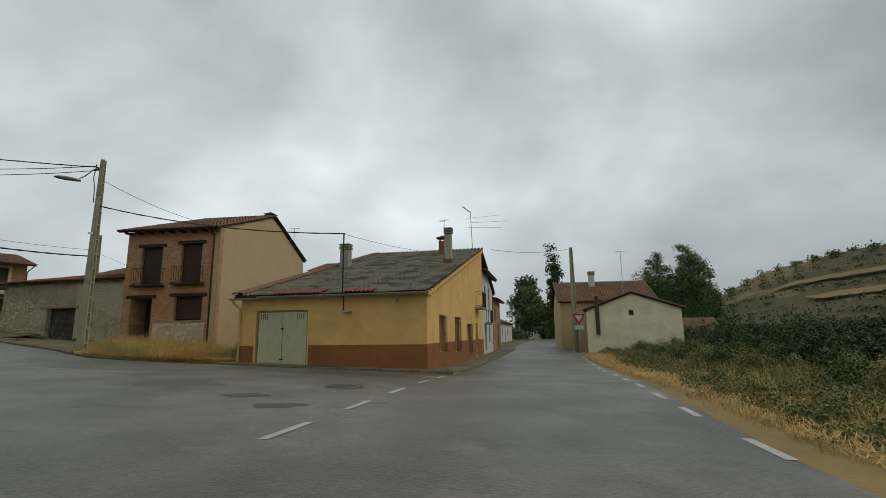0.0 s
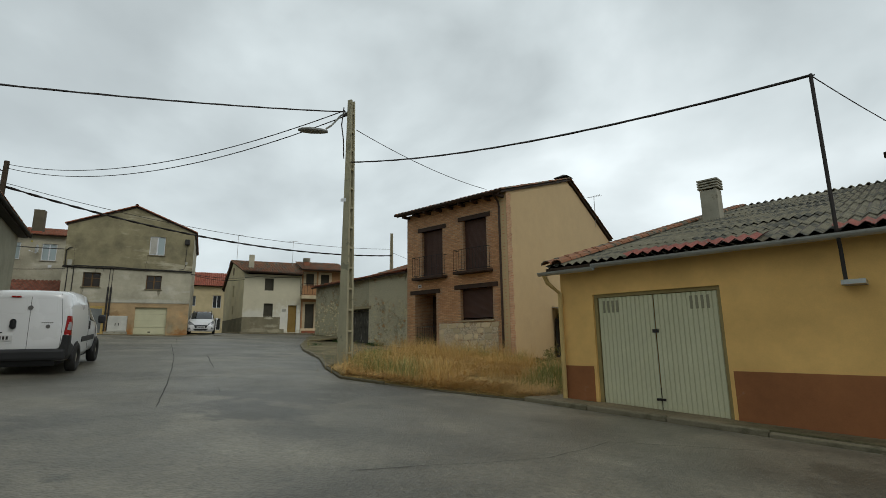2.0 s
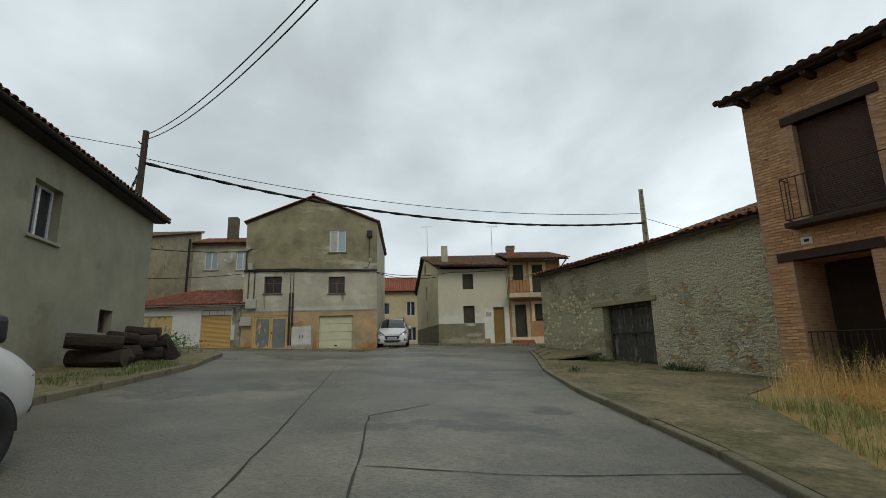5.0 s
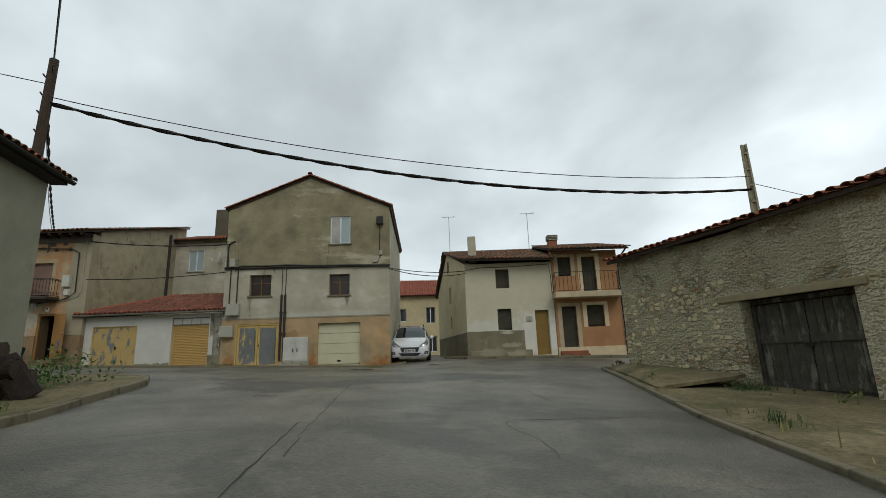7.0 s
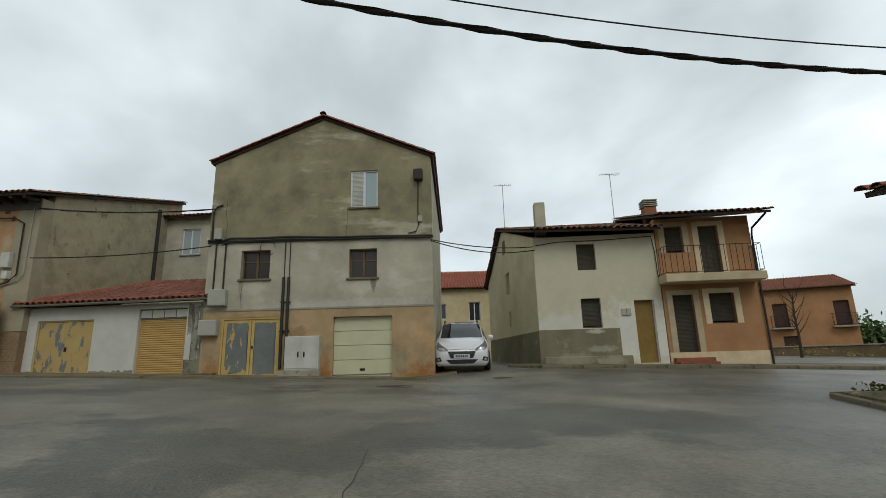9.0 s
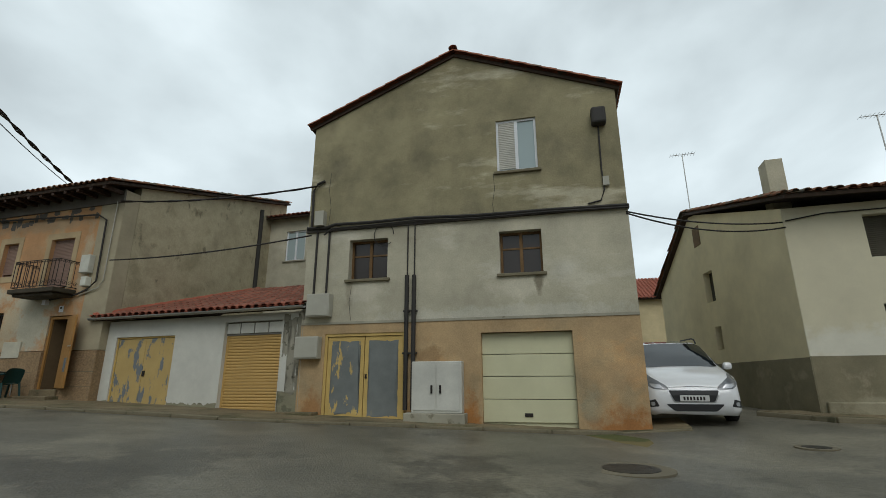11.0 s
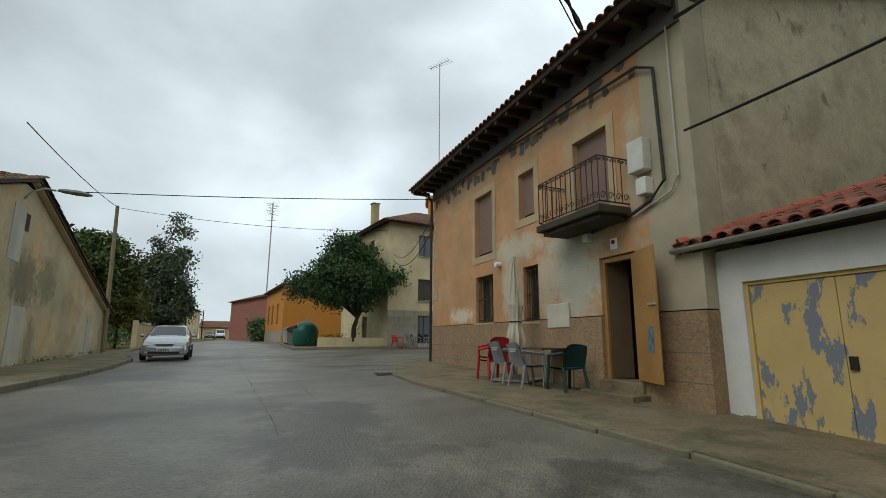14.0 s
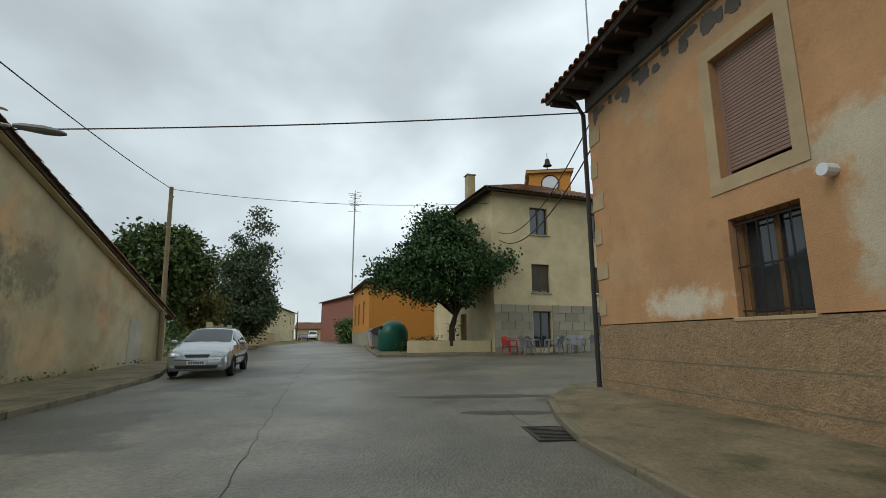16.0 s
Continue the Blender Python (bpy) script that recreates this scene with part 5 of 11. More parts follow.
PEEL_YEL = mat("worn_yellow_paint", (0.53, 0.385, 0.15), (0.45, 0.325, 0.125), scale=2, rough=0.65, bump=0.08, stain=(0.36, 0.28, 0.13), stain_scale=5, stain_at=0.6, streak=True, second=((0.165, 0.185, 0.195), 1.5, 0.55, 0.012, 2.8))
BOX_GREY = mat("grey_meter_box", (0.42, 0.41, 0.34), (0.36, 0.35, 0.29), rough=0.6, bump=0.03)
BLACK_PIPE = mat("black_pipe", (0.03, 0.03, 0.03), (0.045, 0.04, 0.038), rough=0.7)
DIRTY_SILL = mat("dirty_sill", (0.20, 0.18, 0.125), (0.13, 0.115, 0.08), scale=3, rough=0.9, bump=0.3)
WOODWIN = mat("old_brown_window", (0.17, 0.098, 0.038), (0.09, 0.055, 0.026), scale=8, rough=0.7, bump=0.2)


def grey_house():
    h = thing("grey_house", "three-storey grey rendered gabled house with peach ground floor", "house", frame_at((-45.05, 27.9), (-40.6, 34.25), 0))
    X0, W, D, AX = -0.32, 7.77, 11.0, 3.73
    gable = lambda x: 11.03 + (12.68 - 11.03) * ((x - X0) / (AX - X0) if x < AX else (W - x) / (W - AX))
    holes = [(4.8, 5.81, 9.03, 10.46), (0.9, 1.95, 6.48, 7.53), (4.79, 5.79, 6.42, 7.47), (0.36, 2.45, 2.6, 5.13), (4.29, 6.33, 2.6, 5.07)]
    f1 = part("front_wall", wall_mesh(X0, W, 7.86, gable, holes[:1]), GREY_TOP, h, "grey-olive rendered gable")
    part("front_wall", wall_mesh(X0, W, 5.40, 7.84, holes[1:3]), GREY_MID, h, "pale grey patched render")
    part("front_wall", wall_mesh(X0, W, 2.5, 5.38, holes[3:]), PEACH, h, "peeling peach render")
    part("string_course", boxes((X0 - 0.03, W + 0.03, -0.05, 0.1, 7.81, 7.9)), mat("dark_ledge", (0.06, 0.055, 0.05)), h)
    part("string_course", boxes((X0, W, -0.02, 0.1, 5.36, 5.42)), CONCRETE, h)
    part("side_wall", wall_mesh(0.36, D, 2.5, 11.0, m=side(W, 0, 90)), GREY_MID, h)
    part("side_wall", wall_mesh(0.36, D, 2.5, 11.0, m=side(X0 + 0.35, 0, 90)), GREY_TOP, h)
    part("back_wall", wall_mesh(X0 + 0.36, W - 0.36, 2.5, gable, m=pose(0, D - 0.4, 0)), GREY_MID, h)
    roof_plane(h, (X0 - 0.13, D, 10.95), (X0 - 0.13, -0.06, 10.95), (AX, -0.06, 12.68), (AX, D, 12.68), TILE, rnd=21)
    roof_plane(h, (W + 0.12, -0.06, 10.97), (W + 0.12, D, 10.97), (AX, D, 12.68), (AX, -0.06, 12.68), TILE, rnd=22)
    ridge_tiles(h, (AX, -0.2, 12.76), (AX, D, 12.76), TILE)
    # tiles laid along both verges of the gable
    for (xa, za), (xb, zb) in (((X0 - 0.17, 10.97), (AX, 12.70)), ((W + 0.16, 10.97), (AX, 12.70))):
        n = 11
        up = Vector((xb - xa, 0, zb - za)).normalized()
        for k in range(n):
            bm = bmesh.new()
            o = Vector((xa, -0.06, za)).lerp(Vector((xb, -0.06, zb)), k / n)
            nrm = Vector((-up.z, 0, up.x)) if up.x > 0 else Vector((up.z, 0, -up.x))
            tile_arc(bm, o, Vector((0, 1, 0)) if up.x > 0 else Vector((0, -1, 0)), up, nrm, 0.45, 0.13, 0.11)
            part("verge_tile", bm, TILE, h)
    window(h, *holes[0], 0.05, "half", WHITE_FRAME, DIRTY_SILL, 2, label="white sliding window with half-closed blind", glass=PALE_GLASS)
    for k in (1, 2):
        x0, x1, z0, z1 = holes[k]
        w = window(h, x0, x1, z0, z1, 0.2, "glass", WOODWIN, DIRTY_SILL, 2, label="old brown wooden window", glass=glass_mat("dusty_brown_glass", (0.03, 0.022, 0.016), 0.25))
        part("glazing_bar", boxes((x0 + 0.06, x1 - 0.06, 0.21, 0.24, (z0 + z1) / 2 + 0.1, (z0 + z1) / 2 + 0.14)), WOODWIN, w)
    for pts in ([(4.7, 9.0), (4.72, 8.6), (4.66, 8.2), (4.68, 7.9)], [(0.25, 9.5), (0.22, 9.0), (0.3, 8.5), (0.26, 8.0)], [(1.0, 6.3), (0.96, 5.9), (1.02, 5.45)]):
        part("hairline_crack", tube(bmesh.new(), [(x, -0.001, z) for x, z in pts], 0.006, 4), MATS["dark_ledge"], h)
    # blue and yellow double door
    d = part("double_door", boxes((0.36, 0.43, 0.02, 0.12, 2.9, 5.13), (2.38, 2.45, 0.02, 0.12, 2.9, 5.13), (0.43, 2.38, 0.02, 0.12, 5.06, 5.13)), PEEL_DOOR, h, "blue-grey double door with yellow edges, paint peeling")
    for x0, x1 in ((0.44, 1.40), (1.42, 2.37)):
        l = part("door_leaf", boxes((x0, x1, 0.05, 0.09, 3.06, 5.05)), PEEL_DOOR, d)
        ragged(l, x0 + 0.1, x1 - 0.09, 3.22 if x0 < 1 else 3.18, 4.95, 17 if x0 < 1 else 23, PEEL_LEFT if x0 < 1 else PEEL_BLUE, 0.047, 0.05)
    part("lock", boxes((1.45, 1.49, 0.02, 0.05, 4.05, 4.15)), IRON, d)
    # sectional garage door
    g = part("garage_door", boxes((4.27, 6.33, 0.18, 0.2, 2.6, 3.14)), CREAM_DOOR, h, "cream sectional garage door")
    for k in range(4):
        z = 3.1 + 0.49 * k
        part("door_panel", boxes((4.27, 6.33, 0.14, 0.18, z + 0.006, z + 0.484), bevel=0.008), CREAM_DOOR, g)
    part("door_vent", boxes((5.2, 5.38, 0.125, 0.14, 3.22, 3.30)), IRON, g)
    part("door_surround", boxes((4.1, 4.27, -0.012, 0.0, 2.9, 5.06), (6.33, 6.5, -0.012, 0.0, 2.9, 5.06), (4.1, 6.5, -0.012, 0.0, 5.06, 5.24)), PEACH, h)
    # electric cabinet on its footing
    e = part("electric_cabinet", boxes((2.72, 3.88, -0.3, -0.01, 3.3, 4.42), bevel=0.02), mat("pale_cabinet", (0.55, 0.56, 0.55), (0.5, 0.51, 0.5), rough=0.5), h, "pale grey electric cabinet with two doors")
    for x0 in (2.77, 3.32):
        part("cabinet_door", boxes((x0, x0 + 0.51, -0.32, -0.3, 3.36, 4.36), bevel=0.006), MATS["pale_cabinet"], e)
    for x0 in (3.18, 3.38):
        part("handle", boxes((x0, x0 + 0.04, -0.35, -0.32, 3.72, 3.9)), IRON, e)
    part("cabinet_base", boxes((2.55, 3.95, -0.36, -0.01, 2.8, 3.3), bevel=0.02), CONCRETE, e)
    for x in (2.5, 2.68):
        downpipe(h, [(x, -0.07, 3.35), (x, -0.07, 6.5)], 0.055, BLACK_PIPE, "cable_pipe")
        downpipe(h, [(x, -0.04, 6.5), (x, -0.04, 7.85)], 0.018, BLACK_PIPE, "cable_pipe")
        for z in (4.6, 5.6):
            part("pipe_clamp", boxes((x - 0.08, x + 0.08, -0.10, 0.0, z, z + 0.04)), BLACK_PIPE, h)
    for x0, z0, z1 in ((-0.1, 5.54, 6.12), (-0.34, 4.52, 5.06)):
        m = part("meter_box", boxes((x0, x0 + 0.63, -0.24, -0.01, z0, z1), bevel=0.02), BOX_GREY, h, "grey meter box")
        part("box_lid", boxes((x0 + 0.02, x0 + 0.61, -0.255, -0.24, z0 + 0.03, z1 - 0.03), bevel=0.005), BOX_GREY, m)
    for x in (-0.02, 0.33):
        downpipe(h, [(x, -0.04, 6.1), (x, -0.04, 7.85)], 0.03, BLACK_PIPE, "cable_pipe")
    downpipe(h, [(-0.2, -0.05, 7.95), (-0.22, -0.05, 9.0), (-0.1, -0.05, 9.2), (0.1, -0.05, 9.26)], 0.035, BLACK_PIPE, "cable_pipe")
    part("junction_box", boxes((-0.06, 0.2, -0.2, 0, 7.95, 8.36), bevel=0.01), BOX_GREY, h)
    bm = tube(bmesh.new(), [(X0, -0.07, 7.93), (0.2, -0.07, 7.9), (0.5, -0.07, 7.98), (1.5, -0.07, 7.96), (2.7, -0.07, 7.98), (4.2, -0.07, 7.91), (6, -0.07, 7.9), (W, -0.07, 7.86)], 0.04, 6)
    part("wall_cable", bm, BLACK_PIPE, h)
    bm = tube(bmesh.new(), [(0.2, -0.1, 7.7), (0.42, -0.1, 7.86), (1.5, -0.1, 7.87), (2.7, -0.1, 7.90), (4.2, -0.1, 7.83), (6, -0.1, 7.84), (W, -0.1, 7.8)], 0.022, 5)
    part("wall_cable", bm, BLACK_PIPE, h)
    part("wall_cable", tube(bmesh.new(), [(1.85 + 0.27 * math.cos(a * 0.5), -0.04, 7.6 + 0.3 * math.sin(a * 0.5)) for a in range(12)], 0.012, 4), BLACK_PIPE, h)
    l = part("wall_lamp", tube(bmesh.new(), [(6.9, -0.03, 7.98), (7.2, -0.03, 8.04), (7.3, -0.03, 8.3), (7.28, -0.03, 8.8), (7.3, -0.03, 10.0)], 0.02, 5), BLACK_PIPE, h, "black floodlight on a conduit")
    part("lamp_head", boxes((7.14, 7.48, -0.26, 0.0, 9.95, 10.38), bevel=0.05), BLACK_PIPE, l)
    part("junction_box", boxes((7.28, 7.42, -0.08, 0, 8.4, 8.62)), BOX_GREY, h)
    antenna(h, (1.2, 5, 11.5), 1.6)
    part("doorstep", boxes((-0.6, 0.3, -0.35, 0.0, 2.7, 3.28), bevel=0.02), PAVE, h)
    settle(h, 2.95)


WHITEWASH = mat("whitewashed_wall", (0.62, 0.63, 0.62), (0.52, 0.53, 0.515), scale=0.8, rough=0.9, bump=0.15, stain=(0.42, 0.42, 0.385), stain_scale=0.8, stain_at=0.63)
ROLL_YEL = mat("yellow_roller_door", (0.52, 0.335, 0.11), (0.47, 0.30, 0.10), scale=1, rough=0.5, bump=0.02, spec=0.4)


def low_garage():
    h = thing("white_garage", "low whitewashed garage with red clay tile roof", "garage", frame_at((-49.99, 22.27), (-45.5, 27.5), 0))
    W, D = 7.32, 3.4
    holes = [(0.6, 2.88, 2.7, 5.27), (4.63, 6.5, 2.7, 5.56)]
    part("front_wall", wall_mesh(0, W, 2.7, 5.75, holes, th=0.3), WHITEWASH, h)
    part("side_wall", boxes((0, 0.25, 0.31, D, 2.7, 5.75)), WHITEWASH, h)
    foot = mat("mossy_whitewash", (0.30, 0.29, 0.22), (0.19, 0.185, 0.13), scale=1.7, rough=0.95, bump=0.2, stain=(0.15, 0.15, 0.11), stain_scale=2.5, stain_at=0.55)
    for q, (xa, xb, zt) in enumerate(((0.0, 0.6, 3.5), (2.9, 4.62, 3.45), (6.51, W, 3.75))):
        ragged(h, xa, xb, 2.7, zt, 30 + q, foot, -0.006, 0.12, "wall_foot")
    for q, (xa, xb, za, zb) in enumerate(((6.72, 7.0, 3.5, 5.6), (6.98, W - 0.01, 3.3, 5.7), (6.55, 6.75, 4.6, 5.7))):
        ragged(h, xa, xb, za, zb, 60 + q, mat("grey_damp_stain", (0.33, 0.32, 0.28), (0.22, 0.21, 0.175), scale=3, rough=0.95, bump=0.2, stain=(0.14, 0.135, 0.11), stain_scale=4, stain_at=0.55), -0.004 - 0.0006 * q, 0.12, "damp_stain")
    d = part("double_door", boxes((0.6, 0.65, 0.04, 0.12, 3.1, 5.27), (2.83, 2.88, 0.04, 0.12, 3.1, 5.27), (0.65, 2.83, 0.04, 0.12, 5.22, 5.27)), PEEL_DOOR, h, "yellow double door with peeling paint")
    for x0, x1 in ((0.66, 1.735), (1.745, 2.82)):
        part("door_leaf", boxes((x0, x1, 0.06, 0.1, 3.28, 5.21)), PEEL_YEL, d)
    part("lock", boxes((1.78, 1.86, 0.03, 0.06, 4.15, 4.3)), IRON, d)
    r = part("roller_door", boxes((4.63, 4.7, 0.12, 0.22, 3.1, 5.2)), ROLL_YEL, h, "ochre-yellow roller door")
    part("guide_rail", boxes((6.43, 6.5, 0.12, 0.22, 3.1, 5.2)), ROLL_YEL, r)
    for k in range(26):
        z = 3.2 + 0.077 * k
        part("slat", prism_x(bmesh.new(), 4.7, 6.43, [(0.14, z), (0.125, z + 0.02), (0.125, z + 0.055), (0.14, z + 0.075), (0.18, z + 0.075), (0.18, z)]), ROLL_YEL, r)
    part("transom", boxes((4.63, 6.5, 0.1, 0.2, 5.2, 5.56)), mat("transom_dark", (0.2, 0.2, 0.18)), h)
    for k in range(4):
        part("transom_panel", boxes((4.66 + 0.46 * k, 5.08 + 0.46 * k, 0.07, 0.1, 5.25, 5.52), bevel=0.006), WHITEWASH, h)
    downpipe(h, [(W - 0.1, -0.2, 5.72), (W - 0.1, -0.06, 5.5), (W - 0.1, -0.06, 3.2)], 0.05, mat("stained_pipe", (0.35, 0.34, 0.31)))
    ob = roof_plane(h, (-0.2, -0.28, 5.84), (W + 0.1, -0.28, 5.84), (W + 0.1, D + 0.1, 7.15), (2.6, D + 0.1, 7.15), TILE_RED, tiles=False)
    gutter(h, (-0.25, -0.34, 5.84), (W + 0.05, -0.34, 5.84), 0.07)
    # each tile of the slope
    a, b, c, dd = Vector((-0.2, -0.28, 5.84)), Vector((W + 0.1, -0.28, 5.84)), Vector((W + 0.1, D + 0.1, 7.15)), Vector((2.6, D + 0.1, 7.15))
    up = Vector((0, 3.78, 1.31)).normalized()
    nrm = Vector((0, -1.31, 3.78)).normalized()
    shapes = []
    for k in range(3):
        bm = bmesh.new()
        tile_arc(bm, Vector((0, 0, 0)), Vector((1, 0, 0)), up, nrm, 0.50, 0.105, 0.085)
        me = bpy.data.meshes.new("roof_tile")
        bm.to_mesh(me)
        bm.free()
        me.materials.append(TILE_V)
        shapes.append(me)
    rng = random.Random(6)
    n = 31
    for i in range(n):
        x = a.x + 0.1 + (b.x - a.x - 0.15) * i / (n - 1)
        for k in range(9):
            s = k * 0.445
            left = a.x + (dd.x - a.x) * s / 4.0
            if x < left:
                continue
            t = new("roof_tile", shapes[(i + k) % 3])
            t.parent = ob
            t.location = Vector((x + rng.uniform(-0.008, 0.008), a.y - 0.04, a.z + 0.035)) + up * s + nrm * rng.uniform(0.0, 0.012)
    bm = bmesh.new()
    for i in range(n - 1):
        x = a.x + 0.1 + (b.x - a.x - 0.15) * (i + 0.5) / (n - 1)
        left = max(0.0, (x - a.x) / 2.8 * 4.0 - 0.1)
        top_s = min(4.0, left) if x < dd.x else 4.0
        q = [Vector((x - 0.07, a.y - 0.05, a.z + 0.04)), Vector((x, a.y - 0.05, a.z + 0.012)), Vector((x + 0.07, a.y - 0.05, a.z + 0.04))]
        vq, vw = [bm.verts.new(p) for p in q], [bm.verts.new(p + up * top_s) for p in q]
        for s in (0, 1):
            bm.faces.new((vq[s], vq[s + 1], vw[s + 1], vw[s]))
    tagged(part("channel_tiles", bm, TILE_RED, ob), kind="stuff")
    # the hip that falls towards the orange house
    ridge_tiles(h, (-0.15, -0.3, 5.92), (2.6, D + 0.1, 7.22), TILE_RED, 0.13)
    roof_plane(h, (-0.2, D + 0.1, 5.9), (-0.2, -0.28, 5.84), (-0.19, -0.27, 5.85), (2.6, D + 0.1, 7.15), TILE_RED)
    settle(h, 3.2)


def prism_x(bm, x0, x1, poly):
    """A bar along x with its outline given in y and z."""
    f = [bm.verts.new((x0, y, z)) for y, z in poly]
    b = [bm.verts.new((x1, y, z)) for y, z in poly]
    bm.faces.new(f[::-1])
    bm.faces.new(b)
    for i in range(len(poly)):
        j = (i + 1) % len(poly)
        bm.faces.new((f[i], f[j], b[j], b[i]))
    return bm


TILE_V = mat("red_clay_tile_piece", (0.27, 0.088, 0.055), (0.17, 0.062, 0.042), scale=5, rough=0.8, bump=0.3, stain=(0.14, 0.09, 0.065), stain_scale=4, stain_at=0.6, vary=0.3)
ORANGE_WALL = mat("weathered_orange_render", (0.50, 0.285, 0.145), (0.41, 0.245, 0.135), scale=0.9, rough=0.92, bump=0.4, fine=50, stain=(0.42, 0.33, 0.21), stain_scale=0.65, stain_at=0.55, grain=0.13, soft=0.12, second=((0.33, 0.19, 0.105), 1.3, 0.585, 0.1, 1.0),
                  blots=((8.05, 5.7, 1.0, 1.05, (0.44, 0.425, 0.36), 1.0), (8.0, 6.5, 1.3, 0.4, (0.42, 0.40, 0.33), 0.95), (5.75, 6.72, 1.2, 0.4, (0.46, 0.42, 0.33), 0.95), (5.45, 5.8, 0.4, 0.95, (0.47, 0.43, 0.34), 0.9), (7.1, 5.75, 0.45, 0.95, (0.46, 0.40, 0.30), 0.85), (4.9, 8.9, 0.5, 0.5, (0.36, 0.21, 0.11), 0.8), (7.4, 7.6, 0.6, 0.8, (0.37, 0.22, 0.12), 0.7), (2.2, 7.2, 0.7, 0.9, (0.40, 0.25, 0.14), 0.6), (2.45, 5.18, 0.85, 0.26, (0.60, 0.55, 0.46), 0.9), (9.9, 7.4, 0.25, 1.6, (0.42, 0.38, 0.29), 0.7), (1.0, 6.0, 0.8, 0.6, (0.50, 0.33, 0.19), 0.6), (3.0, 9.1, 2.6, 0.3, (0.34, 0.26, 0.175), 0.6), (7.6, 9.1, 2.2, 0.3, (0.34, 0.26, 0.175), 0.6)))
GREY_STRIP = mat("cement_render", (0.40, 0.36, 0.27), (0.31, 0.28, 0.21), scale=0.9, rough=0.92, bump=0.2)
SIDE_WALL = mat("stained_cement_side", (0.46, 0.415, 0.305), (0.36, 0.325, 0.235), scale=0.9, rough=0.95, bump=0.4, fine=50, stain=(0.24, 0.22, 0.155), stain_scale=0.8, stain_at=0.52, grain=0.2, soft=0.12, weather=0.3, second=((0.17, 0.155, 0.11), 1.1, 0.585, 0.09, 1.6))
PEBBLE = mat("rough_cast_plinth", (0.34, 0.235, 0.14), (0.21, 0.155, 0.10), scale=14, rough=0.95, bump=1.0, fine=40, grain=0.3)
PALE_STONE = mat("pale_surround", (0.45, 0.35, 0.22), (0.36, 0.28, 0.18), scale=2, rough=0.9, bump=0.2)
BLIND = mat("brown_pink_blind", (0.26, 0.17, 0.13), (0.22, 0.145, 0.11), scale=2, rough=0.7, bump=0.03)
DOOR_OCHRE = mat("ochre_wood_door", (0.36, 0.195, 0.06), (0.28, 0.15, 0.05), scale=1.5, rough=0.55, bump=0.1, fine=40)


def ragged(parent, x0, x1, z0, z1, seed, material, y, amp, name="paint_patch"):
    """A coat that has flaked along its edges: a thin sheet with a torn outline."""
    rng = random.Random(seed)
    w, hh = x1 - x0, z1 - z0
    pts = []
    for (ax, az), (bx, bz), (nx, nz) in (((x0, z0), (x1, z0), (0, 1)), ((x1, z0), (x1, z1), (-1, 0)), ((x1, z1), (x0, z1), (0, -1)), ((x0, z1), (x0, z0), (1, 0))):
        n = max(3, int(math.hypot(bx - ax, bz - az) / 0.035))
        lim = 0.42 * (hh if nz else w)
        for i in range(n):
            k = i / n
            s = noise.noise((k * n * 0.22 + seed * 3.1, nx * 5 + nz * 9, 0)) + 0.6 * noise.noise((k * n * 0.7 + seed, nx * 5 + nz * 9, 4)) + rng.uniform(-0.15, 0.15)
            d = min(lim, max(0.0, (0.25 + s) * amp * (2.2 if nz > 0 else 1.0))) * min(1.0, 5 * k + 0.05, 5 * (1 - k))
            pts.append((ax + (bx - ax) * k + nx * d, az + (bz - az) * k + nz * d))
    bm = bmesh.new()
    prism(bm, pts, y, y + 0.002)
    bmesh.ops.triangulate(bm, faces=bm.faces[:], ngon_method="EAR_CLIP")
    return part(name, bm, material, parent)


def patch(parent, x, z, w, hgt, seed, material, y=-0.006, th=0.004, name="plaster_patch"):
    """A ragged patch of another render on a wall."""
    rng = random.Random(seed)
    n = 64
    pts = []
    for k in range(n):
        a = 2 * math.pi * k / n
        c, e = math.cos(a), math.sin(a)
        r = 1 + 0.4 * noise.noise((c * 1.8 + seed * 1.37, e * 1.8, 0)) + 0.26 * noise.noise((c * 5 + seed, e * 5, 3)) + rng.uniform(-0.07, 0.07)
        pts.append((x + w / 2 * r * math.copysign(abs(math.cos(a)) ** 0.7, math.cos(a)), z + hgt / 2 * r * math.copysign(abs(math.sin(a)) ** 0.7, math.sin(a))))
    bm = bmesh.new()
    prism(bm, pts, y, y + th)
    bmesh.ops.triangulate(bm, faces=bm.faces[:], ngon_method="EAR_CLIP")
    return part(name, bm, material, parent)


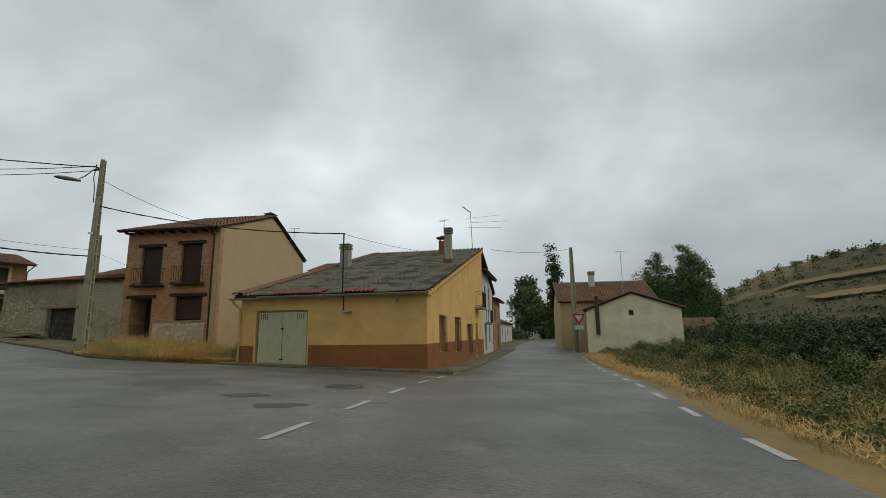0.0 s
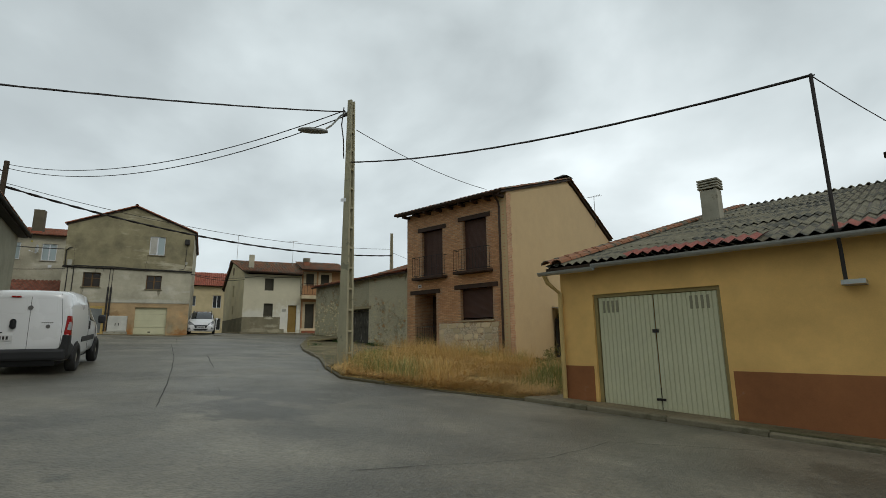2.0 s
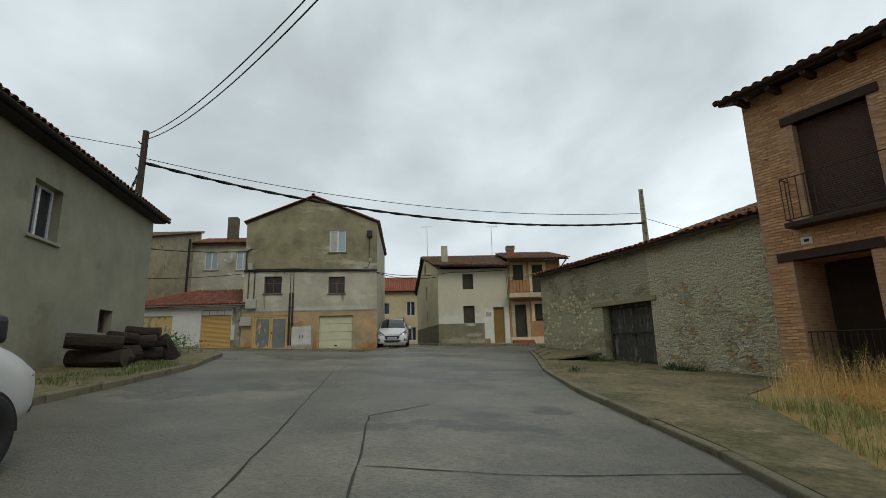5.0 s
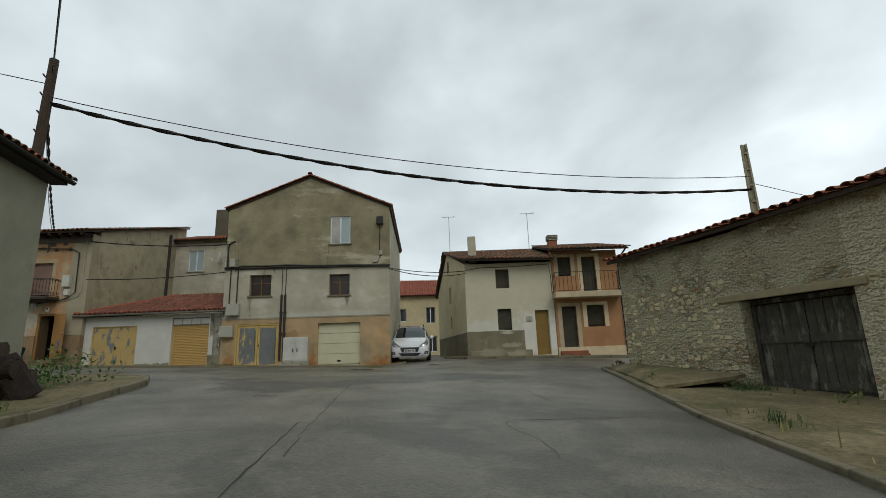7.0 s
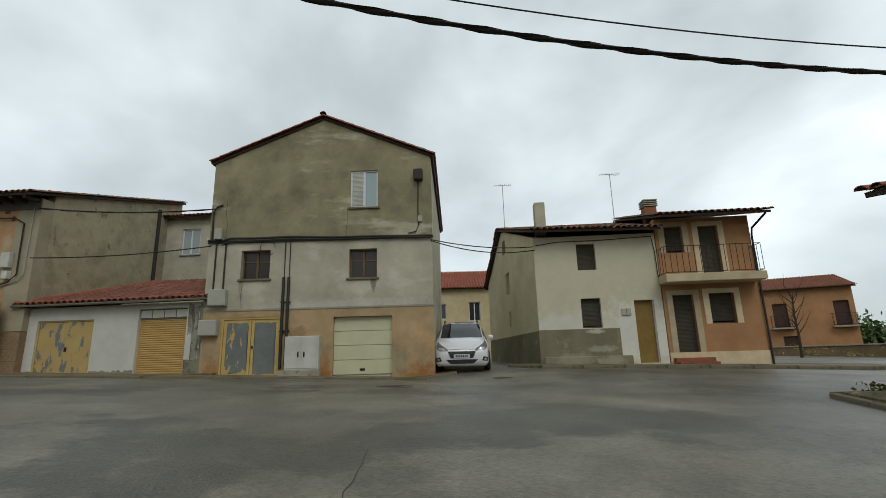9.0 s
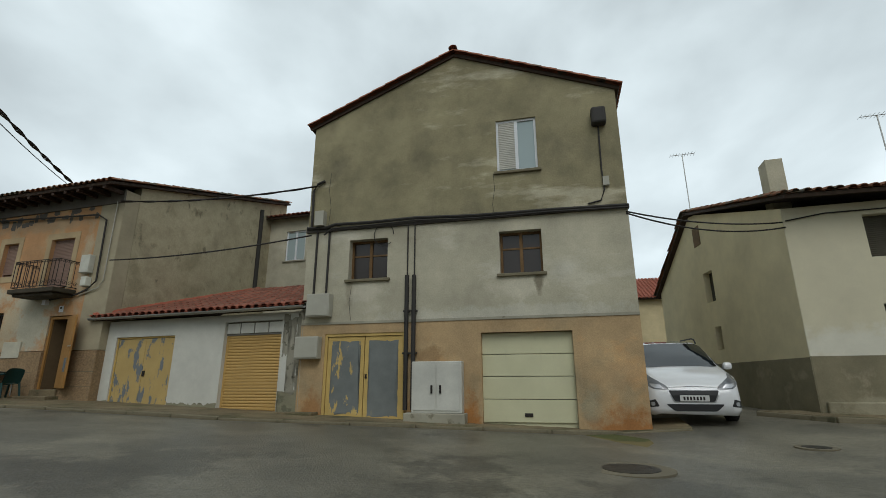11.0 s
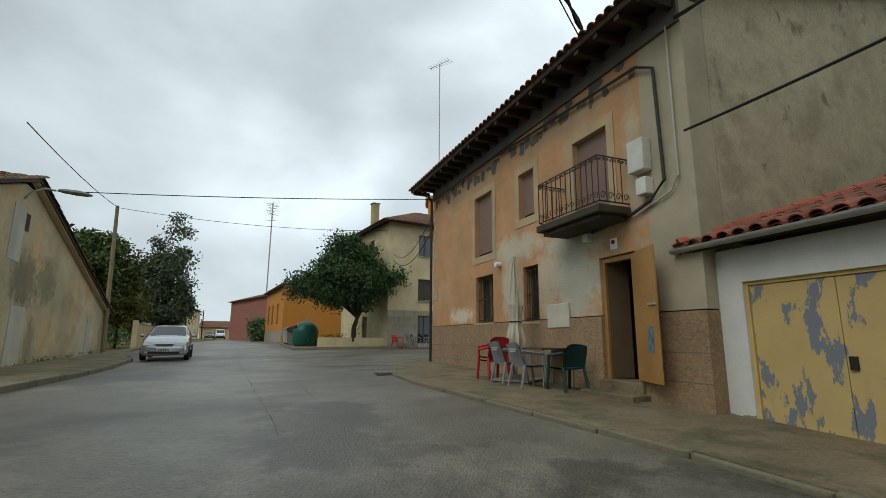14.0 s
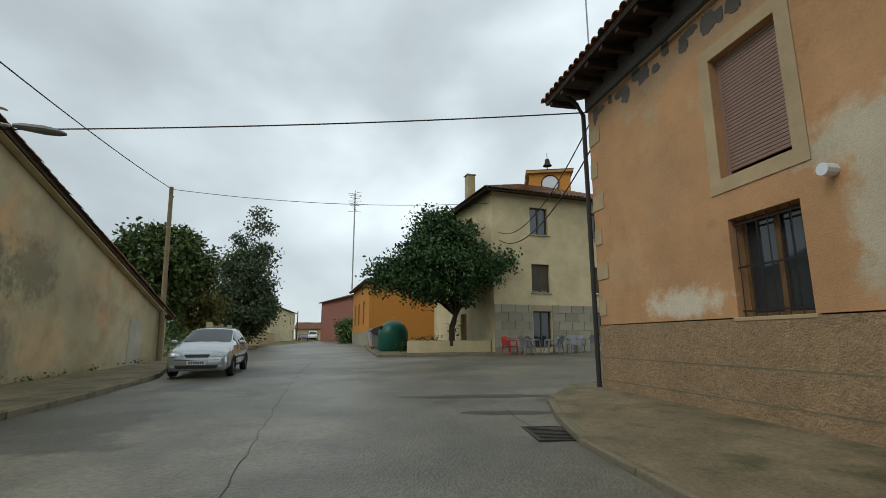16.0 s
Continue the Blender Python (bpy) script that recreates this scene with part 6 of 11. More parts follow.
def orange_house():
    h = thing("orange_house", "two-storey weathered orange rendered house with roughcast plinth", "house", frame_at((-56.45, 13.5), (-49.66, 22.28), 0))
    W, D = 11.1, 8.5
    holes = [(3.48, 4.58, 6.83, 8.63), (3.5, 4.57, 4.92, 6.24), (6.13, 6.78, 4.87, 6.19), (6.03, 6.72, 7.4, 8.56), (8.24, 9.27, 6.85, 8.54), (8.87, 9.78, 3.0, 5.99)]
    f = part("front_wall", wall_mesh(0, 10.15, 4.92, 9.98, [q if q[2] > 4 else (*q[:2], 4.92, q[3]) for q in holes], th=0.5), ORANGE_WALL, h)
    part("front_wall", wall_mesh(10.15, W, 4.92, 9.98, th=0.5), GREY_STRIP, h, "grey cement strip")
    part("plinth", wall_mesh(0, W, 3.0, 4.9, [holes[5][:2] + (3.0, 4.9)], th=0.53, m=pose(0, -0.03, 0)), PEBBLE, h, "roughcast plinth")
    slope = lambda y: 10.1 + (12.5 - 10.1) * y / D
    part("side_wall", wall_mesh(0.51, D, 3.0, slope, m=side(W, 0, 90)), SIDE_WALL, h, "stained grey cement side wall")
    part("side_wall", wall_mesh(0.51, D, 3.0, slope, m=side(0.35, 0, 90)), ORANGE_WALL, h)
    part("back_wall", boxes((0.36, W - 0.36, D, D + 0.35, 3.0, 12.4)), SIDE_WALL, h)
    part("cornice", boxes((0, W, -0.06, -0.002, 9.55, 10.0), bevel=0.0), mat("dark_cornice", (0.13, 0.12, 0.11), (0.09, 0.085, 0.08), scale=2), h, "dark grey band below the eave")
    # pale stone surrounds
    for k, (x0, x1, z0, z1) in enumerate(holes[:5]):
        w = 0.2
        if k in (0, 3, 4):
            strips = [(x0 - w, x0, -0.015, -0.002, z0, z1), (x1, x1 + w, -0.015, -0.002, z0, z1), (x0 - w, x1 + w, -0.015, -0.002, z1 + 0.001, z1 + w), (x0 - w, x1 + w, -0.015, -0.002, z0 - w, z0 - 0.001)]
            for strip_box in strips[:3 if k == 4 else 4]:
                part("window_surround", boxes(strip_box), PALE_STONE, h)
            window(h, x0, x1, z0, z1, 0.12, "shutter", BLIND, None, 1, label="closed brown-pink roller blind")
        else:
            w_ = window(h, x0, x1, z0, z1, 0.22, "glass", WOODWIN, None, 2)
            bars(w_, x0 + 0.04, x1 - 0.04, z0, z1, y=0.08, n=6)
            part("window_ledge", boxes((x0 - 0.05, x1 + 0.05, -0.04, 0.2, z0 - 0.05, z0), bevel=0.008), PALE_STONE, h)
    for k in range(6):
        part("corner_stone", boxes((0.0, 0.42 if k % 2 else 0.26, -0.016, -0.002, 5.1 + 0.72 * k, 5.42 + 0.72 * k)), PALE_STONE, h)
    for z in (4.28, 3.85):
        for xa, xb in ((0.0, 8.6), (9.95, W)):
            part("plinth_joint", boxes((xa, xb, -0.034, -0.031, z, z + 0.018)), DIRTY_SILL, h)
    # door, one leaf open outwards
    d = part("house_door", boxes((8.87, 8.95, 0.05, 0.2, 3.75, 5.97), (9.70, 9.78, 0.05, 0.2, 3.75, 5.97), (8.95, 9.70, 0.05, 0.2, 5.89, 5.97)), DOOR_OCHRE, h, "ochre wooden door, one leaf standing open")
    leaf = part("open_leaf", _turned(boxes((0, 0.86, -0.05, 0.0, 3.82, 5.93), bevel=0.008), pose(9.78, -0.04, 0, 0, 0, -23)), DOOR_OCHRE, d)
    part("notice", _turned(boxes((0.52, 0.72, -0.056, -0.051, 4.28, 4.68)), pose(9.78, -0.04, 0, 0, 0, -23)), mat("blue_poster", (0.02, 0.07, 0.14), (0.25, 0.3, 0.35), scale=9, rough=0.5), leaf, "small blue notice")
    part("bolt", _turned(boxes((0.62, 0.9, -0.075, -0.05, 5.0, 5.03)), pose(9.78, -0.04, 0, 0, 0, -23)), ZINC, leaf)
    # inner leaf and hall walls are coloured dark to stand for the unlit inside
    part("inner_leaf", _turned(boxes((0, 0.4, 0, 0.04, 3.8, 5.9)), pose(8.95, 0.1, 0, 0, 0, 70)), mat("brown_leaf", (0.11, 0.075, 0.04)), d)
    part("porch_wall", boxes((8.6, 8.86, 0.51, 2.5, 3.0, 6.2), (9.79, 10.0, 0.51, 2.5, 3.0, 6.2), (8.6, 10.0, 2.5, 2.7, 3.0, 6.2), (8.6, 10.0, 0.51, 2.5, 6.2, 6.4), (8.6, 10.0, 0.51, 2.5, 3.0, 3.74)), mat("unlit_hall", (0.05, 0.042, 0.034)), h)
    part("doorstep", boxes((8.65, 9.95, -0.42, -0.03, 3.2, 3.6), (8.8, 9.85, -0.1, 0.5, 3.5, 3.78), bevel=0.02), PAVE, h)
    # balcony
    b = part("balcony", boxes((7.88, 9.8, -0.74, -0.03, 6.62, 6.76), (7.98, 9.7, -0.64, -0.03, 6.53, 6.62), bevel=0.02), mat("stained_balcony", (0.062, 0.052, 0.036), (0.035, 0.03, 0.022), scale=3, bump=0.3), h, "stained concrete balcony slab")
    railing(b, 7.92, 9.76, -0.68, 6.76, 7.64, 12, scroll=True)
    # flaked edge under the eave
    rng = random.Random(9)
    for k in range(34):
        x = 0.3 + 9.7 * k / 33 + rng.uniform(-0.1, 0.1)
        patch(f, x, 9.4 + rng.uniform(-0.22, 0.1), rng.uniform(0.12, 0.4), rng.uniform(0.1, 0.34), 40 + k, MATS["dark_cornice"], y=-0.008)
    part("wall_cabinet", boxes((7.15, 7.92, -0.05, -0.002, 4.72, 5.22), bevel=0.01), mat("white_cabinet", (0.55, 0.54, 0.47)), h, "flat white meter cabinet")
    part("number_plate", boxes((9.2, 9.38, -0.012, -0.002, 6.1, 6.3)), WHITE_FRAME, h)
    part("plate_bar", boxes((9.24, 9.32, -0.016, -0.012, 6.2, 6.27)), IRON, h)
    for x0, z0, z1, w in ((9.95, 7.28, 7.85, 0.36), (10.1, 6.85, 7.15, 0.22)):
        part("meter_box", boxes((x0, x0 + w, -0.2, -0.002, z0, z1), bevel=0.02), mat("white_box", (0.62, 0.63, 0.6)), h, "white junction box")
    part("wall_cable", tube(bmesh.new(), [(0.1, -0.1, 9.5), (5, -0.1, 9.45), (10.2, -0.1, 9.2), (10.55, -0.08, 9.0), (10.6, -0.08, 7.0), (10.3, -0.08, 6.75), (9.9, -0.08, 6.62), (8.8, -0.08, 6.5)], 0.03, 5), BLACK_PIPE, h)
    part("conduit", tube(bmesh.new(), [(10.85, -0.05, 9.6), (10.85, -0.05, 7.0), (10.7, -0.05, 6.8), (10.0, -0.05, 6.6)], 0.018, 5), BOX_GREY, h)
    part("wall_lamp", tube(bmesh.new(), [(5.0, 0.0, 6.42), (5.0, -0.16, 6.42)], 0.07, 10), WHITE_FRAME, h, "round white wall lamp")
    part("junction_box", boxes((8.55, 8.7, -0.12, -0.002, 6.35, 6.5)), WHITE_FRAME, h)
    downpipe(h, [(-0.1, -0.65, 10.1), (-0.1, -0.2, 9.75), (-0.08, -0.07, 9.5), (-0.08, -0.07, 3.5)], 0.05, BLACK_PIPE)
    # roof with rafters
    roof_plane(h, (-0.55, -0.75, 9.98), (W + 0.2, -0.75, 9.98), (W + 0.2, D, 12.6), (-0.55, D, 12.6), TILE_OLD, rnd=31)
    roof_plane(h, (W - 0.5, D + 2.4, 11.5), (-0.55, D + 2.4, 11.5), (-0.55, D, 12.55), (W - 0.5, D, 12.55), TILE_OLD, rnd=32, tiles=False)
    for i in range(22):
        part("rafter", boxes((-0.4 + 0.54 * i, -0.29 + 0.54 * i, -0.7, -0.07, 9.80, 9.92)), DARK_BEAM, h)
    part("side_pipe", tube(bmesh.new(), [(W + 0.06, 6.6, 11.6), (W + 0.06, 6.6, 7.2)], 0.09, 8), BLACK_PIPE, h)
    antenna(h, (-0.3, 0.3, 10.2), 5.2, ln=1.0, turn=0.5)
    settle(h, 3.5)


yellow_house()
brick_house()
stone_barn()
grey_house()
low_garage()
orange_house()


# ---- more houses ----
LEFT_RENDER = mat("grey_green_render", (0.31, 0.305, 0.25), (0.26, 0.255, 0.205), scale=0.6, rough=0.92, bump=0.15, stain=(0.23, 0.22, 0.17), stain_scale=0.5, stain_at=0.56)
CREAM_WALL = mat("cream_render", (0.58, 0.50, 0.33), (0.52, 0.45, 0.29), scale=0.7, rough=0.9, bump=0.1)
ASHLAR = mat("grey_ashlar", (0.34, 0.32, 0.26), (0.27, 0.255, 0.21), scale=1.5, rough=0.9, bump=0.3, vary=0.15)
ORANGE_RENDER = mat("orange_tan_render", (0.42, 0.23, 0.12), (0.36, 0.195, 0.10), scale=1.0, rough=0.9, bump=0.15)
BRIGHT_ORANGE = mat("bright_orange_render", (0.58, 0.25, 0.045), (0.52, 0.22, 0.04), scale=0.8, rough=0.85, bump=0.08)
RED_BRICK = brick_mat("red_brick", (0.30, 0.085, 0.05), (0.24, 0.07, 0.045), (0.3, 0.2, 0.15))
BARN_WALL = mat("mottled_barn_render", (0.47, 0.40, 0.26), (0.36, 0.31, 0.20), scale=0.6, rough=0.95, bump=0.3, fine=60, stain=(0.20, 0.185, 0.14), stain_scale=0.4, stain_at=0.5, grain=0.14, soft=0.2, weather=0.25, second=((0.47, 0.30, 0.165), 0.33, 0.55, 0.13, 1.0), blots=((9.2, 4.5, 1.5, 0.9, (0.46, 0.33, 0.19), 0.8), (14.6, 4.6, 1.5, 1.6, (0.42, 0.385, 0.28), 0.7), (6.2, 6.2, 1.4, 1.0, (0.13, 0.118, 0.08), 0.8), (8.4, 6.4, 1.2, 0.9, (0.16, 0.145, 0.10), 0.7), (7.4, 4.2, 0.5, 1.2, (0.17, 0.155, 0.11), 0.7), (3.4, 5.0, 1.2, 1.5, (0.22, 0.2, 0.145), 0.7), (11.5, 5.8, 1.2, 0.6, (0.25, 0.225, 0.155), 0.6), (10.5, 3.4, 3.5, 0.35, (0.22, 0.19, 0.12), 0.7), (17.5, 3.5, 2.0, 0.4, (0.24, 0.2, 0.13), 0.6)))


def left_house():
    h = thing("left_house", "grey-green rendered two-storey house with dark eave", "house", frame_at((-14.4, 11.0), (-34.0, 20.95), 0))
    W, D = 22.42, 9.0
    holes = [(12.8, 13.8, 5.6, 6.9), (15.6, 16.7, 5.56, 6.82), (19.2, 20.0, 3.6, 4.25)]
    part("front_wall", wall_mesh(0, W, 0.8, 7.66, holes), LEFT_RENDER, h)
    gable = lambda y: 7.66 + 2.0 * (y / 4.5 if y < 4.5 else (D - y) / 4.5)
    part("gable_wall", wall_mesh(0.36, D, 0.8, gable, m=side(W, 0, 90)), LEFT_RENDER, h)
    part("gable_wall", wall_mesh(0.36, D, 0.8, gable, m=side(0.35, 0, 90)), LEFT_RENDER, h)
    part("back_wall", boxes((0.36, W - 0.36, D - 0.3, D, 0.8, 7.4)), LEFT_RENDER, h)
    for x0, x1, z0, z1 in holes[:2]:
        window(h, x0, x1, z0, z1, 0.2, "glass", WHITE_FRAME, CONCRETE, 2, label="white window")
    window(h, *holes[2], 0.2, "glass", WOODWIN, None, 1)
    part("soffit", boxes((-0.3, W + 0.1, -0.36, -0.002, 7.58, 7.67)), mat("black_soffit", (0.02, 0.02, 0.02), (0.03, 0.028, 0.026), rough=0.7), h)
    roof_plane(h, (-0.3, -0.42, 7.71), (W + 0.15, -0.42, 7.71), (W + 0.15, 4.5, 9.75), (-0.3, 4.5, 9.75), TILE_OLD, rnd=41)
    roof_plane(h, (W + 0.15, D + 0.5, 7.4), (-0.3, D + 0.5, 7.4), (-0.3, 4.5, 9.75), (W + 0.15, 4.5, 9.75), TILE_OLD, rnd=42, tiles=False)
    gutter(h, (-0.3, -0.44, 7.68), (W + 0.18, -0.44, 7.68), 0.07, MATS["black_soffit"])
    downpipe(h, [(9.95, -0.42, 7.62), (9.95, -0.3, 7.5), (9.95, -0.07, 7.3), (9.95, -0.07, 2.0)], 0.05, mat("grey_pipe", (0.16, 0.165, 0.16)))
    # scrawled marks that cannot be read
    for k, (x, z, w, t, dark) in enumerate(((9.1, 4.2, 0.12, 0.03, 1), (9.3, 4.0, 0.14, 0.03, 2), (9.5, 3.98, 0.1, 0.05, 2), (10.12, 4.05, 0.2, 0.03, 1), (10.3, 4.12, 0.05, 0.1, 1), (10.55, 4.3, 0.22, 0.025, 1), (10.85, 4.31, 0.26, 0.03, 0), (11.42, 4.38, 0.35, 0.02, 0), (11.9, 4.44, 0.4, 0.018, 0))):
        part("scrawl_bar", boxes((x, x + w, -0.004, -0.001, z, z + t)), (mat("white_scrawl", (0.5, 0.5, 0.46)), mat("black_scrawl", (0.04, 0.04, 0.04)), mat("ochre_scrawl", (0.25, 0.17, 0.05)))[dark], h)
    settle(h, 1.5)


def white_house():
    h = thing("white_house", "small whitewashed village house with grey cement plinth", "house", frame_at((-40.08, 38.76), (-37.16, 42.51), 0))
    W, D = 4.75, 9.6
    holes = [(1.67, 2.4, 6.81, 7.87), (1.67, 2.42, 4.55, 5.69), (3.68, 4.42, 3.2, 5.56)]
    part("front_wall", wall_mesh(0, W, 2.4, 8.2, holes), mat("cream_white_wall", (0.60, 0.57, 0.455), (0.55, 0.525, 0.42), scale=0.8, rough=0.9, bump=0.12, grain=0.08, weather=0.1, blots=((3.9, 4.2, 1.8, 1.5, (0.66, 0.66, 0.63), 0.95), (1.0, 4.75, 1.7, 0.5, (0.62, 0.62, 0.58), 0.8))), h)
    gable = lambda y: 8.2 + 1.75 * (y / 5.5 if y < 5.5 else (D - y) / (D - 5.5) * 1.3 - 0.3)
    m = side(-1.66, 9.46, -80.05)
    gh = [(D - 5.05, D - 4.35, 6.55, 7.6), (D - 4.75, D - 4.3, 4.95, 5.7)]
    part("gable_wall", wall_mesh(0.0, D - 0.02, 2.4, lambda x: gable(D - x), gh, m=m), mat("pale_cream_gable", (0.68, 0.62, 0.45), (0.61, 0.555, 0.40), scale=0.7, rough=0.9, bump=0.12, weather=0.12), h, "cream rendered gable")
    for q in gh:
        part("window", _turned(boxes((q[0], q[1], 0.2, 0.26, q[2], q[3])), m), MATS["window_glass"], h)
    part("attic_window", _turned(boxes((D - 5.4, D - 4.85, -0.02, 0.02, 8.65, 9.35)), m), WOODWIN, h)
    plinth = mat("olive_cement_plinth", (0.225, 0.205, 0.145), (0.18, 0.165, 0.115), scale=1.2, rough=0.95, bump=0.35, stain=(0.28, 0.255, 0.19), stain_scale=1.4, stain_at=0.56, soft=0.1, grain=0.15, weather=0.2, blots=((2.1, 4.42, 0.35, 0.1, (0.5, 0.48, 0.4), 0.9), (2.3, 3.75, 0.6, 0.15, (0.42, 0.4, 0.32), 0.7), (1.2, 3.4, 0.9, 0.25, (0.33, 0.31, 0.24), 0.6), (2.6, 3.3, 0.5, 0.2, (0.4, 0.37, 0.29), 0.6)))
    part("plinth", _turned(boxes((0, D, -0.014, -0.002, 2.4, 4.5)), m), plinth, h, "grey cement plinth")
    part("plinth", boxes((0.0, 3.05, -0.014, -0.002, 2.4, 4.52)), plinth, h, "grey cement plinth")
    part("plinth_step", boxes((0.12, 3.4, -0.13, -0.016, 2.4, 3.5), bevel=0.03), plinth, h, "rough cement step along the wall foot")
    part("wall_cable", tube(bmesh.new(), [(0.05, -0.03, 7.86), (0.9, -0.03, 7.98), (2.6, -0.03, 7.98), (4.6, -0.03, 8.06), (4.68, -0.03, 7.4), (4.7, -0.03, 6.3)], 0.018, 5), BLACK_PIPE, h)
    part("back_wall", boxes((-1.3, W, D - 0.3, D, 2.4, 7.5)), CREAM_WALL, h)
    for x0, x1, z0, z1 in holes[:2]:
        window(h, x0, x1, z0, z1, 0.18, "shutter", mat("dark_olive_shutter", (0.07, 0.065, 0.05)), None, 1)
    d = part("house_door", boxes((3.68, 4.42, 0.16, 0.22, 3.2, 5.56)), mat("ochre_curtain", (0.26, 0.17, 0.05), (0.21, 0.135, 0.04), scale=6), h, "ochre door curtain")
    part("door_frame", boxes((3.62, 3.7, 0.1, 0.18, 3.2, 5.6), (4.40, 4.48, 0.1, 0.18, 3.2, 5.6)), WHITE_FRAME, d)
    for x in (3.3, 3.48):
        part("meter_box", boxes((x - 0.12, x + 0.04, -0.05, -0.002, 5.0, 5.25)), BOX_GREY, h)
    roof_plane(h, (-0.1, -0.65, 8.36), (W + 0.05, -0.65, 8.26), (W + 0.05, 5.4, 10.05), (-1.15, 5.4, 10.05), TILE_OLD, jitter=0.025, rnd=51)
    roof_plane(h, (W + 0.05, D + 0.2, 7.6), (-1.85, D + 0.2, 7.6), (-1.15, 5.5, 10.05), (W + 0.05, 5.5, 10.05), TILE_OLD, jitter=0.025, rnd=52)
    ridge_tiles(h, (-1.15, 5.5, 10.1), (W, 5.5, 10.1), TILE_OLD)
    chimney(h, 0.53, 1.5, 8.6, 10.1, 0.45, 0.55, GREY_MID, False, False)
    antenna(h, (-0.7, 6.2, 9.8), 3.0)
    settle(h, 2.9)

    b = thing("balcony_house", "orange-tan village house with stone surrounds and iron balcony", "house", frame_at((-37.14, 42.53), (-34.9, 45.4), 0))
    W = 3.6
    holes = [(0.35, 1.05, 7.36, 8.42), (1.65, 2.4, 6.4, 8.4), (0.35, 1.12, 3.2, 5.7), (1.7, 2.62, 4.58, 5.73)]
    part("front_wall", wall_mesh(0, W, 2.3, 8.75, holes), ORANGE_RENDER, b)
    part("side_wall", wall_mesh(0.36, 9, 2.3, 8.7, m=side(W, 0, 90)), ORANGE_RENDER, b)
    part("back_wall", boxes((0, W, 8.7, 9, 2.3, 8.7)), ORANGE_RENDER, b)
    for x0, x1, z0, z1 in holes:
        part("stone_surround", boxes((x0 - 0.22, x0, -0.02, -0.002, z0, z1 + 0.18), (x1, x1 + 0.22, -0.02, -0.002, z0, z1 + 0.18), (x0, x1, -0.02, -0.002, z1, z1 + 0.18)), STONE, b)
        window(b, x0, x1, z0, z1, 0.18, "shutter", mat("dark_olive_shutter", (0.07, 0.065, 0.05)), None, 1, name="door" if z1 - z0 > 1.9 else "window")
    part("stone_base", boxes((0, W, -0.03, -0.002, 2.3, 3.55)), STONE, b)
    k = part("balcony", boxes((-0.1, W - 0.1, -0.85, -0.002, 6.1, 6.4), bevel=0.02), STONE, b, "stone-faced balcony slab")
    railing(k, -0.05, W - 0.15, -0.8, 6.4, 7.45, 16)
    part("doorstep", boxes((0.1, 1.5, -0.6, -0.03, 2.6, 3.2), (0.1, 1.5, -0.3, -0.03, 3.2, 3.35), bevel=0.01), TILE, b, "red tiled step")
    roof_plane(b, (-0.05, -0.9, 8.68), (W + 0.4, -0.9, 8.68), (W + 0.4, 5, 10.2), (-0.05, 5, 10.2), TILE_OLD, rnd=53)
    roof_plane(b, (W + 0.4, 9.3, 8.68), (-0.05, 9.3, 8.68), (-0.05, 5, 10.2), (W + 0.4, 5, 10.2), TILE_OLD, rnd=54, tiles=False)
    chimney(b, 0.55, 1.8, 8.9, 9.75, 0.5, 0.5, mat("red_flue", (0.30, 0.12, 0.07)), True)
    downpipe(b, [(W + 0.25, -0.8, 8.6), (W + 0.05, -0.1, 8.2), (W + 0.02, -0.06, 7.9), (W + 0.02, -0.06, 3.0)], 0.04, BLACK_PIPE)
    antenna(b, (-0.6, 3.0, 9.5), 2.4)
    settle(b, 2.9)


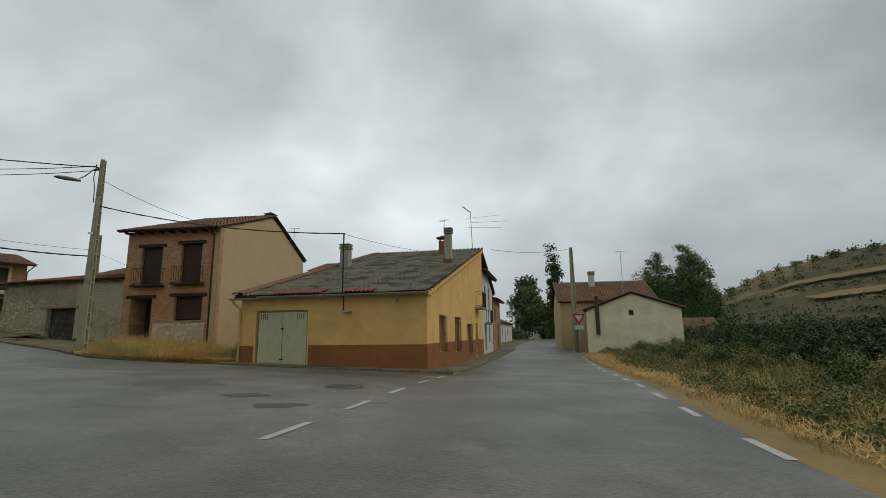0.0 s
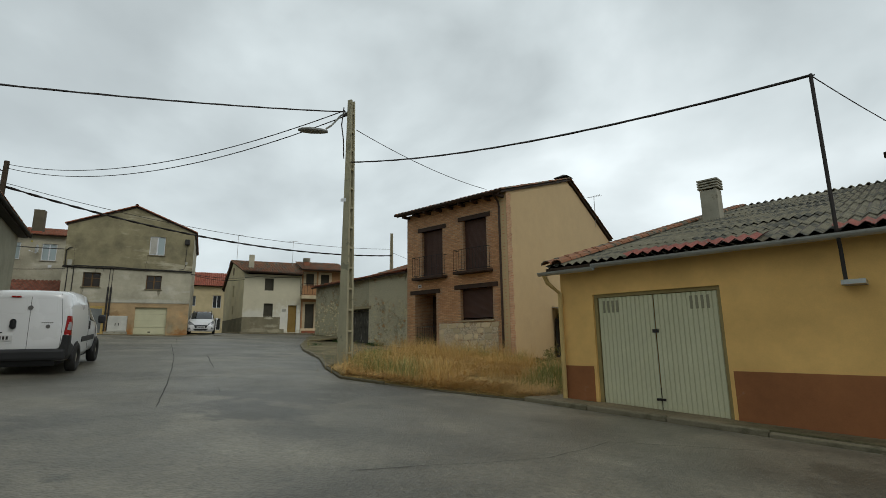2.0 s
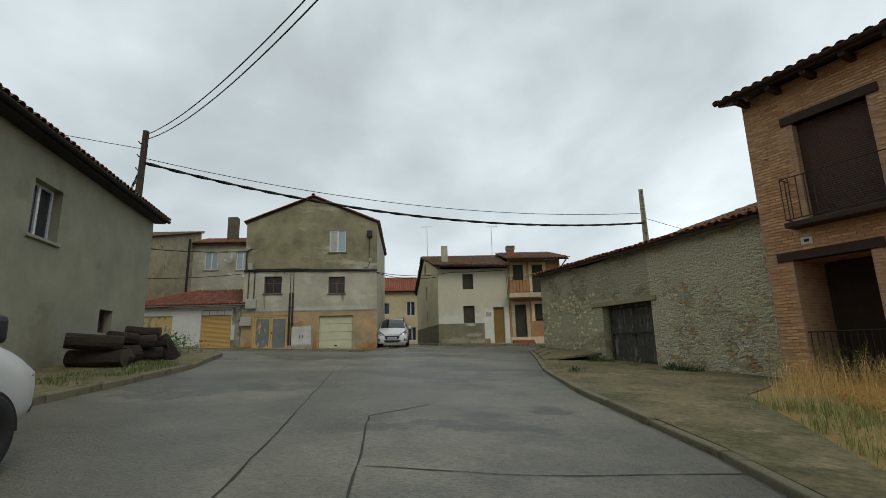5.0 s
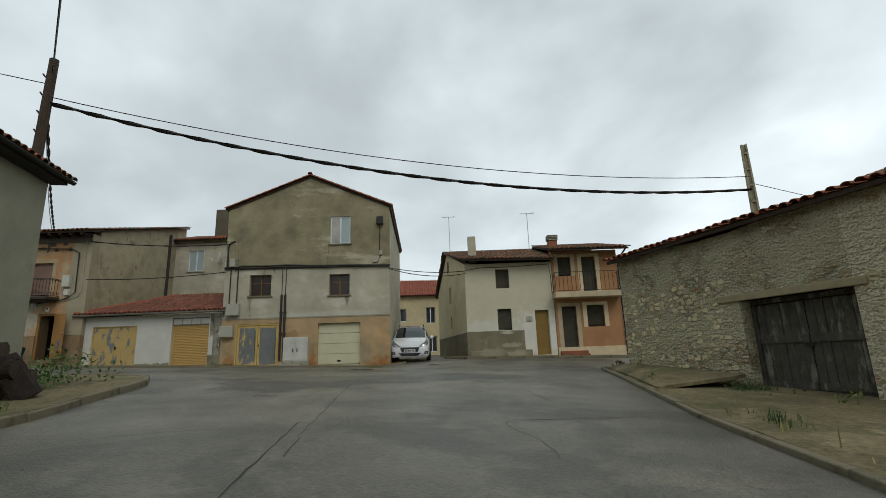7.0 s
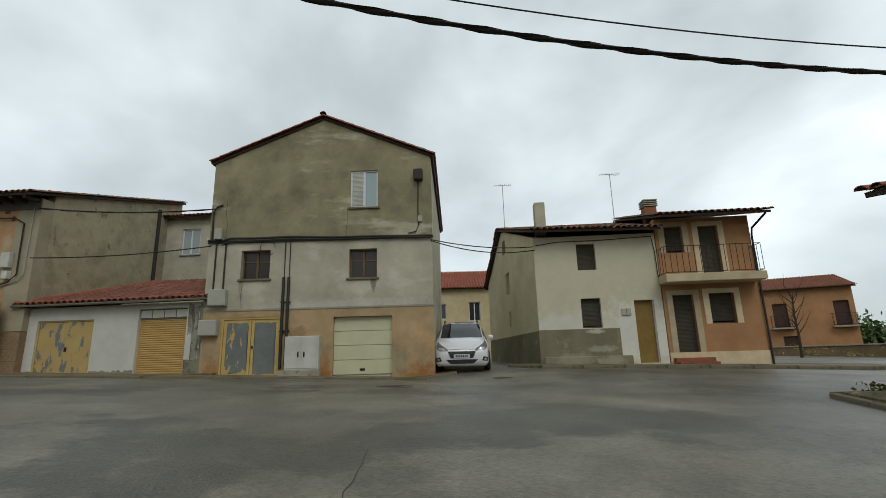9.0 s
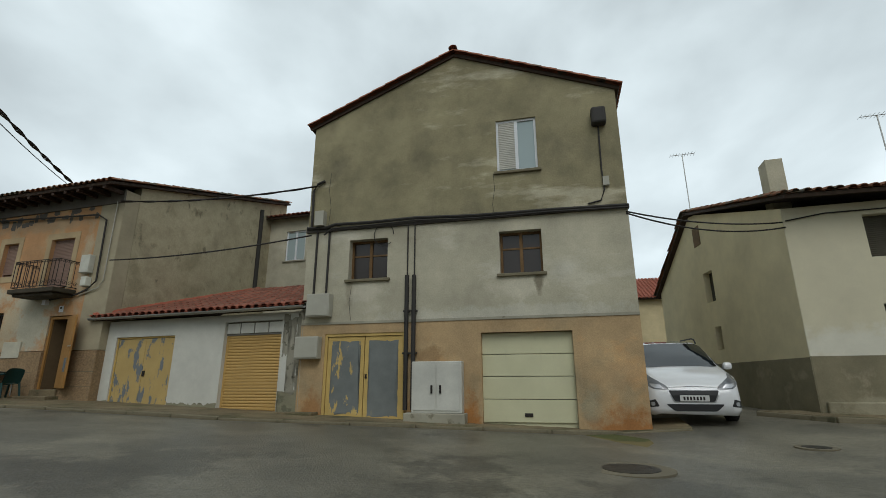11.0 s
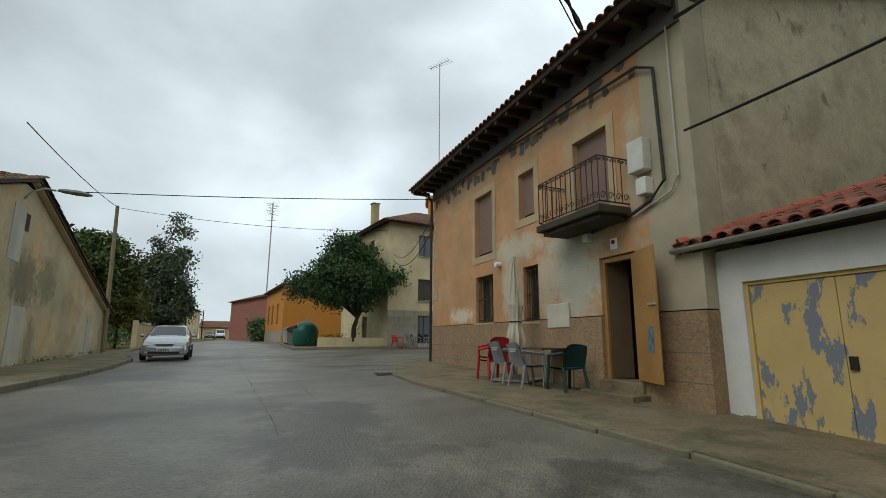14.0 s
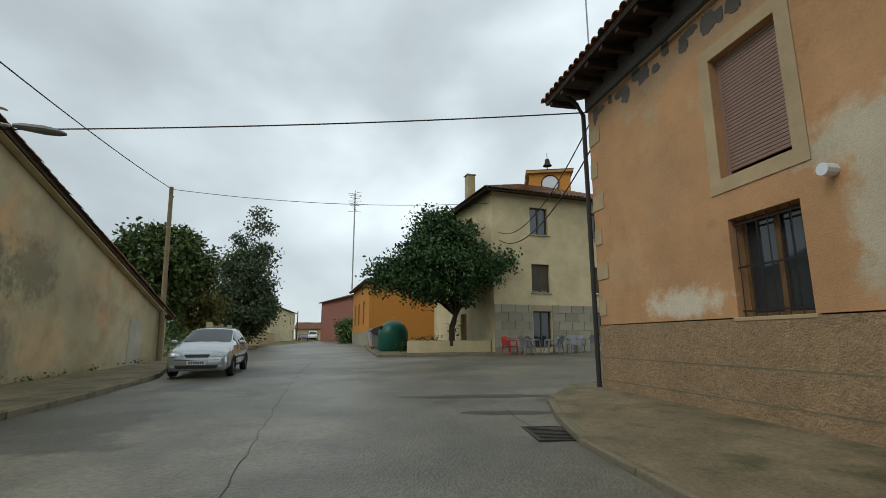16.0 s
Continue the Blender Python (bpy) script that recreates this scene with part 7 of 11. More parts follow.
def mid_house():
    h = thing("mid_house", "pale grey rendered house set back behind a garage", "house", frame_at((-55.53, 26.79), (-51.26, 32.29), 0))
    W = 7.1
    holes = [(0.93, 1.95, 9.31, 10.72), (3.35, 4.36, 9.27, 10.68)]
    part("front_wall", wall_mesh(-0.35, W, 3.0, 11.45, holes), GREY_MID, h)
    part("side_wall", boxes((-0.35, -0.05, 0.36, 8, 3.0, 11.4)), GREY_MID, h)
    part("back_wall", boxes((0, W, 8, 8.3, 3.0, 11.4)), GREY_MID, h)
    for q in holes:
        window(h, *q, 0.06, "glass", WHITE_FRAME, CONCRETE, 2, label="white sliding window", glass=PALE_GLASS)
    roof_plane(h, (-0.6, -0.4, 11.35), (W + 0.2, -0.4, 11.35), (W + 0.2, 4, 12.7), (-0.6, 4, 12.7), TILE, rnd=61)
    roof_plane(h, (W, 8.4, 11.4), (-0.2, 8.4, 11.4), (-0.2, 4, 12.7), (W, 4, 12.7), TILE, rnd=62, tiles=False)
    chimney(h, 2.7, 0.7, 11.6, 13.65, 0.72, 0.6, mat("sooty_chimney", (0.13, 0.115, 0.08), (0.09, 0.08, 0.06), scale=2, bump=0.3), False, False)
    d = bmesh.new()
    for k in range(3):
        r0, r1 = 0.12 * k, 0.12 * (k + 1)
        for a in range(14):
            t0, t1 = 2 * math.pi * a / 14, 2 * math.pi * (a + 1) / 14
            q = [(r0, t0), (r1, t0), (r1, t1), (r0, t1)]
            vs = [d.verts.new((3.1 + 0.6 * r * math.cos(t) + 0.28 * r * r, -0.42 + 0.2 * r * r - 0.8 * r * math.cos(t), 10.15 + r * math.sin(t))) for r, t in (q if k else q[:3])]
            d.faces.new(vs)
    tube(d, [(3.1, -0.42, 10.12), (3.2, 0.0, 9.9)], 0.025, 5)
    tube(d, [(3.12, -0.42, 9.8), (2.75, -0.55, 9.95)], 0.015, 4)
    box(d, 2.69, 2.77, -0.6, -0.52, 9.92, 10.02)
    part("satellite_dish", d, WHITE_FRAME, h, "white satellite dish")
    part("flashing_tiles", boxes((2.3, 3.12, 0.28, 0.42, 11.5, 11.78), bevel=0.04), TILE_RED, h)
    part("wall_vent", boxes((3.9, 4.15, -0.012, 0.0, 8.7, 8.9), bevel=0.004), WHITE_FRAME, h)
    part("sticker", boxes((2.55, 2.7, -0.006, -0.001, 10.75, 10.9)), mat("faded_yellow_tag", (0.55, 0.45, 0.1), bump=0.0), h)
    downpipe(h, [(-0.2, -0.06, 11.3), (-0.2, -0.06, 7.2)], 0.05, ZINC)
    settle(h, 3.3)


def stones_grid(parent, x0, x1, z0, z1, y, w, hgt, material, m=None, name="stone_block"):
    """Squared stones in courses, each a piece."""
    bm = boxes((-0.5, 0.5, -0.02, 0.02, -0.5, 0.5))
    me = bpy.data.meshes.new(name)
    bm.to_mesh(me)
    bm.free()
    me.materials.append(material)
    r = 0
    z = z0
    while z < z1 - 0.05:
        x = x0 - (w / 2 if r % 2 else 0)
        while x < x1 - 0.05:
            a, b = max(x, x0), min(x + w, x1)
            if b - a > 0.08:
                ob = new(name, me)
                ob.parent = parent
                mm = pose((a + b) / 2, y, z + hgt / 2) @ Matrix.Diagonal((b - a - 0.03, 1, hgt - 0.03, 1))
                ob.matrix_basis = m @ mm if m is not None else mm
            x += w
        z += hgt
        r += 1


def cream_house():
    h = thing("cream_house", "three-storey cream house with ashlar ground floor and hipped tile roof", "house", frame_at((-66.3, 4.05), (-74.97, 9.04), 0))
    W, D = 10.0, 9.0
    holes = [(a, a + 1.05, z0, z1) for a in (2.15, 5.8) for z0, z1 in ((9.95, 11.4), (6.95, 8.4), (4.2, 6.0))]
    part("front_wall", wall_mesh(0, W, 3.2, 12.05, holes), CREAM_WALL, h)
    m = side(0, D, -90)
    lh = [(2.0, 3.0, 9.95, 11.3), (5.5, 6.4, 9.95, 11.3), (4.5, 5.4, 3.9, 6.0)]
    part("side_wall", wall_mesh(0, D - 0.36, 3.2, 12.05, lh, m=m), CREAM_WALL, h)
    part("back_wall", boxes((0, W, D, D + 0.3, 3.2, 12.0)), CREAM_WALL, h)
    for q in holes:
        window(h, *q, 0.14, "shutter" if 6 < q[2] < 9 else "glass", mat("grey_brown_frame", (0.10, 0.085, 0.07)), CONCRETE if q[2] > 6 else None, 2)
    for q in lh:
        part("window", _turned(boxes((q[0], q[1], 0.15, 0.2, q[2], q[3])), m), WOODWIN, h)
    base = part("stone_base", boxes((0, 2.1, -0.02, -0.002, 3.2, 6.3), (3.25, 5.75, -0.02, -0.002, 3.2, 6.3), (6.9, W, -0.02, -0.002, 3.2, 6.3), (2.1, 3.25, -0.02, -0.002, 6.0, 6.3), (5.75, 6.9, -0.02, -0.002, 6.0, 6.3)), MORTAR, h, "ashlar ground floor")
    for x0, x1 in ((0, 2.1), (3.25, 5.75), (6.9, W)):
        stones_grid(base, x0, x1, 3.8, 6.3, -0.03, 0.75, 0.42, ASHLAR)
    e = 0.6
    ap0, ap1 = (4.2, 4.5, 14.2), (5.8, 4.5, 14.2)
    a, b, c, d = (-e, -e, 12.0), (W + e, -e, 12.0), (W + e, D + e, 12.0), (-e, D + e, 12.0)
    roof_plane(h, a, b, ap1, ap0, TILE_OLD, rnd=71)
    roof_plane(h, d, a, ap0, (4.2, 4.51, 14.2), TILE_OLD, rnd=72)
    roof_plane(h, b, c, ap1, ap1, TILE_OLD, rnd=73, tiles=False)
    roof_plane(h, c, d, ap0, ap1, TILE_OLD, rnd=74, tiles=False)
    chimney(h, 0.9, 5.0, 12.4, 14.6, 0.5, 0.5, mat("yellow_flue", (0.4, 0.33, 0.2)), False, True)
    settle(h, 3.7)
    t = thing("clock_tower", "small orange clock tower with tiled cap and bell", "tower", frame_at((-81.3, -2.4), (-83.4, 0.8), 0))
    part("tower_wall", boxes((0, 3.4, 0, 3.4, 3.8, 18.5)), BRIGHT_ORANGE, t)
    part("cornice", boxes((-0.25, 3.65, -0.25, 3.65, 18.5, 18.75)), mat("tower_cornice", (0.5, 0.3, 0.12)), t)
    bm = bmesh.new()
    q = [bm.verts.new(p) for p in ((-0.3, -0.3, 18.75), (3.7, -0.3, 18.75), (3.7, 3.7, 18.75), (-0.3, 3.7, 18.75))]
    top = bm.verts.new((1.7, 1.7, 19.3))
    for i in range(4):
        bm.faces.new((q[i], q[(i + 1) % 4], top))
    part("tower_roof", bm, TILE, t)
    part("clock_face", _turned(tube(bmesh.new(), [(0, 0, 0), (0, -0.06, 0)], 0.75, 20), pose(1.7, 0, 17.55)), WHITE_FRAME, t, "round white clock face")
    part("clock_rim", _turned(tube(bmesh.new(), [(0.72 * math.cos(k * 0.3), -0.07, 0.72 * math.sin(k * 0.3)) for k in range(22)], 0.05, 4, caps=False), pose(1.7, 0, 17.55)), IRON, t)
    bm = bmesh.new()
    for r0, z0, r1, z1 in ((0.02, 20.45, 0.2, 20.35), (0.2, 20.35, 0.25, 20.0), (0.25, 20.0, 0.4, 19.75)):
        tube(bm, [(1.7, 1.7, z0), (1.7, 1.7, z1)], r0, 10, r1, caps=False)
    tube(bm, [(1.7, 1.7, 19.2), (1.7, 1.7, 21.0)], 0.03, 5)
    part("bell", bm, IRON, t)
    settle(t, 3.8)


def long_barn():
    h = thing("long_barn", "long low barn with mottled peeling plaster gable", "barn", frame_at((-44.6, 8.6), (-56.0, -8.3), 0))
    W = 20.4
    top = lambda x: 9.2 - (5.4 - x) * 0.31 if x < 5.4 else 9.2 - (x - 5.4) * (9.2 - 5.75) / 14.3
    part("front_wall", wall_mesh(0, W, 3.0, lambda x: max(5.6, top(x)), th=0.4), BARN_WALL, h)
    part("end_wall", boxes((W - 0.4, W, 0.41, 12, 3.0, 5.6)), BARN_WALL, h)
    part("end_wall", boxes((0, 0.4, 0.41, 12, 3.0, 7.5)), BARN_WALL, h)
    part("back_wall", boxes((0.4, W - 0.4, 11.7, 12, 3.0, 5.6)), BARN_WALL, h)
    roof_plane(h, (W + 0.3, -0.25, 5.68), (W + 0.3, 12, 5.68), (5.3, 12, 9.36), (5.3, -0.25, 9.36), TILE_OLD, rnd=81, pitch=0.4)
    roof_plane(h, (-0.3, 12, 7.6), (-0.3, -0.25, 7.6), (5.3, -0.25, 9.36), (5.3, 12, 9.36), TILE_OLD, rnd=82, pitch=0.4)
    bm = bmesh.new()
    for k in range(15):
        tile_arc(bm, Vector((-0.3 + 0.4 * k, -0.24, 7.62 + 0.126 * k)), Vector((0, 1, 0)), Vector((0.954, 0, 0.3)), Vector((-0.3, 0, 0.954)), 0.46, 0.11, 0.095)
    tagged(part("verge_tiles", bm, TILE_OLD, h), kind="stuff")
    part("verge_trim", _turned(boxes((0, 14.7, -0.2, 0.0, -0.2, -0.1)), pose(5.4, 0, 9.42, 0, math.degrees(math.atan2(3.45, 14.3)), 0)), CREAM_WALL, h)
    pale = mat("pale_plaster", (0.43, 0.415, 0.37), (0.34, 0.325, 0.28), scale=1.2, bump=0.2)
    for x0, x1, z0, z1 in ((4.4, 5.4, 6.7, 8.35), (5.4, 6.7, 3.2, 5.4), (15.5, 16.9, 3.2, 5.4)):
        part("blocked_opening", boxes((x0, x1, -0.015, -0.002, z0, z1)), pale, h, "blocked opening in pale plaster")
    part("vent_hole", boxes((5.45, 5.8, -0.006, -0.002, 7.7, 8.25)), mat("hole_dark", (0.03, 0.03, 0.028)), h)
    l = part("street_lamp_arm", tube(bmesh.new(), [(5.0, -0.02, 8.6), (5.05, -0.15, 8.85), (5.2, -0.4, 9.03), (5.3, -0.65, 9.03)], 0.035, 6), ZINC, h, "curved lamp arm on the wall")
    part("lamp_head", _turned(_lamp_head(), pose(5.42, -1.1, 9.04, 0, 0, -75)), mat("lamp_grey", (0.2, 0.21, 0.21), rough=0.5), l)
    settle(h, 3.5)


def _lamp_head():
    bm = bmesh.new()
    secs = ((-0.42, 0.06, 0.05), (-0.25, 0.12, 0.09), (0.1, 0.17, 0.11), (0.35, 0.14, 0.08), (0.48, 0.05, 0.03))
    rings = []
    for x, w, hh in secs:
        rings.append([bm.verts.new((x, w * math.cos(a * math.pi / 4), hh * math.sin(a * math.pi / 4) * (1 if a < 4 else 0.6))) for a in range(8)])
    for q, s in zip(rings, rings[1:]):
        for k in range(8):
            bm.faces.new((q[k], q[(k + 1) % 8], s[(k + 1) % 8], s[k]))
    bm.faces.new(rings[0][::-1])
    bm.faces.new(rings[-1])
    return bm


def plain_house(label, p0, p1, base, eave, ridge, depth, wall, roof, holes=(), across=False, kind="shutter", fm=None, rnd=1, name="house", plinth=None, extra=None):
    """A simple gabled house; across: the gable faces the front."""
    h = thing(name, label, "house", frame_at(p0, p1, 0))
    W = math.hypot(p1[0] - p0[0], p1[1] - p0[1])
    if across:
        part("front_wall", wall_mesh(0, W, base - 0.6, lambda x: eave + (ridge - eave) * (1 - abs(2 * x / W - 1)), holes), wall, h)
        part("side_wall", boxes((0, 0.3, 0.36, depth, base - 0.6, eave)), wall, h)
        part("side_wall", boxes((W - 0.3, W, 0.36, depth, base - 0.6, eave)), wall, h)
        roof_plane(h, (-0.2, depth, eave - 0.05), (-0.2, -0.15, eave - 0.05), (W / 2, -0.15, ridge + 0.05), (W / 2, depth, ridge + 0.05), roof, rnd=rnd)
        roof_plane(h, (W + 0.2, -0.15, eave - 0.05), (W + 0.2, depth, eave - 0.05), (W / 2, depth, ridge + 0.05), (W / 2, -0.15, ridge + 0.05), roof, rnd=rnd + 1)
    else:
        g = lambda y: eave + (ridge - eave) * (1 - abs(2 * y / depth - 1))
        part("front_wall", wall_mesh(0, W, base - 0.6, eave, holes), wall, h)
        part("gable_wall", wall_mesh(0.36, depth, base - 0.6, g, m=side(W, 0, 90)), wall, h)
        part("gable_wall", wall_mesh(0.36, depth, base - 0.6, g, m=side(0.35, 0, 90)), wall, h)
        roof_plane(h, (-0.2, -0.4, eave - 0.02), (W + 0.2, -0.4, eave - 0.02), (W + 0.2, depth / 2, ridge + 0.05), (-0.2, depth / 2, ridge + 0.05), roof, rnd=rnd)
        roof_plane(h, (W + 0.2, depth + 0.3, eave - 0.02), (-0.2, depth + 0.3, eave - 0.02), (-0.2, depth / 2, ridge + 0.05), (W + 0.2, depth / 2, ridge + 0.05), roof, rnd=rnd + 1)
    part("back_wall", boxes((0.36, W - 0.36, depth - 0.3, depth, base - 0.6, eave)), wall, h)
    for q in holes:
        window(h, *q, 0.15, kind, fm or BROWN_SHUTTER, None, 1 if kind == "shutter" else 2)
    if plinth:
        part("plinth", boxes((0, W, -0.015, -0.002, base - 0.6, base + 1.3)), plinth, h)
    if extra:
        extra(h)
    settle(h, base)
    return h


def far_houses():
    # street to the north, beyond the yellow house
    def white_balcony(a):
        b = part("balcony", boxes((1.0, 2.3, -0.5, 0, 3.0, 3.1)), CONCRETE, a)
        railing(b, 1.05, 2.25, -0.45, 3.1, 4.0, 10)

    plain_house("white rendered two-storey village house beside a yellow house", (3.5, 34.3), (5.3, 40.4), 1.0, 6.7, 7.8, 7, WHITEWASH, TILE_OLD, [(1.2, 2.0, 4.2, 5.8), (3.6, 4.4, 4.2, 5.8), (1.2, 2.0, 1.2, 3.1), (3.6, 4.4, 1.7, 2.9)], rnd=101, extra=white_balcony)
    plain_house("reddish narrow village house", (5.4, 40.7), (7.0, 46), 1.0, 5.2, 6.2, 7, ORANGE_RENDER, TILE_OLD, [(1.0, 1.8, 3.4, 4.5), (3.2, 4.0, 1.2, 3.2)], rnd=103)
    plain_house("long low ochre house down the street", (7.0, 58), (13, 78), 1.0, 4.2, 5.8, 8, TAN, TILE_OLD, [(2, 3, 2.0, 3.4), (6, 7, 1.2, 3.3), (10, 11, 2, 3.4), (15, 16, 2, 3.4)], rnd=105)
    plain_house("white low house down the street", (13.7, 80), (19.5, 98), 1.0, 4.2, 5.8, 8, WHITEWASH, TILE_OLD, [(2, 3, 2, 3.2), (6, 7, 1.2, 3.2), (10, 11, 2, 3.2)], rnd=107)
    # right of that street
    def stove(r):
        part("stove_pipe", tube(bmesh.new(), [(0.75, -0.12, 2.2), (0.75, -0.12, 4.9)], 0.14, 10), mat("rusty_flue", (0.09, 0.06, 0.045)), r, "rusty stove pipe")
        antenna(r, (2.6, 3, 4.9), 3.6)

    plain_house("small white gabled outbuilding with one tiny window", (11.1, 34.9), (16.7, 32.3), 1.0, 3.95, 5.05, 11, mat("warm_white_wall", (0.84, 0.79, 0.60), (0.76, 0.71, 0.54), scale=0.7, rough=0.9, bump=0.15), TILE_OLD, [(2.85, 3.15, 3.5, 3.85)], across=True, rnd=109, extra=stove)
    plain_house("brick-fronted house with red tile roof", (11.6, 42.2), (19.2, 40.4), 1.0, 5.0, 7.0, 8, TAN, TILE_OLD, [], rnd=111, extra=lambda s: chimney(s, 3.2, 3.0, 5.8, 7.6, 0.5, 0.5, WHITEWASH))
    plain_house("red-roofed house behind bushes", (22.5, 50), (29, 47), 1.0, 2.3, 3.7, 7, TAN, TILE_OLD, [], rnd=113)
    # behind the lot
    plain_house("brick house with a dark eave behind a lot", (-10.2, 44.4), (-3.6, 42.9), 1.7, 8.0, 9.2, 8, BRICK, TILE_OLD, [(0.9, 2.2, 4.3, 6.4), (4.4, 5.4, 4.6, 6.0)], rnd=131)
    # behind the alley beside the grey house
    plain_house("pale house with red sheet roof at the end of an alley", (-59.5, 44.2), (-52.6, 54.7), 3.0, 9.0, 11.0, 8, CREAM_WALL, TILE_RED, [(1.6, 2.8, 6.6, 7.8), (4.6, 5.5, 6.4, 7.9), (4.7, 5.6, 3.8, 5.2)], rnd=115, kind="glass", fm=WHITE_FRAME)
    # across the side road by the balcony house
    def three_balconies(q):
        for x in (0.9, 3.3, 7.3):
            b = part("balcony", boxes((x, x + 1.6, -0.5, -0.002, 5.15, 5.27)), CONCRETE, q)
            railing(b, x + 0.04, x + 1.56, -0.46, 5.27, 6.2, 9)

    plain_house("tan two-storey house with balconies beyond a garden wall", (-47.2, 67.3), (-39.6, 72.0), 2.8, 8.3, 9.7, 9, ORANGE_RENDER, TILE, [(1.2, 2.2, 5.3, 7.2), (3.6, 4.6, 5.3, 7.2), (7.6, 8.6, 5.3, 7.2), (1.2, 2.2, 3.2, 4.6), (4.0, 5.0, 3.0, 4.6)], rnd=117, extra=three_balconies)
    # down the street at the end of the way
    plain_house("bright orange single-storey building with ashlar base", (-78.9, -22.6), (-72.9, -13.0), 3.9, 9.4, 10.9, 9, BRIGHT_ORANGE, TILE_OLD, [(1.5, 2.4, 5.9, 7.9), (4.4, 5.3, 5.9, 7.9), (7.6, 8.5, 5.9, 7.9)], rnd=119, plinth=ASHLAR)
    plain_house("red brick building with dark roof edge", (-95.1, -51.4), (-88.2, -31.6), 4.2, 10.6, 12.0, 9, RED_BRICK, TILE_OLD, [], rnd=121)
    plain_house("pale yellow two-storey house down the street", (-88.8, -56.5), (-107.2, -78.7), 4.2, 10.2, 11.6, 8, CREAM_WALL, TILE_OLD, [(22, 23, 7.6, 9.0), (26, 27, 7.6, 9.0), (22, 23, 5.0, 6.4), (25.8, 26.8, 4.4, 6.5)], rnd=123)
    g = thing("garden_wall", "low tan rendered garden wall along the street", "wall", frame_at((-60.7, -14.1), (-88.2, -54.0), 0))
    wl = math.hypot(27.5, 39.9)
    part("wall_body", boxes((0, wl, 0, 0.22, 3.4, 5.45)), TAN, g)
    for k in range(14):
        x = wl * k / 13.0
        part("pillar", boxes((x - 0.18, x + 0.18, -0.05, 0.27, 3.4, 5.7), bevel=0.02), CREAM_WALL, g)
    part("coping", boxes((0.0, wl, -0.04, 0.26, 5.452, 5.52), bevel=0.01), CONCRETE, g)
    plain_house("low dark-roofed house closing the street", (-112, -86), (-124, -76), 4.4, 7.0, 8.6, 8, TAN, TILE_OLD, [], rnd=125)
    mast = thing("radio_mast", "tall thin radio mast with aerials", "mast", pose(-77, -20.5, 0))
    part("pole", tube(bmesh.new(), [(0, 0, 9.5), (0, 0, 19.5)], 0.07, 6), ZINC, mast)
    bm = bmesh.new()
    rng = random.Random(2)
    for k in range(16):
        z = 17.6 + 0.13 * k
        a = rng.uniform(0, 6.28)
        r = rng.uniform(0.3, 0.75)
        tube(bm, [(-r * math.cos(a), -r * math.sin(a), z), (r * math.cos(a), r * math.sin(a), z + rng.uniform(-0.2, 0.2))], 0.02, 4)
    part("mast_aerials", bm, ZINC, mast)
    settle(mast, 9.5)


left_house()
white_house()
mid_house()
cream_house()
long_barn()
far_houses()


# ---- vehicles ----
RUBBER = mat("tyre_rubber", (0.022, 0.022, 0.023), (0.03, 0.03, 0.03), rough=0.85, bump=0.2)
BLACK_PLASTIC = mat("black_plastic", (0.02, 0.021, 0.022), (0.03, 0.03, 0.03), rough=0.55, bump=0.03)
ALLOY = mat("wheel_alloy", (0.42, 0.43, 0.44), rough=0.35, metal=0.8, bump=0.02)
CAR_GLASS = glass_mat("car_glass", (0.012, 0.016, 0.018), 0.03)
RED_LENS = mat("red_lamp_lens", (0.32, 0.012, 0.012), (0.25, 0.01, 0.01), rough=0.15, bump=0.0, spec=0.6)
CLEAR_LENS = mat("clear_lamp_lens", (0.38, 0.40, 0.41), (0.28, 0.3, 0.31), rough=0.08, bump=0.0, spec=0.7)
PLATE = mat("number_plate_white", (0.62, 0.62, 0.60), rough=0.4, bump=0.0)


def wheel(parent, x, y, r, w=0.19, rim=None, disc=0.0):
    """A tyre with its rim; the outer face looks along the sign of y."""
    s = 1 if y > 0 else -1
    bm = bmesh.new()
    k0 = disc or 0.62
    prof = [(r * k0, 0.0), (r * (k0 + 0.04), w * 0.5), (r * 0.9, w * 0.52), (r, w * 0.4), (r, -w * 0.4), (r * 0.9, -w * 0.5), (r * 0.6, -w * 0.5)]
    n = 24
    rings = [[bm.verts.new((x + rr * math.cos(2 * math.pi * k / n), y + s * o, r + rr * math.sin(2 * math.pi * k / n))) for k in range(n)] for rr, o in prof]
    for a, b in zip(rings, rings[1:]):
        for k in range(n):
            bm.faces.new((a[k], a[(k + 1) % n], b[(k + 1) % n], b[k]))
    bmesh.ops.recalc_face_normals(bm, faces=bm.faces[:])
    ob = part("wheel", bm, RUBBER, parent, smooth=True)
    bm = bmesh.new()
    tube(bm, [(x, y - s * 0.02, r), (x, y + s * w * 0.28, r)], r * (k0 + 0.02), 24)
    for k in range(0 if disc else 6):
        a = k * math.pi / 3
        box(bm, -0.03, 0.03, -0.01, 0.012, 0.06, r * 0.6, m=pose(x, y + s * w * 0.3, r) @ Matrix.Rotation(a, 4, "Y"))
    tube(bm, [(x, y + s * w * 0.26, r), (x, y + s * w * 0.38, r)], 0.07, 12)
    part("rim", bm, rim or ALLOY, ob)
    return ob


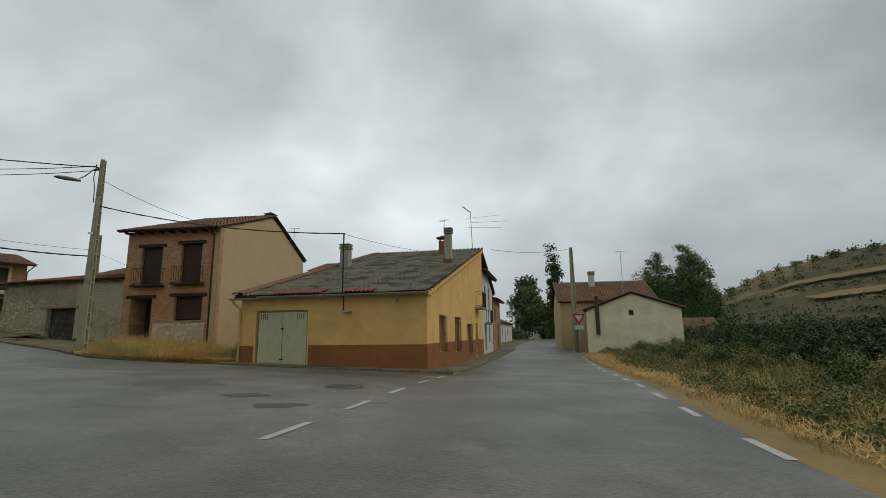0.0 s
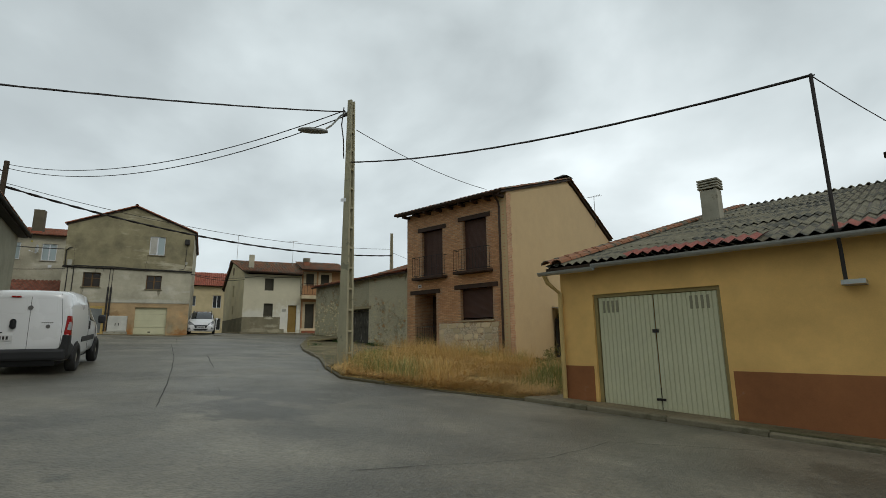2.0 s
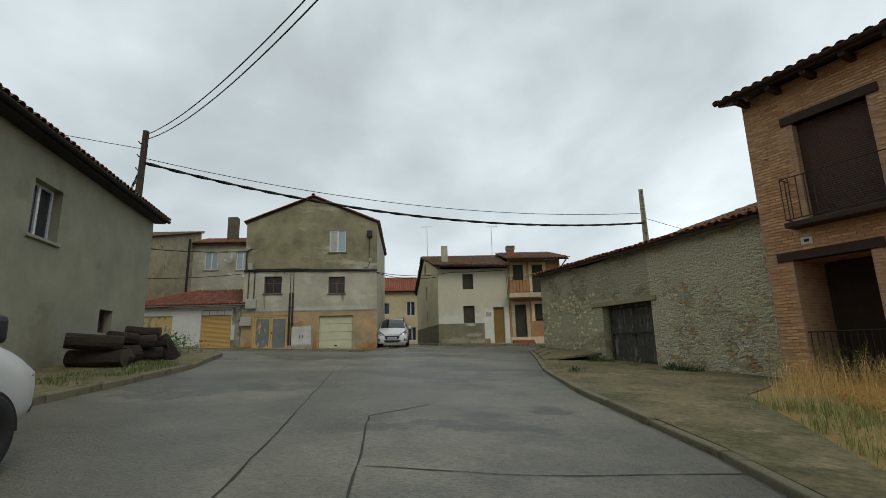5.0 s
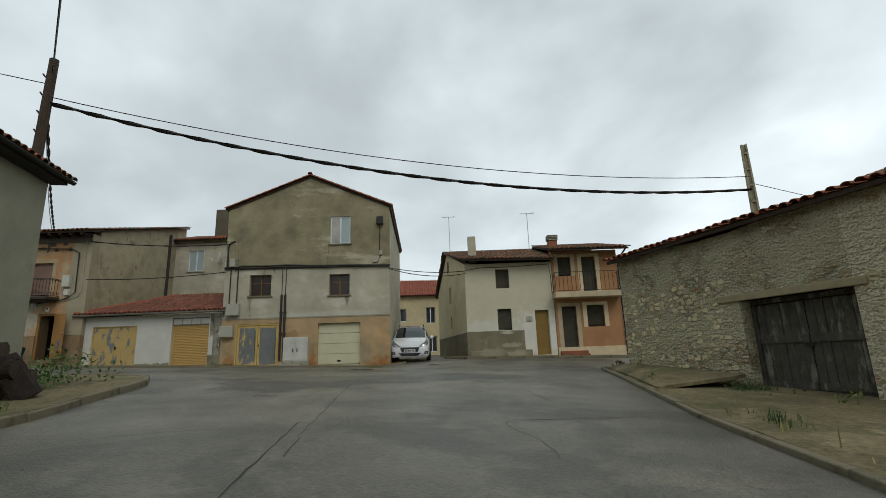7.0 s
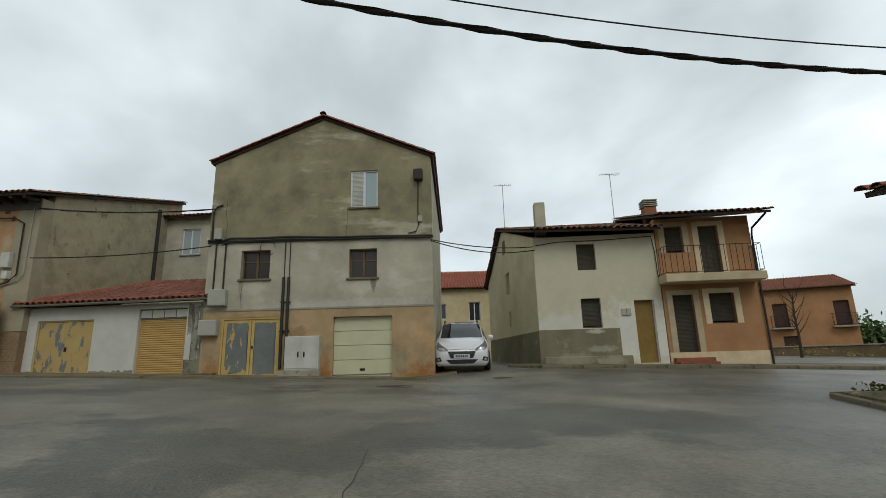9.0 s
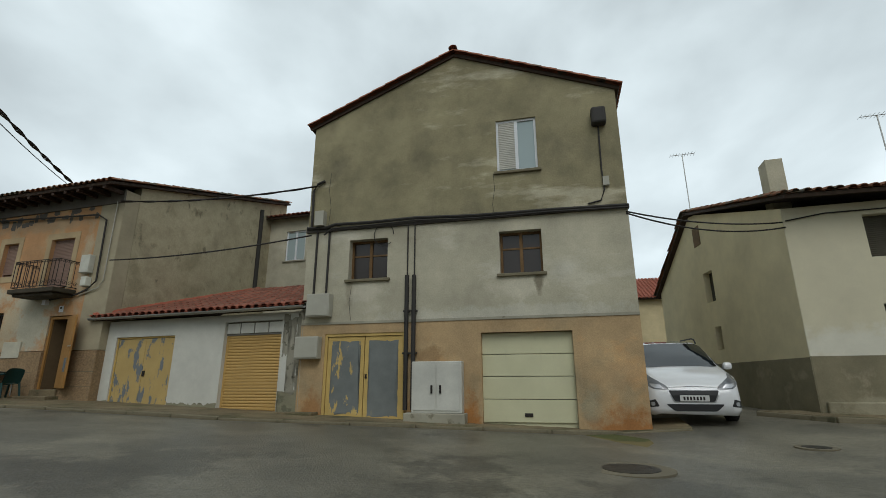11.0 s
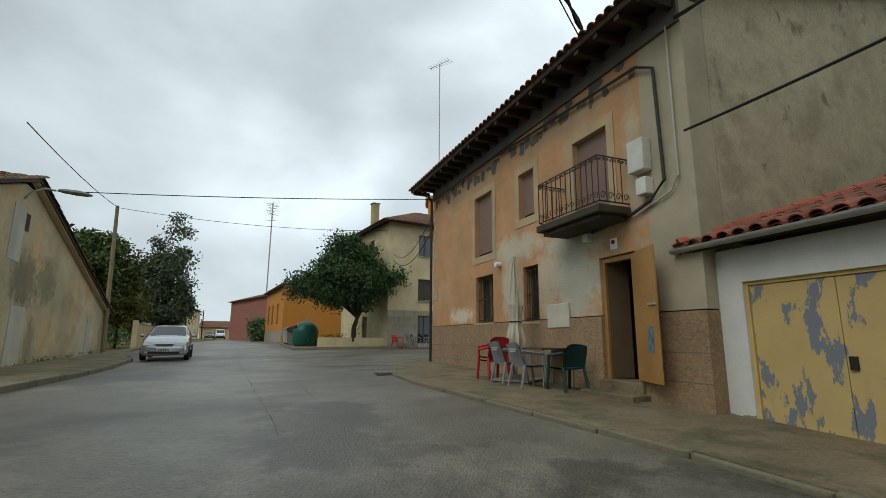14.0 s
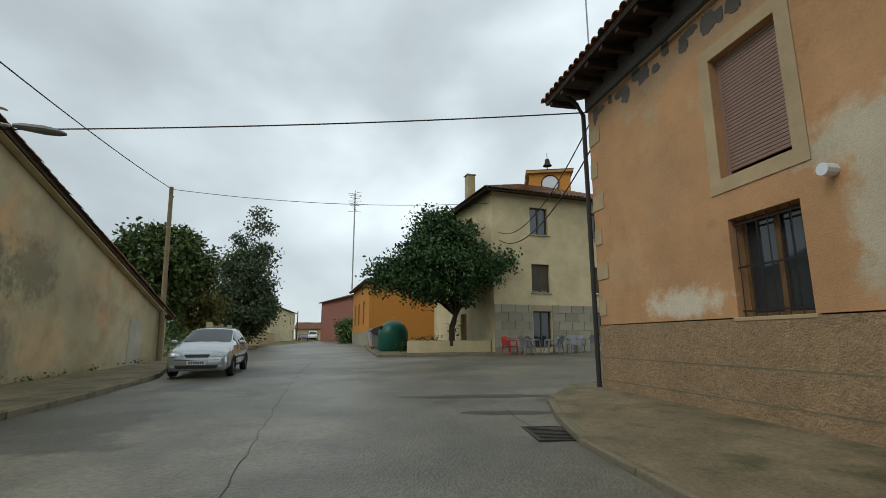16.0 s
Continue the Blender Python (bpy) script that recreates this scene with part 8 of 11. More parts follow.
def car_shell(h, st, paint, glass, frame=0.035):
    """A body lofted through cross-sections; cells named in glass become panes in a frame."""
    def ring(s):
        x, zb, zm, zt, wb, wm, wt = s
        half = [(wb * 0.93, zb), (wb, zb + 0.10), ((wb + wm) / 2 + 0.012, (zb + zm) / 2 + 0.05), (wm, zm), (wm * 0.5 + wt * 0.5 + 0.01, (zm + zt) / 2), (wt, zt - (zt - zm) * 0.12), (wt * 0.82, zt - 0.015), (wt * 0.4, zt)]
        return [Vector((x, y, z)) for y, z in half] + [Vector((x, -y, z)) for y, z in half[::-1]]
    rings = [ring(s) for s in st]
    n = len(rings[0])
    bm = bmesh.new()
    vs = [[bm.verts.new(p) for p in r] for r in rings]
    panes = []
    for i in range(len(st) - 1):
        for k in range(n - 1):
            q = (vs[i][k], vs[i + 1][k], vs[i + 1][k + 1], vs[i][k + 1])
            bm.faces.new(q)
    bm.faces.new(vs[0])
    bm.faces.new(vs[-1][::-1])
    bm.faces.new([vs[0][0]] + [vs[i][0] for i in range(1, len(st))] + [vs[i][-1] for i in range(len(st) - 1, -1, -1)])
    bmesh.ops.recalc_face_normals(bm, faces=bm.faces[:])
    body = part("body", bm, paint, h, smooth=True)
    for name, i0, i1, k0, k1, inset in glass:
        pane = bmesh.new()
        rows = []
        m = 6
        for a in range(m + 1):
            row = []
            for b in range(m + 1):
                u = i0 + (i1 - i0) * (inset + (1 - 2 * inset) * a / m)
                v = k0 + (k1 - k0) * (inset * 0.6 + (1 - 1.2 * inset) * b / m)
                i, k = min(int(u), len(st) - 2), min(int(v), n - 2)
                fu, fv = u - i, v - k
                p = rings[i][k].lerp(rings[i + 1][k], fu).lerp(rings[i][k + 1].lerp(rings[i + 1][k + 1], fu), fv)
                nn = (rings[i + 1][k] - rings[i][k]).cross(rings[i][k + 1] - rings[i][k])
                c = Vector((p.x, 0, 0.8))
                if nn.dot(p - c) < 0:
                    nn = -nn
                row.append(pane.verts.new(p + nn.normalized() * 0.008))
            rows.append(row)
        for a in range(m):
            for b in range(m):
                pane.faces.new((rows[a][b], rows[a + 1][b], rows[a + 1][b + 1], rows[a][b + 1]))
        bmesh.ops.recalc_face_normals(pane, faces=pane.faces[:])
        part(name, pane, CAR_GLASS, body, smooth=True)
    return body


def arch(body, x, y, r):
    s = 1 if y > 0 else -1
    bm = bmesh.new()
    n = 20
    v = [bm.verts.new((x + r * math.cos(math.pi * k / n), y, 0.28 + r * math.sin(math.pi * k / n))) for k in range(n + 1)]
    w = [bm.verts.new((x + r * math.cos(math.pi * k / n), y - s * 0.05, 0.28 + r * math.sin(math.pi * k / n))) for k in range(n + 1)]
    c = bm.verts.new((x, y, 0.28))
    for k in range(n):
        bm.faces.new((v[k], v[k + 1], c))
        bm.faces.new((v[k], w[k], w[k + 1], v[k + 1]))
    return part("wheel_arch", bm, BLACK_PLASTIC, body)


def stand(label, cat, p, yaw, length, name):
    """A vehicle's own frame: rear end at p on the ground, x forward."""
    c, s = math.cos(radians(yaw)), math.sin(radians(yaw))
    z0, z1 = ground_z(*p), ground_z(p[0] + c * length, p[1] + s * length)
    return thing(name, label, cat, pose(p[0], p[1], z0 + 0.005) @ Matrix.Rotation(radians(yaw), 4, "Z") @ Matrix.Rotation(-math.atan2(z1 - z0, length), 4, "Y"))


def seam(body, pts, w=0.007, name="panel_gap"):
    return part(name, tube(bmesh.new(), pts, w, 4), BLACK_PLASTIC, body)


WHITE_PAINT = mat("white_van_paint", (0.70, 0.71, 0.70), (0.66, 0.67, 0.66), scale=0.8, rough=0.3, bump=0.0, spec=0.5, coat=0.4, stain=(0.58, 0.57, 0.52), stain_scale=1.3, stain_at=0.68)
SILVER = mat("silver_car_paint", (0.46, 0.48, 0.49), (0.43, 0.45, 0.46), scale=0.8, rough=0.2, metal=0.7, bump=0.0, coat=0.5)
WHITE_CAR = mat("white_car_paint", (0.68, 0.69, 0.69), (0.65, 0.66, 0.66), scale=0.8, rough=0.2, bump=0.0, spec=0.5, coat=0.6)


from mathutils.bvhtree import BVHTree


def rounded(pts, r, seg=3):
    """A polygon with its corners rounded off."""
    out = []
    n = len(pts)
    for k in range(n):
        a, b, c = Vector(pts[k - 1]), Vector(pts[k]), Vector(pts[(k + 1) % n])
        p, q = b + (a - b).normalized() * min(r, (a - b).length * 0.45), b + (c - b).normalized() * min(r, (c - b).length * 0.45)
        for i in range(seg + 1):
            t = i / seg
            out.append(tuple(p * (1 - t) ** 2 + b * 2 * t * (1 - t) + q * t * t))
    return out


def body_tree(body):
    bm = bmesh.new()
    bm.from_mesh(body.data)
    bmesh.ops.triangulate(bm, faces=bm.faces[:])
    tree_of = BVHTree.FromBMesh(bm)
    bm.free()
    return tree_of


def fitted(name, skin, poly, way, material, parent, label="", lift=0.008, r=0.0, mid=(0.0, 0.0)):
    """A shaped piece laid on the bodywork: poly in (across, up), pressed on along the direction way (x, y)."""
    w = Vector((*way, 0)).normalized()
    u = Vector((-w.y, w.x, 0))
    o = Vector((*mid, 0))
    bm = bmesh.new()
    bm.faces.new([bm.verts.new((y, z, 0)) for y, z in (rounded(poly, r) if r else poly)])
    for k in range(4):
        bmesh.ops.triangulate(bm, faces=bm.faces[:])
        es = [e for e in bm.edges if e.calc_length() > 0.07]
        if es:
            bmesh.ops.subdivide_edges(bm, edges=es, cuts=1)
    bmesh.ops.triangulate(bm, faces=bm.faces[:])
    for v in bm.verts:
        p = o + u * v.co.x + Vector((0, 0, v.co.y))
        hit = skin.ray_cast(p - w * 9, w)[0] or skin.find_nearest(p)[0]
        v.co = hit + w * 0.012
    ret = bmesh.ops.extrude_face_region(bm, geom=bm.faces[:])
    bmesh.ops.translate(bm, vec=-w * (lift + 0.012), verts=[v for v in ret["geom"] if isinstance(v, bmesh.types.BMVert)])
    bmesh.ops.recalc_face_normals(bm, faces=bm.faces[:])
    return part(name, bm, material, parent, label, smooth=False)


def mirrored(poly, s):
    return [(s * y, z) for y, z in poly]


def plate_at(body, x, y, z, out, w=0.52):
    """A number plate with plain bars, facing along out."""
    pl = part("number_plate", boxes((min(x, x + 0.02 * out), max(x, x + 0.02 * out), y - w / 2, y + w / 2, z - 0.055, z + 0.055), bevel=0.004), PLATE, body, "white number plate")
    part("plate_bars", boxes(*[(x + 0.02 * out - 0.002, x + 0.02 * out + 0.002, y - 0.2 + 0.058 * k, y - 0.165 + 0.058 * k, z - 0.033, z + 0.033) for k in range(7)]), IRON, pl)
    return pl


LAMP_CORE = mat("lamp_reflector", (0.55, 0.56, 0.57), (0.3, 0.31, 0.32), scale=14, rough=0.2, metal=0.4, bump=0.0, spec=0.7)


def cargo_van(p, yaw, label, name="cargo_van"):
    h = stand(label, "van", p, yaw, 3.9, name)
    h.scale = (0.962, 0.985, 1.04)
    st = [(0.0, 0.34, 1.02, 1.59, 0.76, 0.79, 0.66), (0.02, 0.30, 1.03, 1.645, 0.80, 0.82, 0.70), (0.07, 0.28, 1.03, 1.69, 0.825, 0.838, 0.72), (0.25, 0.28, 1.03, 1.72, 0.835, 0.85, 0.735), (1.1, 0.28, 1.03, 1.74, 0.84, 0.86, 0.74), (2.05, 0.28, 1.02, 1.72, 0.84, 0.86, 0.725),
          (2.45, 0.33, 1.00, 1.62, 0.84, 0.855, 0.69), (2.95, 0.33, 0.98, 1.28, 0.84, 0.85, 0.66), (3.2, 0.33, 0.95, 1.08, 0.83, 0.84, 0.64), (3.55, 0.33, 0.84, 0.96, 0.81, 0.80, 0.60), (3.78, 0.34, 0.72, 0.84, 0.76, 0.76, 0.54), (3.88, 0.40, 0.60, 0.70, 0.68, 0.68, 0.46)]
    body = car_shell(h, st, WHITE_PAINT, [("windscreen", 6.0, 8.0, 5.3, 9.7, 0.05), ("side_window", 4.95, 7.3, 3.1, 5.2, 0.05), ("side_window", 4.95, 7.3, 11.9, 9.8, 0.05)])
    skin = body_tree(body)
    for y in (-0.865, 0.865):
        s = 1 if y > 0 else -1
        for x in (0.74, 3.13):
            arch(body, x, y, 0.36)
            wheel(h, x, y * 0.93, 0.305, rim=mat("steel_rim", (0.30, 0.285, 0.24), (0.2, 0.19, 0.16), scale=9, rough=0.6), disc=0.5)
        part("side_strip", boxes((1.2, 2.68, y - 0.012, y + 0.012, 0.60, 0.72), bevel=0.008), BLACK_PLASTIC, body)
        way = (1.0, -0.75 * s)
        lamp = fitted("tail_lamp", skin, mirrored([(-0.09, 0.81), (0.085, 0.79), (0.095, 1.19), (-0.06, 1.21)], s), way, RED_LENS, body, "red tail lamp", 0.016, 0.03, (0.03, y * 0.955))
        fitted("reversing_lamp", skin, mirrored([(-0.055, 0.91), (0.05, 0.90), (0.045, 1.06), (-0.03, 1.08)], s), way, CLEAR_LENS, lamp, "", 0.022, 0.03, (0.03, y * 0.955))
        fitted("bumper_corner", skin, [(-0.16, 0.3), (0.3, 0.3), (0.3, 0.54), (0.10, 0.64), (0.09, 0.795), (-0.1, 0.815), (-0.12, 0.58), (-0.16, 0.52)] if s > 0 else mirrored([(-0.16, 0.3), (0.3, 0.3), (0.3, 0.54), (0.10, 0.64), (0.09, 0.795), (-0.1, 0.815), (-0.12, 0.58), (-0.16, 0.52)], -1), way, BLACK_PLASTIC, body, "", 0.02, 0.02, (0.03, y * 0.955))
        part("door_handle", boxes((1.98, 2.06, y - 0.012, y + 0.018, 0.86, 1.06), bevel=0.012), BLACK_PLASTIC, body)
        part("wing_mirror", boxes((2.86, 3.03, y + (0.03 if s > 0 else -0.2), y + (0.2 if s > 0 else -0.03), 0.98, 1.2), bevel=0.05), BLACK_PLASTIC, body)
        seam(body, [(1.9, y * 1.0, 0.42), (1.9, y * 1.0, 1.02), (1.92, y * 0.93, 1.5)], 0.004)
        seam(body, [(2.9, y * 1.0, 0.42), (2.92, y * 1.0, 0.98)])
        fitted("headlamp", skin, mirrored([(-0.16, 0.68), (0.12, 0.72), (0.2, 0.92), (-0.05, 0.84)], s), (-1.0, -0.5 * s), CLEAR_LENS, body, "clear headlamp", 0.012, 0.04, (3.74, s * 0.62))
    bm = boxes((-0.07, 0.1, -0.8, 0.8, 0.29, 0.53), bevel=0.06)
    part("rear_bumper", bm, BLACK_PLASTIC, body, "black plastic rear bumper")
    # black block added below the floor to deepen the shade under the van
    part("underbody_shade_block", boxes((0.1, 3.7, -0.62, 0.62, 0.17, 0.34), bevel=0.03), BLACK_PLASTIC, body)
    seam(body, [(0.0, -0.12, 0.53), (0.0, -0.12, 1.02), (0.0, -0.12, 1.58), (0.06, -0.12, 1.68)], 0.004)
    for y in (-0.69, 0.69):
        seam(body, [(0.0, y, 0.55), (0.0, y * 1.01, 1.02), (0.0, y * 0.93, 1.54), (0.06, y * 0.9, 1.66)], 0.004)
    # pressed panels and the ledge across the doors
    for ya, yb in ((-0.06, 0.62), (-0.60, -0.19)):
        line = rounded([(ya, 1.24), (yb, 1.24), (yb * (0.95 if yb > 0 else 1), 1.56), (ya * (0.95 if ya < -0.3 else 1), 1.56)], 0.07)
        part("pressed_panel", tube(bmesh.new(), [(0.001, a, b) for a, b in line + line[:1]], 0.0035, 4), WHITE_PAINT, body)
    part("plate_recess", boxes((-0.008, 0.004, 0.12, 0.66, 0.64, 0.87), bevel=0.003), WHITE_PAINT, body)
    part("plate_lamp", boxes((-0.022, -0.006, 0.3, 0.54, 0.85, 0.875), bevel=0.004), BLACK_PLASTIC, body)
    plate_at(body, -0.008, 0.39, 0.755, -1)
    part("rear_handle", boxes((-0.028, 0.0, 0.09, 0.19, 0.93, 1.13), bevel=0.045), BLACK_PLASTIC, body, "oval black door handle")
    part("badge", tube(bmesh.new(), [(0.0, -0.12, 1.36), (-0.014, -0.12, 1.36)], 0.045, 16), mat("badge_grey", (0.2, 0.2, 0.21), metal=0.5), body)
    part("badge", tube(bmesh.new(), [(0.0, -0.45, 0.98), (-0.008, -0.45, 0.98)], 0.04, 16), MATS["badge_grey"], body)
    part("brake_light", boxes((-0.02, 0.02, 0.06, 0.22, 1.56, 1.595), bevel=0.004), RED_LENS, body)
    part("model_bars", boxes(*[(-0.006, -0.001, -0.36 - 0.035 * k, -0.335 - 0.035 * k, 1.05, 1.07) for k in range(6)]), MATS["badge_grey"], body)
    part("front_bumper", boxes((3.72, 3.93, -0.70, 0.70, 0.34, 0.56), bevel=0.07), BLACK_PLASTIC, body)
    return h


def hatchback(p, yaw, label, paint, L=4.1, H=1.43, Wd=0.85, name="hatchback_car"):
    h = stand(label, "car", p, yaw, L, name)
    k = L / 4.1
    w = Wd / 0.85
    z = H / 1.43
    st = [(0.0, 0.40, 0.72 * z, 0.90 * z, 0.70, 0.70, 0.55), (0.12, 0.32, 0.85 * z, 1.0 * z, 0.80, 0.79, 0.60), (0.5, 0.26, 0.90 * z, 1.26 * z, 0.83, 0.82, 0.58), (0.95, 0.25, 0.90 * z, 1.40 * z, 0.84, 0.84, 0.60), (1.6, 0.25, 0.90 * z, 1.43 * z, 0.84, 0.845, 0.61), (2.15, 0.25, 0.89 * z, 1.39 * z, 0.84, 0.845, 0.61), (2.95, 0.25, 0.88 * z, 0.99 * z, 0.84, 0.835, 0.70),
          (3.4, 0.25, 0.82 * z, 0.91 * z, 0.835, 0.82, 0.66), (3.8, 0.24, 0.74 * z, 0.82 * z, 0.825, 0.79, 0.62), (3.98, 0.22, 0.67 * z, 0.74 * z, 0.79, 0.75, 0.57), (4.06, 0.20, 0.60 * z, 0.66 * z, 0.74, 0.70, 0.52), (4.1, 0.22, 0.52 * z, 0.58 * z, 0.66, 0.62, 0.45)]
    st = [(a * k, b, c, d, e * w, f * w, g * w) for a, b, c, d, e, f, g in st]
    body = car_shell(h, st, paint, [("windscreen", 5.0, 6.0, 5.05, 9.95, 0.05), ("rear_window", 1.2, 2.9, 6.0, 9.0, 0.08), ("side_window", 2.3, 3.95, 3.0, 5.0, 0.07), ("side_window", 4.05, 5.7, 3.0, 5.0, 0.07), ("side_window", 2.3, 3.95, 12.0, 10.0, 0.07), ("side_window", 4.05, 5.7, 12.0, 10.0, 0.07)])
    skin = body_tree(body)
    for y in (-0.845 * w, 0.845 * w):
        s = 1 if y > 0 else -1
        for x in (0.72 * k, 3.28 * k):
            arch(body, x, y, 0.35)
            wheel(h, x, y * 0.92, 0.305)
        part("wing_mirror", boxes((2.68 * k, 2.82 * k, y + (0.02 if s > 0 else -0.2), y + (0.2 if s > 0 else -0.02), 0.92 * z, 1.04 * z), bevel=0.045), paint, body)
        part("door_handle", boxes((1.75 * k, 1.93 * k, y - 0.012, y + 0.014, 0.80 * z, 0.835 * z), bevel=0.008), paint, body)
        lamp = fitted("headlamp", skin, mirrored([(-0.27, 0.59 * z), (0.13, 0.60 * z), (0.2, 0.70 * z), (0.02, 0.745 * z), (-0.2, 0.70 * z)], -s), (-1.0, -0.45 * s), CLEAR_LENS, body, "clear headlamp", 0.01, 0.03, (3.95 * k, s * 0.58 * w))
        fitted("lamp_core", skin, mirrored([(-0.17, 0.62 * z), (0.05, 0.62 * z), (0.05, 0.69 * z), (-0.12, 0.68 * z)], -s), (-1.0, -0.45 * s), LAMP_CORE, lamp, "", 0.013, 0.03, (3.95 * k, s * 0.58 * w))
        fitted("fog_lamp", skin, mirrored([(0.55, 0.30), (0.66, 0.30), (0.68, 0.38), (0.56, 0.38)], -s), (-1.0, 0.0), CLEAR_LENS, body, "", 0.006, 0.03)
        seam(body, [(2.62 * k, y * 1.002, 0.35), (2.70 * k, y * 1.002, 0.88 * z)], 0.005)
        seam(body, [(1.6 * k, y * 1.002, 0.35), (1.6 * k, y * 1.002, 0.88 * z)], 0.005)
        part("tail_lamp", boxes((-0.01, 0.14, s * 0.55 * w - 0.1, s * 0.55 * w + 0.1, 0.72 * z, 0.88 * z), bevel=0.02), RED_LENS, body)
        part("side_rub_strip", boxes((1.0 * k, 2.9 * k, y - 0.008, y + 0.008, 0.50, 0.56)), BLACK_PLASTIC, body)
    rim = fitted("grille_rim", skin, [(-0.37, 0.675 * z), (-0.31, 0.565 * z), (0.31, 0.565 * z), (0.37, 0.675 * z)], (-1, 0), ALLOY, body, "bright grille rim", 0.008, 0.03)
    fitted("grille", skin, [(-0.345, 0.662 * z), (-0.29, 0.58 * z), (0.29, 0.58 * z), (0.345, 0.662 * z)], (-1, 0), BLACK_PLASTIC, rim, "dark front grille", 0.013, 0.02)
    fitted("lower_grille", skin, [(-0.56, 0.36), (-0.5, 0.27), (0.5, 0.27), (0.56, 0.36)], (-1, 0), BLACK_PLASTIC, body, "", 0.006, 0.03)
    fitted("bumper_line", skin, [(-0.76, 0.50), (-0.76, 0.515), (0.76, 0.515), (0.76, 0.50)], (-1, 0), BLACK_PLASTIC, body, "", 0.003)
    plate_at(body, 4.1 * k + 0.002, 0.0, 0.435, 1)
    return h


def people_carrier(p, yaw, label):
    h = stand(label, "car", p, yaw, 4.5, "people_carrier")
    h.scale = (1.06, 1.08, 1.1)
    st = [(0.0, 0.40, 0.85, 1.10, 0.72, 0.72, 0.58), (0.12, 0.30, 0.95, 1.35, 0.82, 0.82, 0.62), (0.45, 0.25, 1.0, 1.56, 0.88, 0.87, 0.64), (1.1, 0.22, 1.0, 1.64, 0.90, 0.90, 0.67), (1.9, 0.22, 0.99, 1.65, 0.90, 0.905, 0.68), (2.45, 0.22, 0.98, 1.59, 0.90, 0.905, 0.67), (3.0, 0.22, 0.97, 1.36, 0.90, 0.90, 0.69), (3.55, 0.22, 0.95, 1.06, 0.90, 0.89, 0.73),
          (3.95, 0.22, 0.88, 0.99, 0.89, 0.875, 0.70), (4.22, 0.20, 0.80, 0.90, 0.87, 0.84, 0.65), (4.38, 0.19, 0.70, 0.79, 0.83, 0.79, 0.60), (4.46, 0.19, 0.60, 0.68, 0.77, 0.73, 0.55), (4.5, 0.22, 0.50, 0.57, 0.68, 0.64, 0.47)]
    body = car_shell(h, st, WHITE_CAR, [("windscreen", 5.0, 7.0, 5.0, 10.0, 0.035), ("rear_window", 0.6, 2.0, 6.0, 9.0, 0.08), ("side_window", 2.1, 3.6, 3.0, 5.0, 0.06), ("side_window", 3.7, 5.1, 3.0, 5.0, 0.06), ("side_window", 5.2, 6.6, 3.0, 4.7, 0.08), ("side_window", 2.1, 3.6, 12.0, 10.0, 0.06), ("side_window", 3.7, 5.1, 12.0, 10.0, 0.06), ("side_window", 5.2, 6.6, 12.0, 10.3, 0.08)])
    skin = body_tree(body)
    fitted("roof_glass", skin, [(-0.5, 1.55), (0.5, 1.55), (0.48, 1.635), (-0.48, 1.635)], (-1, 0), CAR_GLASS, body, "dark glass roof edge", 0.004)
    for y in (-0.905, 0.905):
        s = 1 if y > 0 else -1
        for x in (0.85, 3.58):
            arch(body, x, y, 0.36)
            wheel(h, x, y * 0.93, 0.325)
        part("wing_mirror", boxes((3.05, 3.2, y + (0.02 if s > 0 else -0.2), y + (0.2 if s > 0 else -0.02), 1.0, 1.15), bevel=0.05), WHITE_CAR, body)
        part("roof_rail", tube(bmesh.new(), [(0.75, s * 0.6, 1.6), (0.9, s * 0.6, 1.69), (2.1, s * 0.6, 1.695), (2.35, s * 0.6, 1.66), (2.45, s * 0.6, 1.58)], 0.018, 6), BLACK_PLASTIC, body, "black roof rail")
        way = (-1.0, -0.5 * s)
        lamp = fitted("headlamp", skin, mirrored([(-0.28, 0.655), (0.0, 0.67), (0.17, 0.76), (0.34, 0.985), (0.2, 0.93), (-0.03, 0.83), (-0.2, 0.74)], -s), way, mat("dark_headlamp", (0.10, 0.105, 0.11), (0.2, 0.21, 0.22), scale=9, rough=0.1, bump=0.0, spec=0.7), body, "swept-back headlamp", 0.01, 0.03, (4.32, s * 0.66))
        fitted("lamp_core", skin, mirrored([(-0.2, 0.675), (-0.02, 0.69), (0.1, 0.77), (-0.1, 0.755)], -s), way, LAMP_CORE, lamp, "", 0.014, 0.02, (4.32, s * 0.66))
        fog = fitted("fog_surround", skin, mirrored([(-0.12, 0.35), (0.09, 0.33), (0.13, 0.44), (-0.06, 0.48)], -s), way, BLACK_PLASTIC, body, "black fog lamp surround", 0.006, 0.02, (4.36, s * 0.70))
        fitted("fog_lamp", skin, mirrored([(-0.045, 0.36), (0.045, 0.36), (0.045, 0.43), (-0.045, 0.43)], -s), way, CLEAR_LENS, fog, "", 0.012, 0.03, (4.36, s * 0.70))
        seam(body, [(2.95, y * 1.0, 0.35), (3.0, y * 1.0, 0.95)], 0.005)
        seam(body, [(1.75, y * 1.0, 0.35), (1.75, y * 1.0, 0.97)], 0.005)
        part("tail_lamp", boxes((-0.01, 0.16, s * 0.66 - 0.1, s * 0.66 + 0.1, 0.8, 1.1), bevel=0.03), RED_LENS, body)
    rim = fitted("grille_rim", skin, [(-0.48, 0.665), (-0.37, 0.425), (0.37, 0.425), (0.48, 0.665)], (-1, 0), ALLOY, body, "chrome grille rim", 0.008, 0.03)
    fitted("grille", skin, [(-0.45, 0.645), (-0.35, 0.44), (0.35, 0.44), (0.45, 0.645)], (-1, 0), BLACK_PLASTIC, rim, "black front grille", 0.014, 0.03)
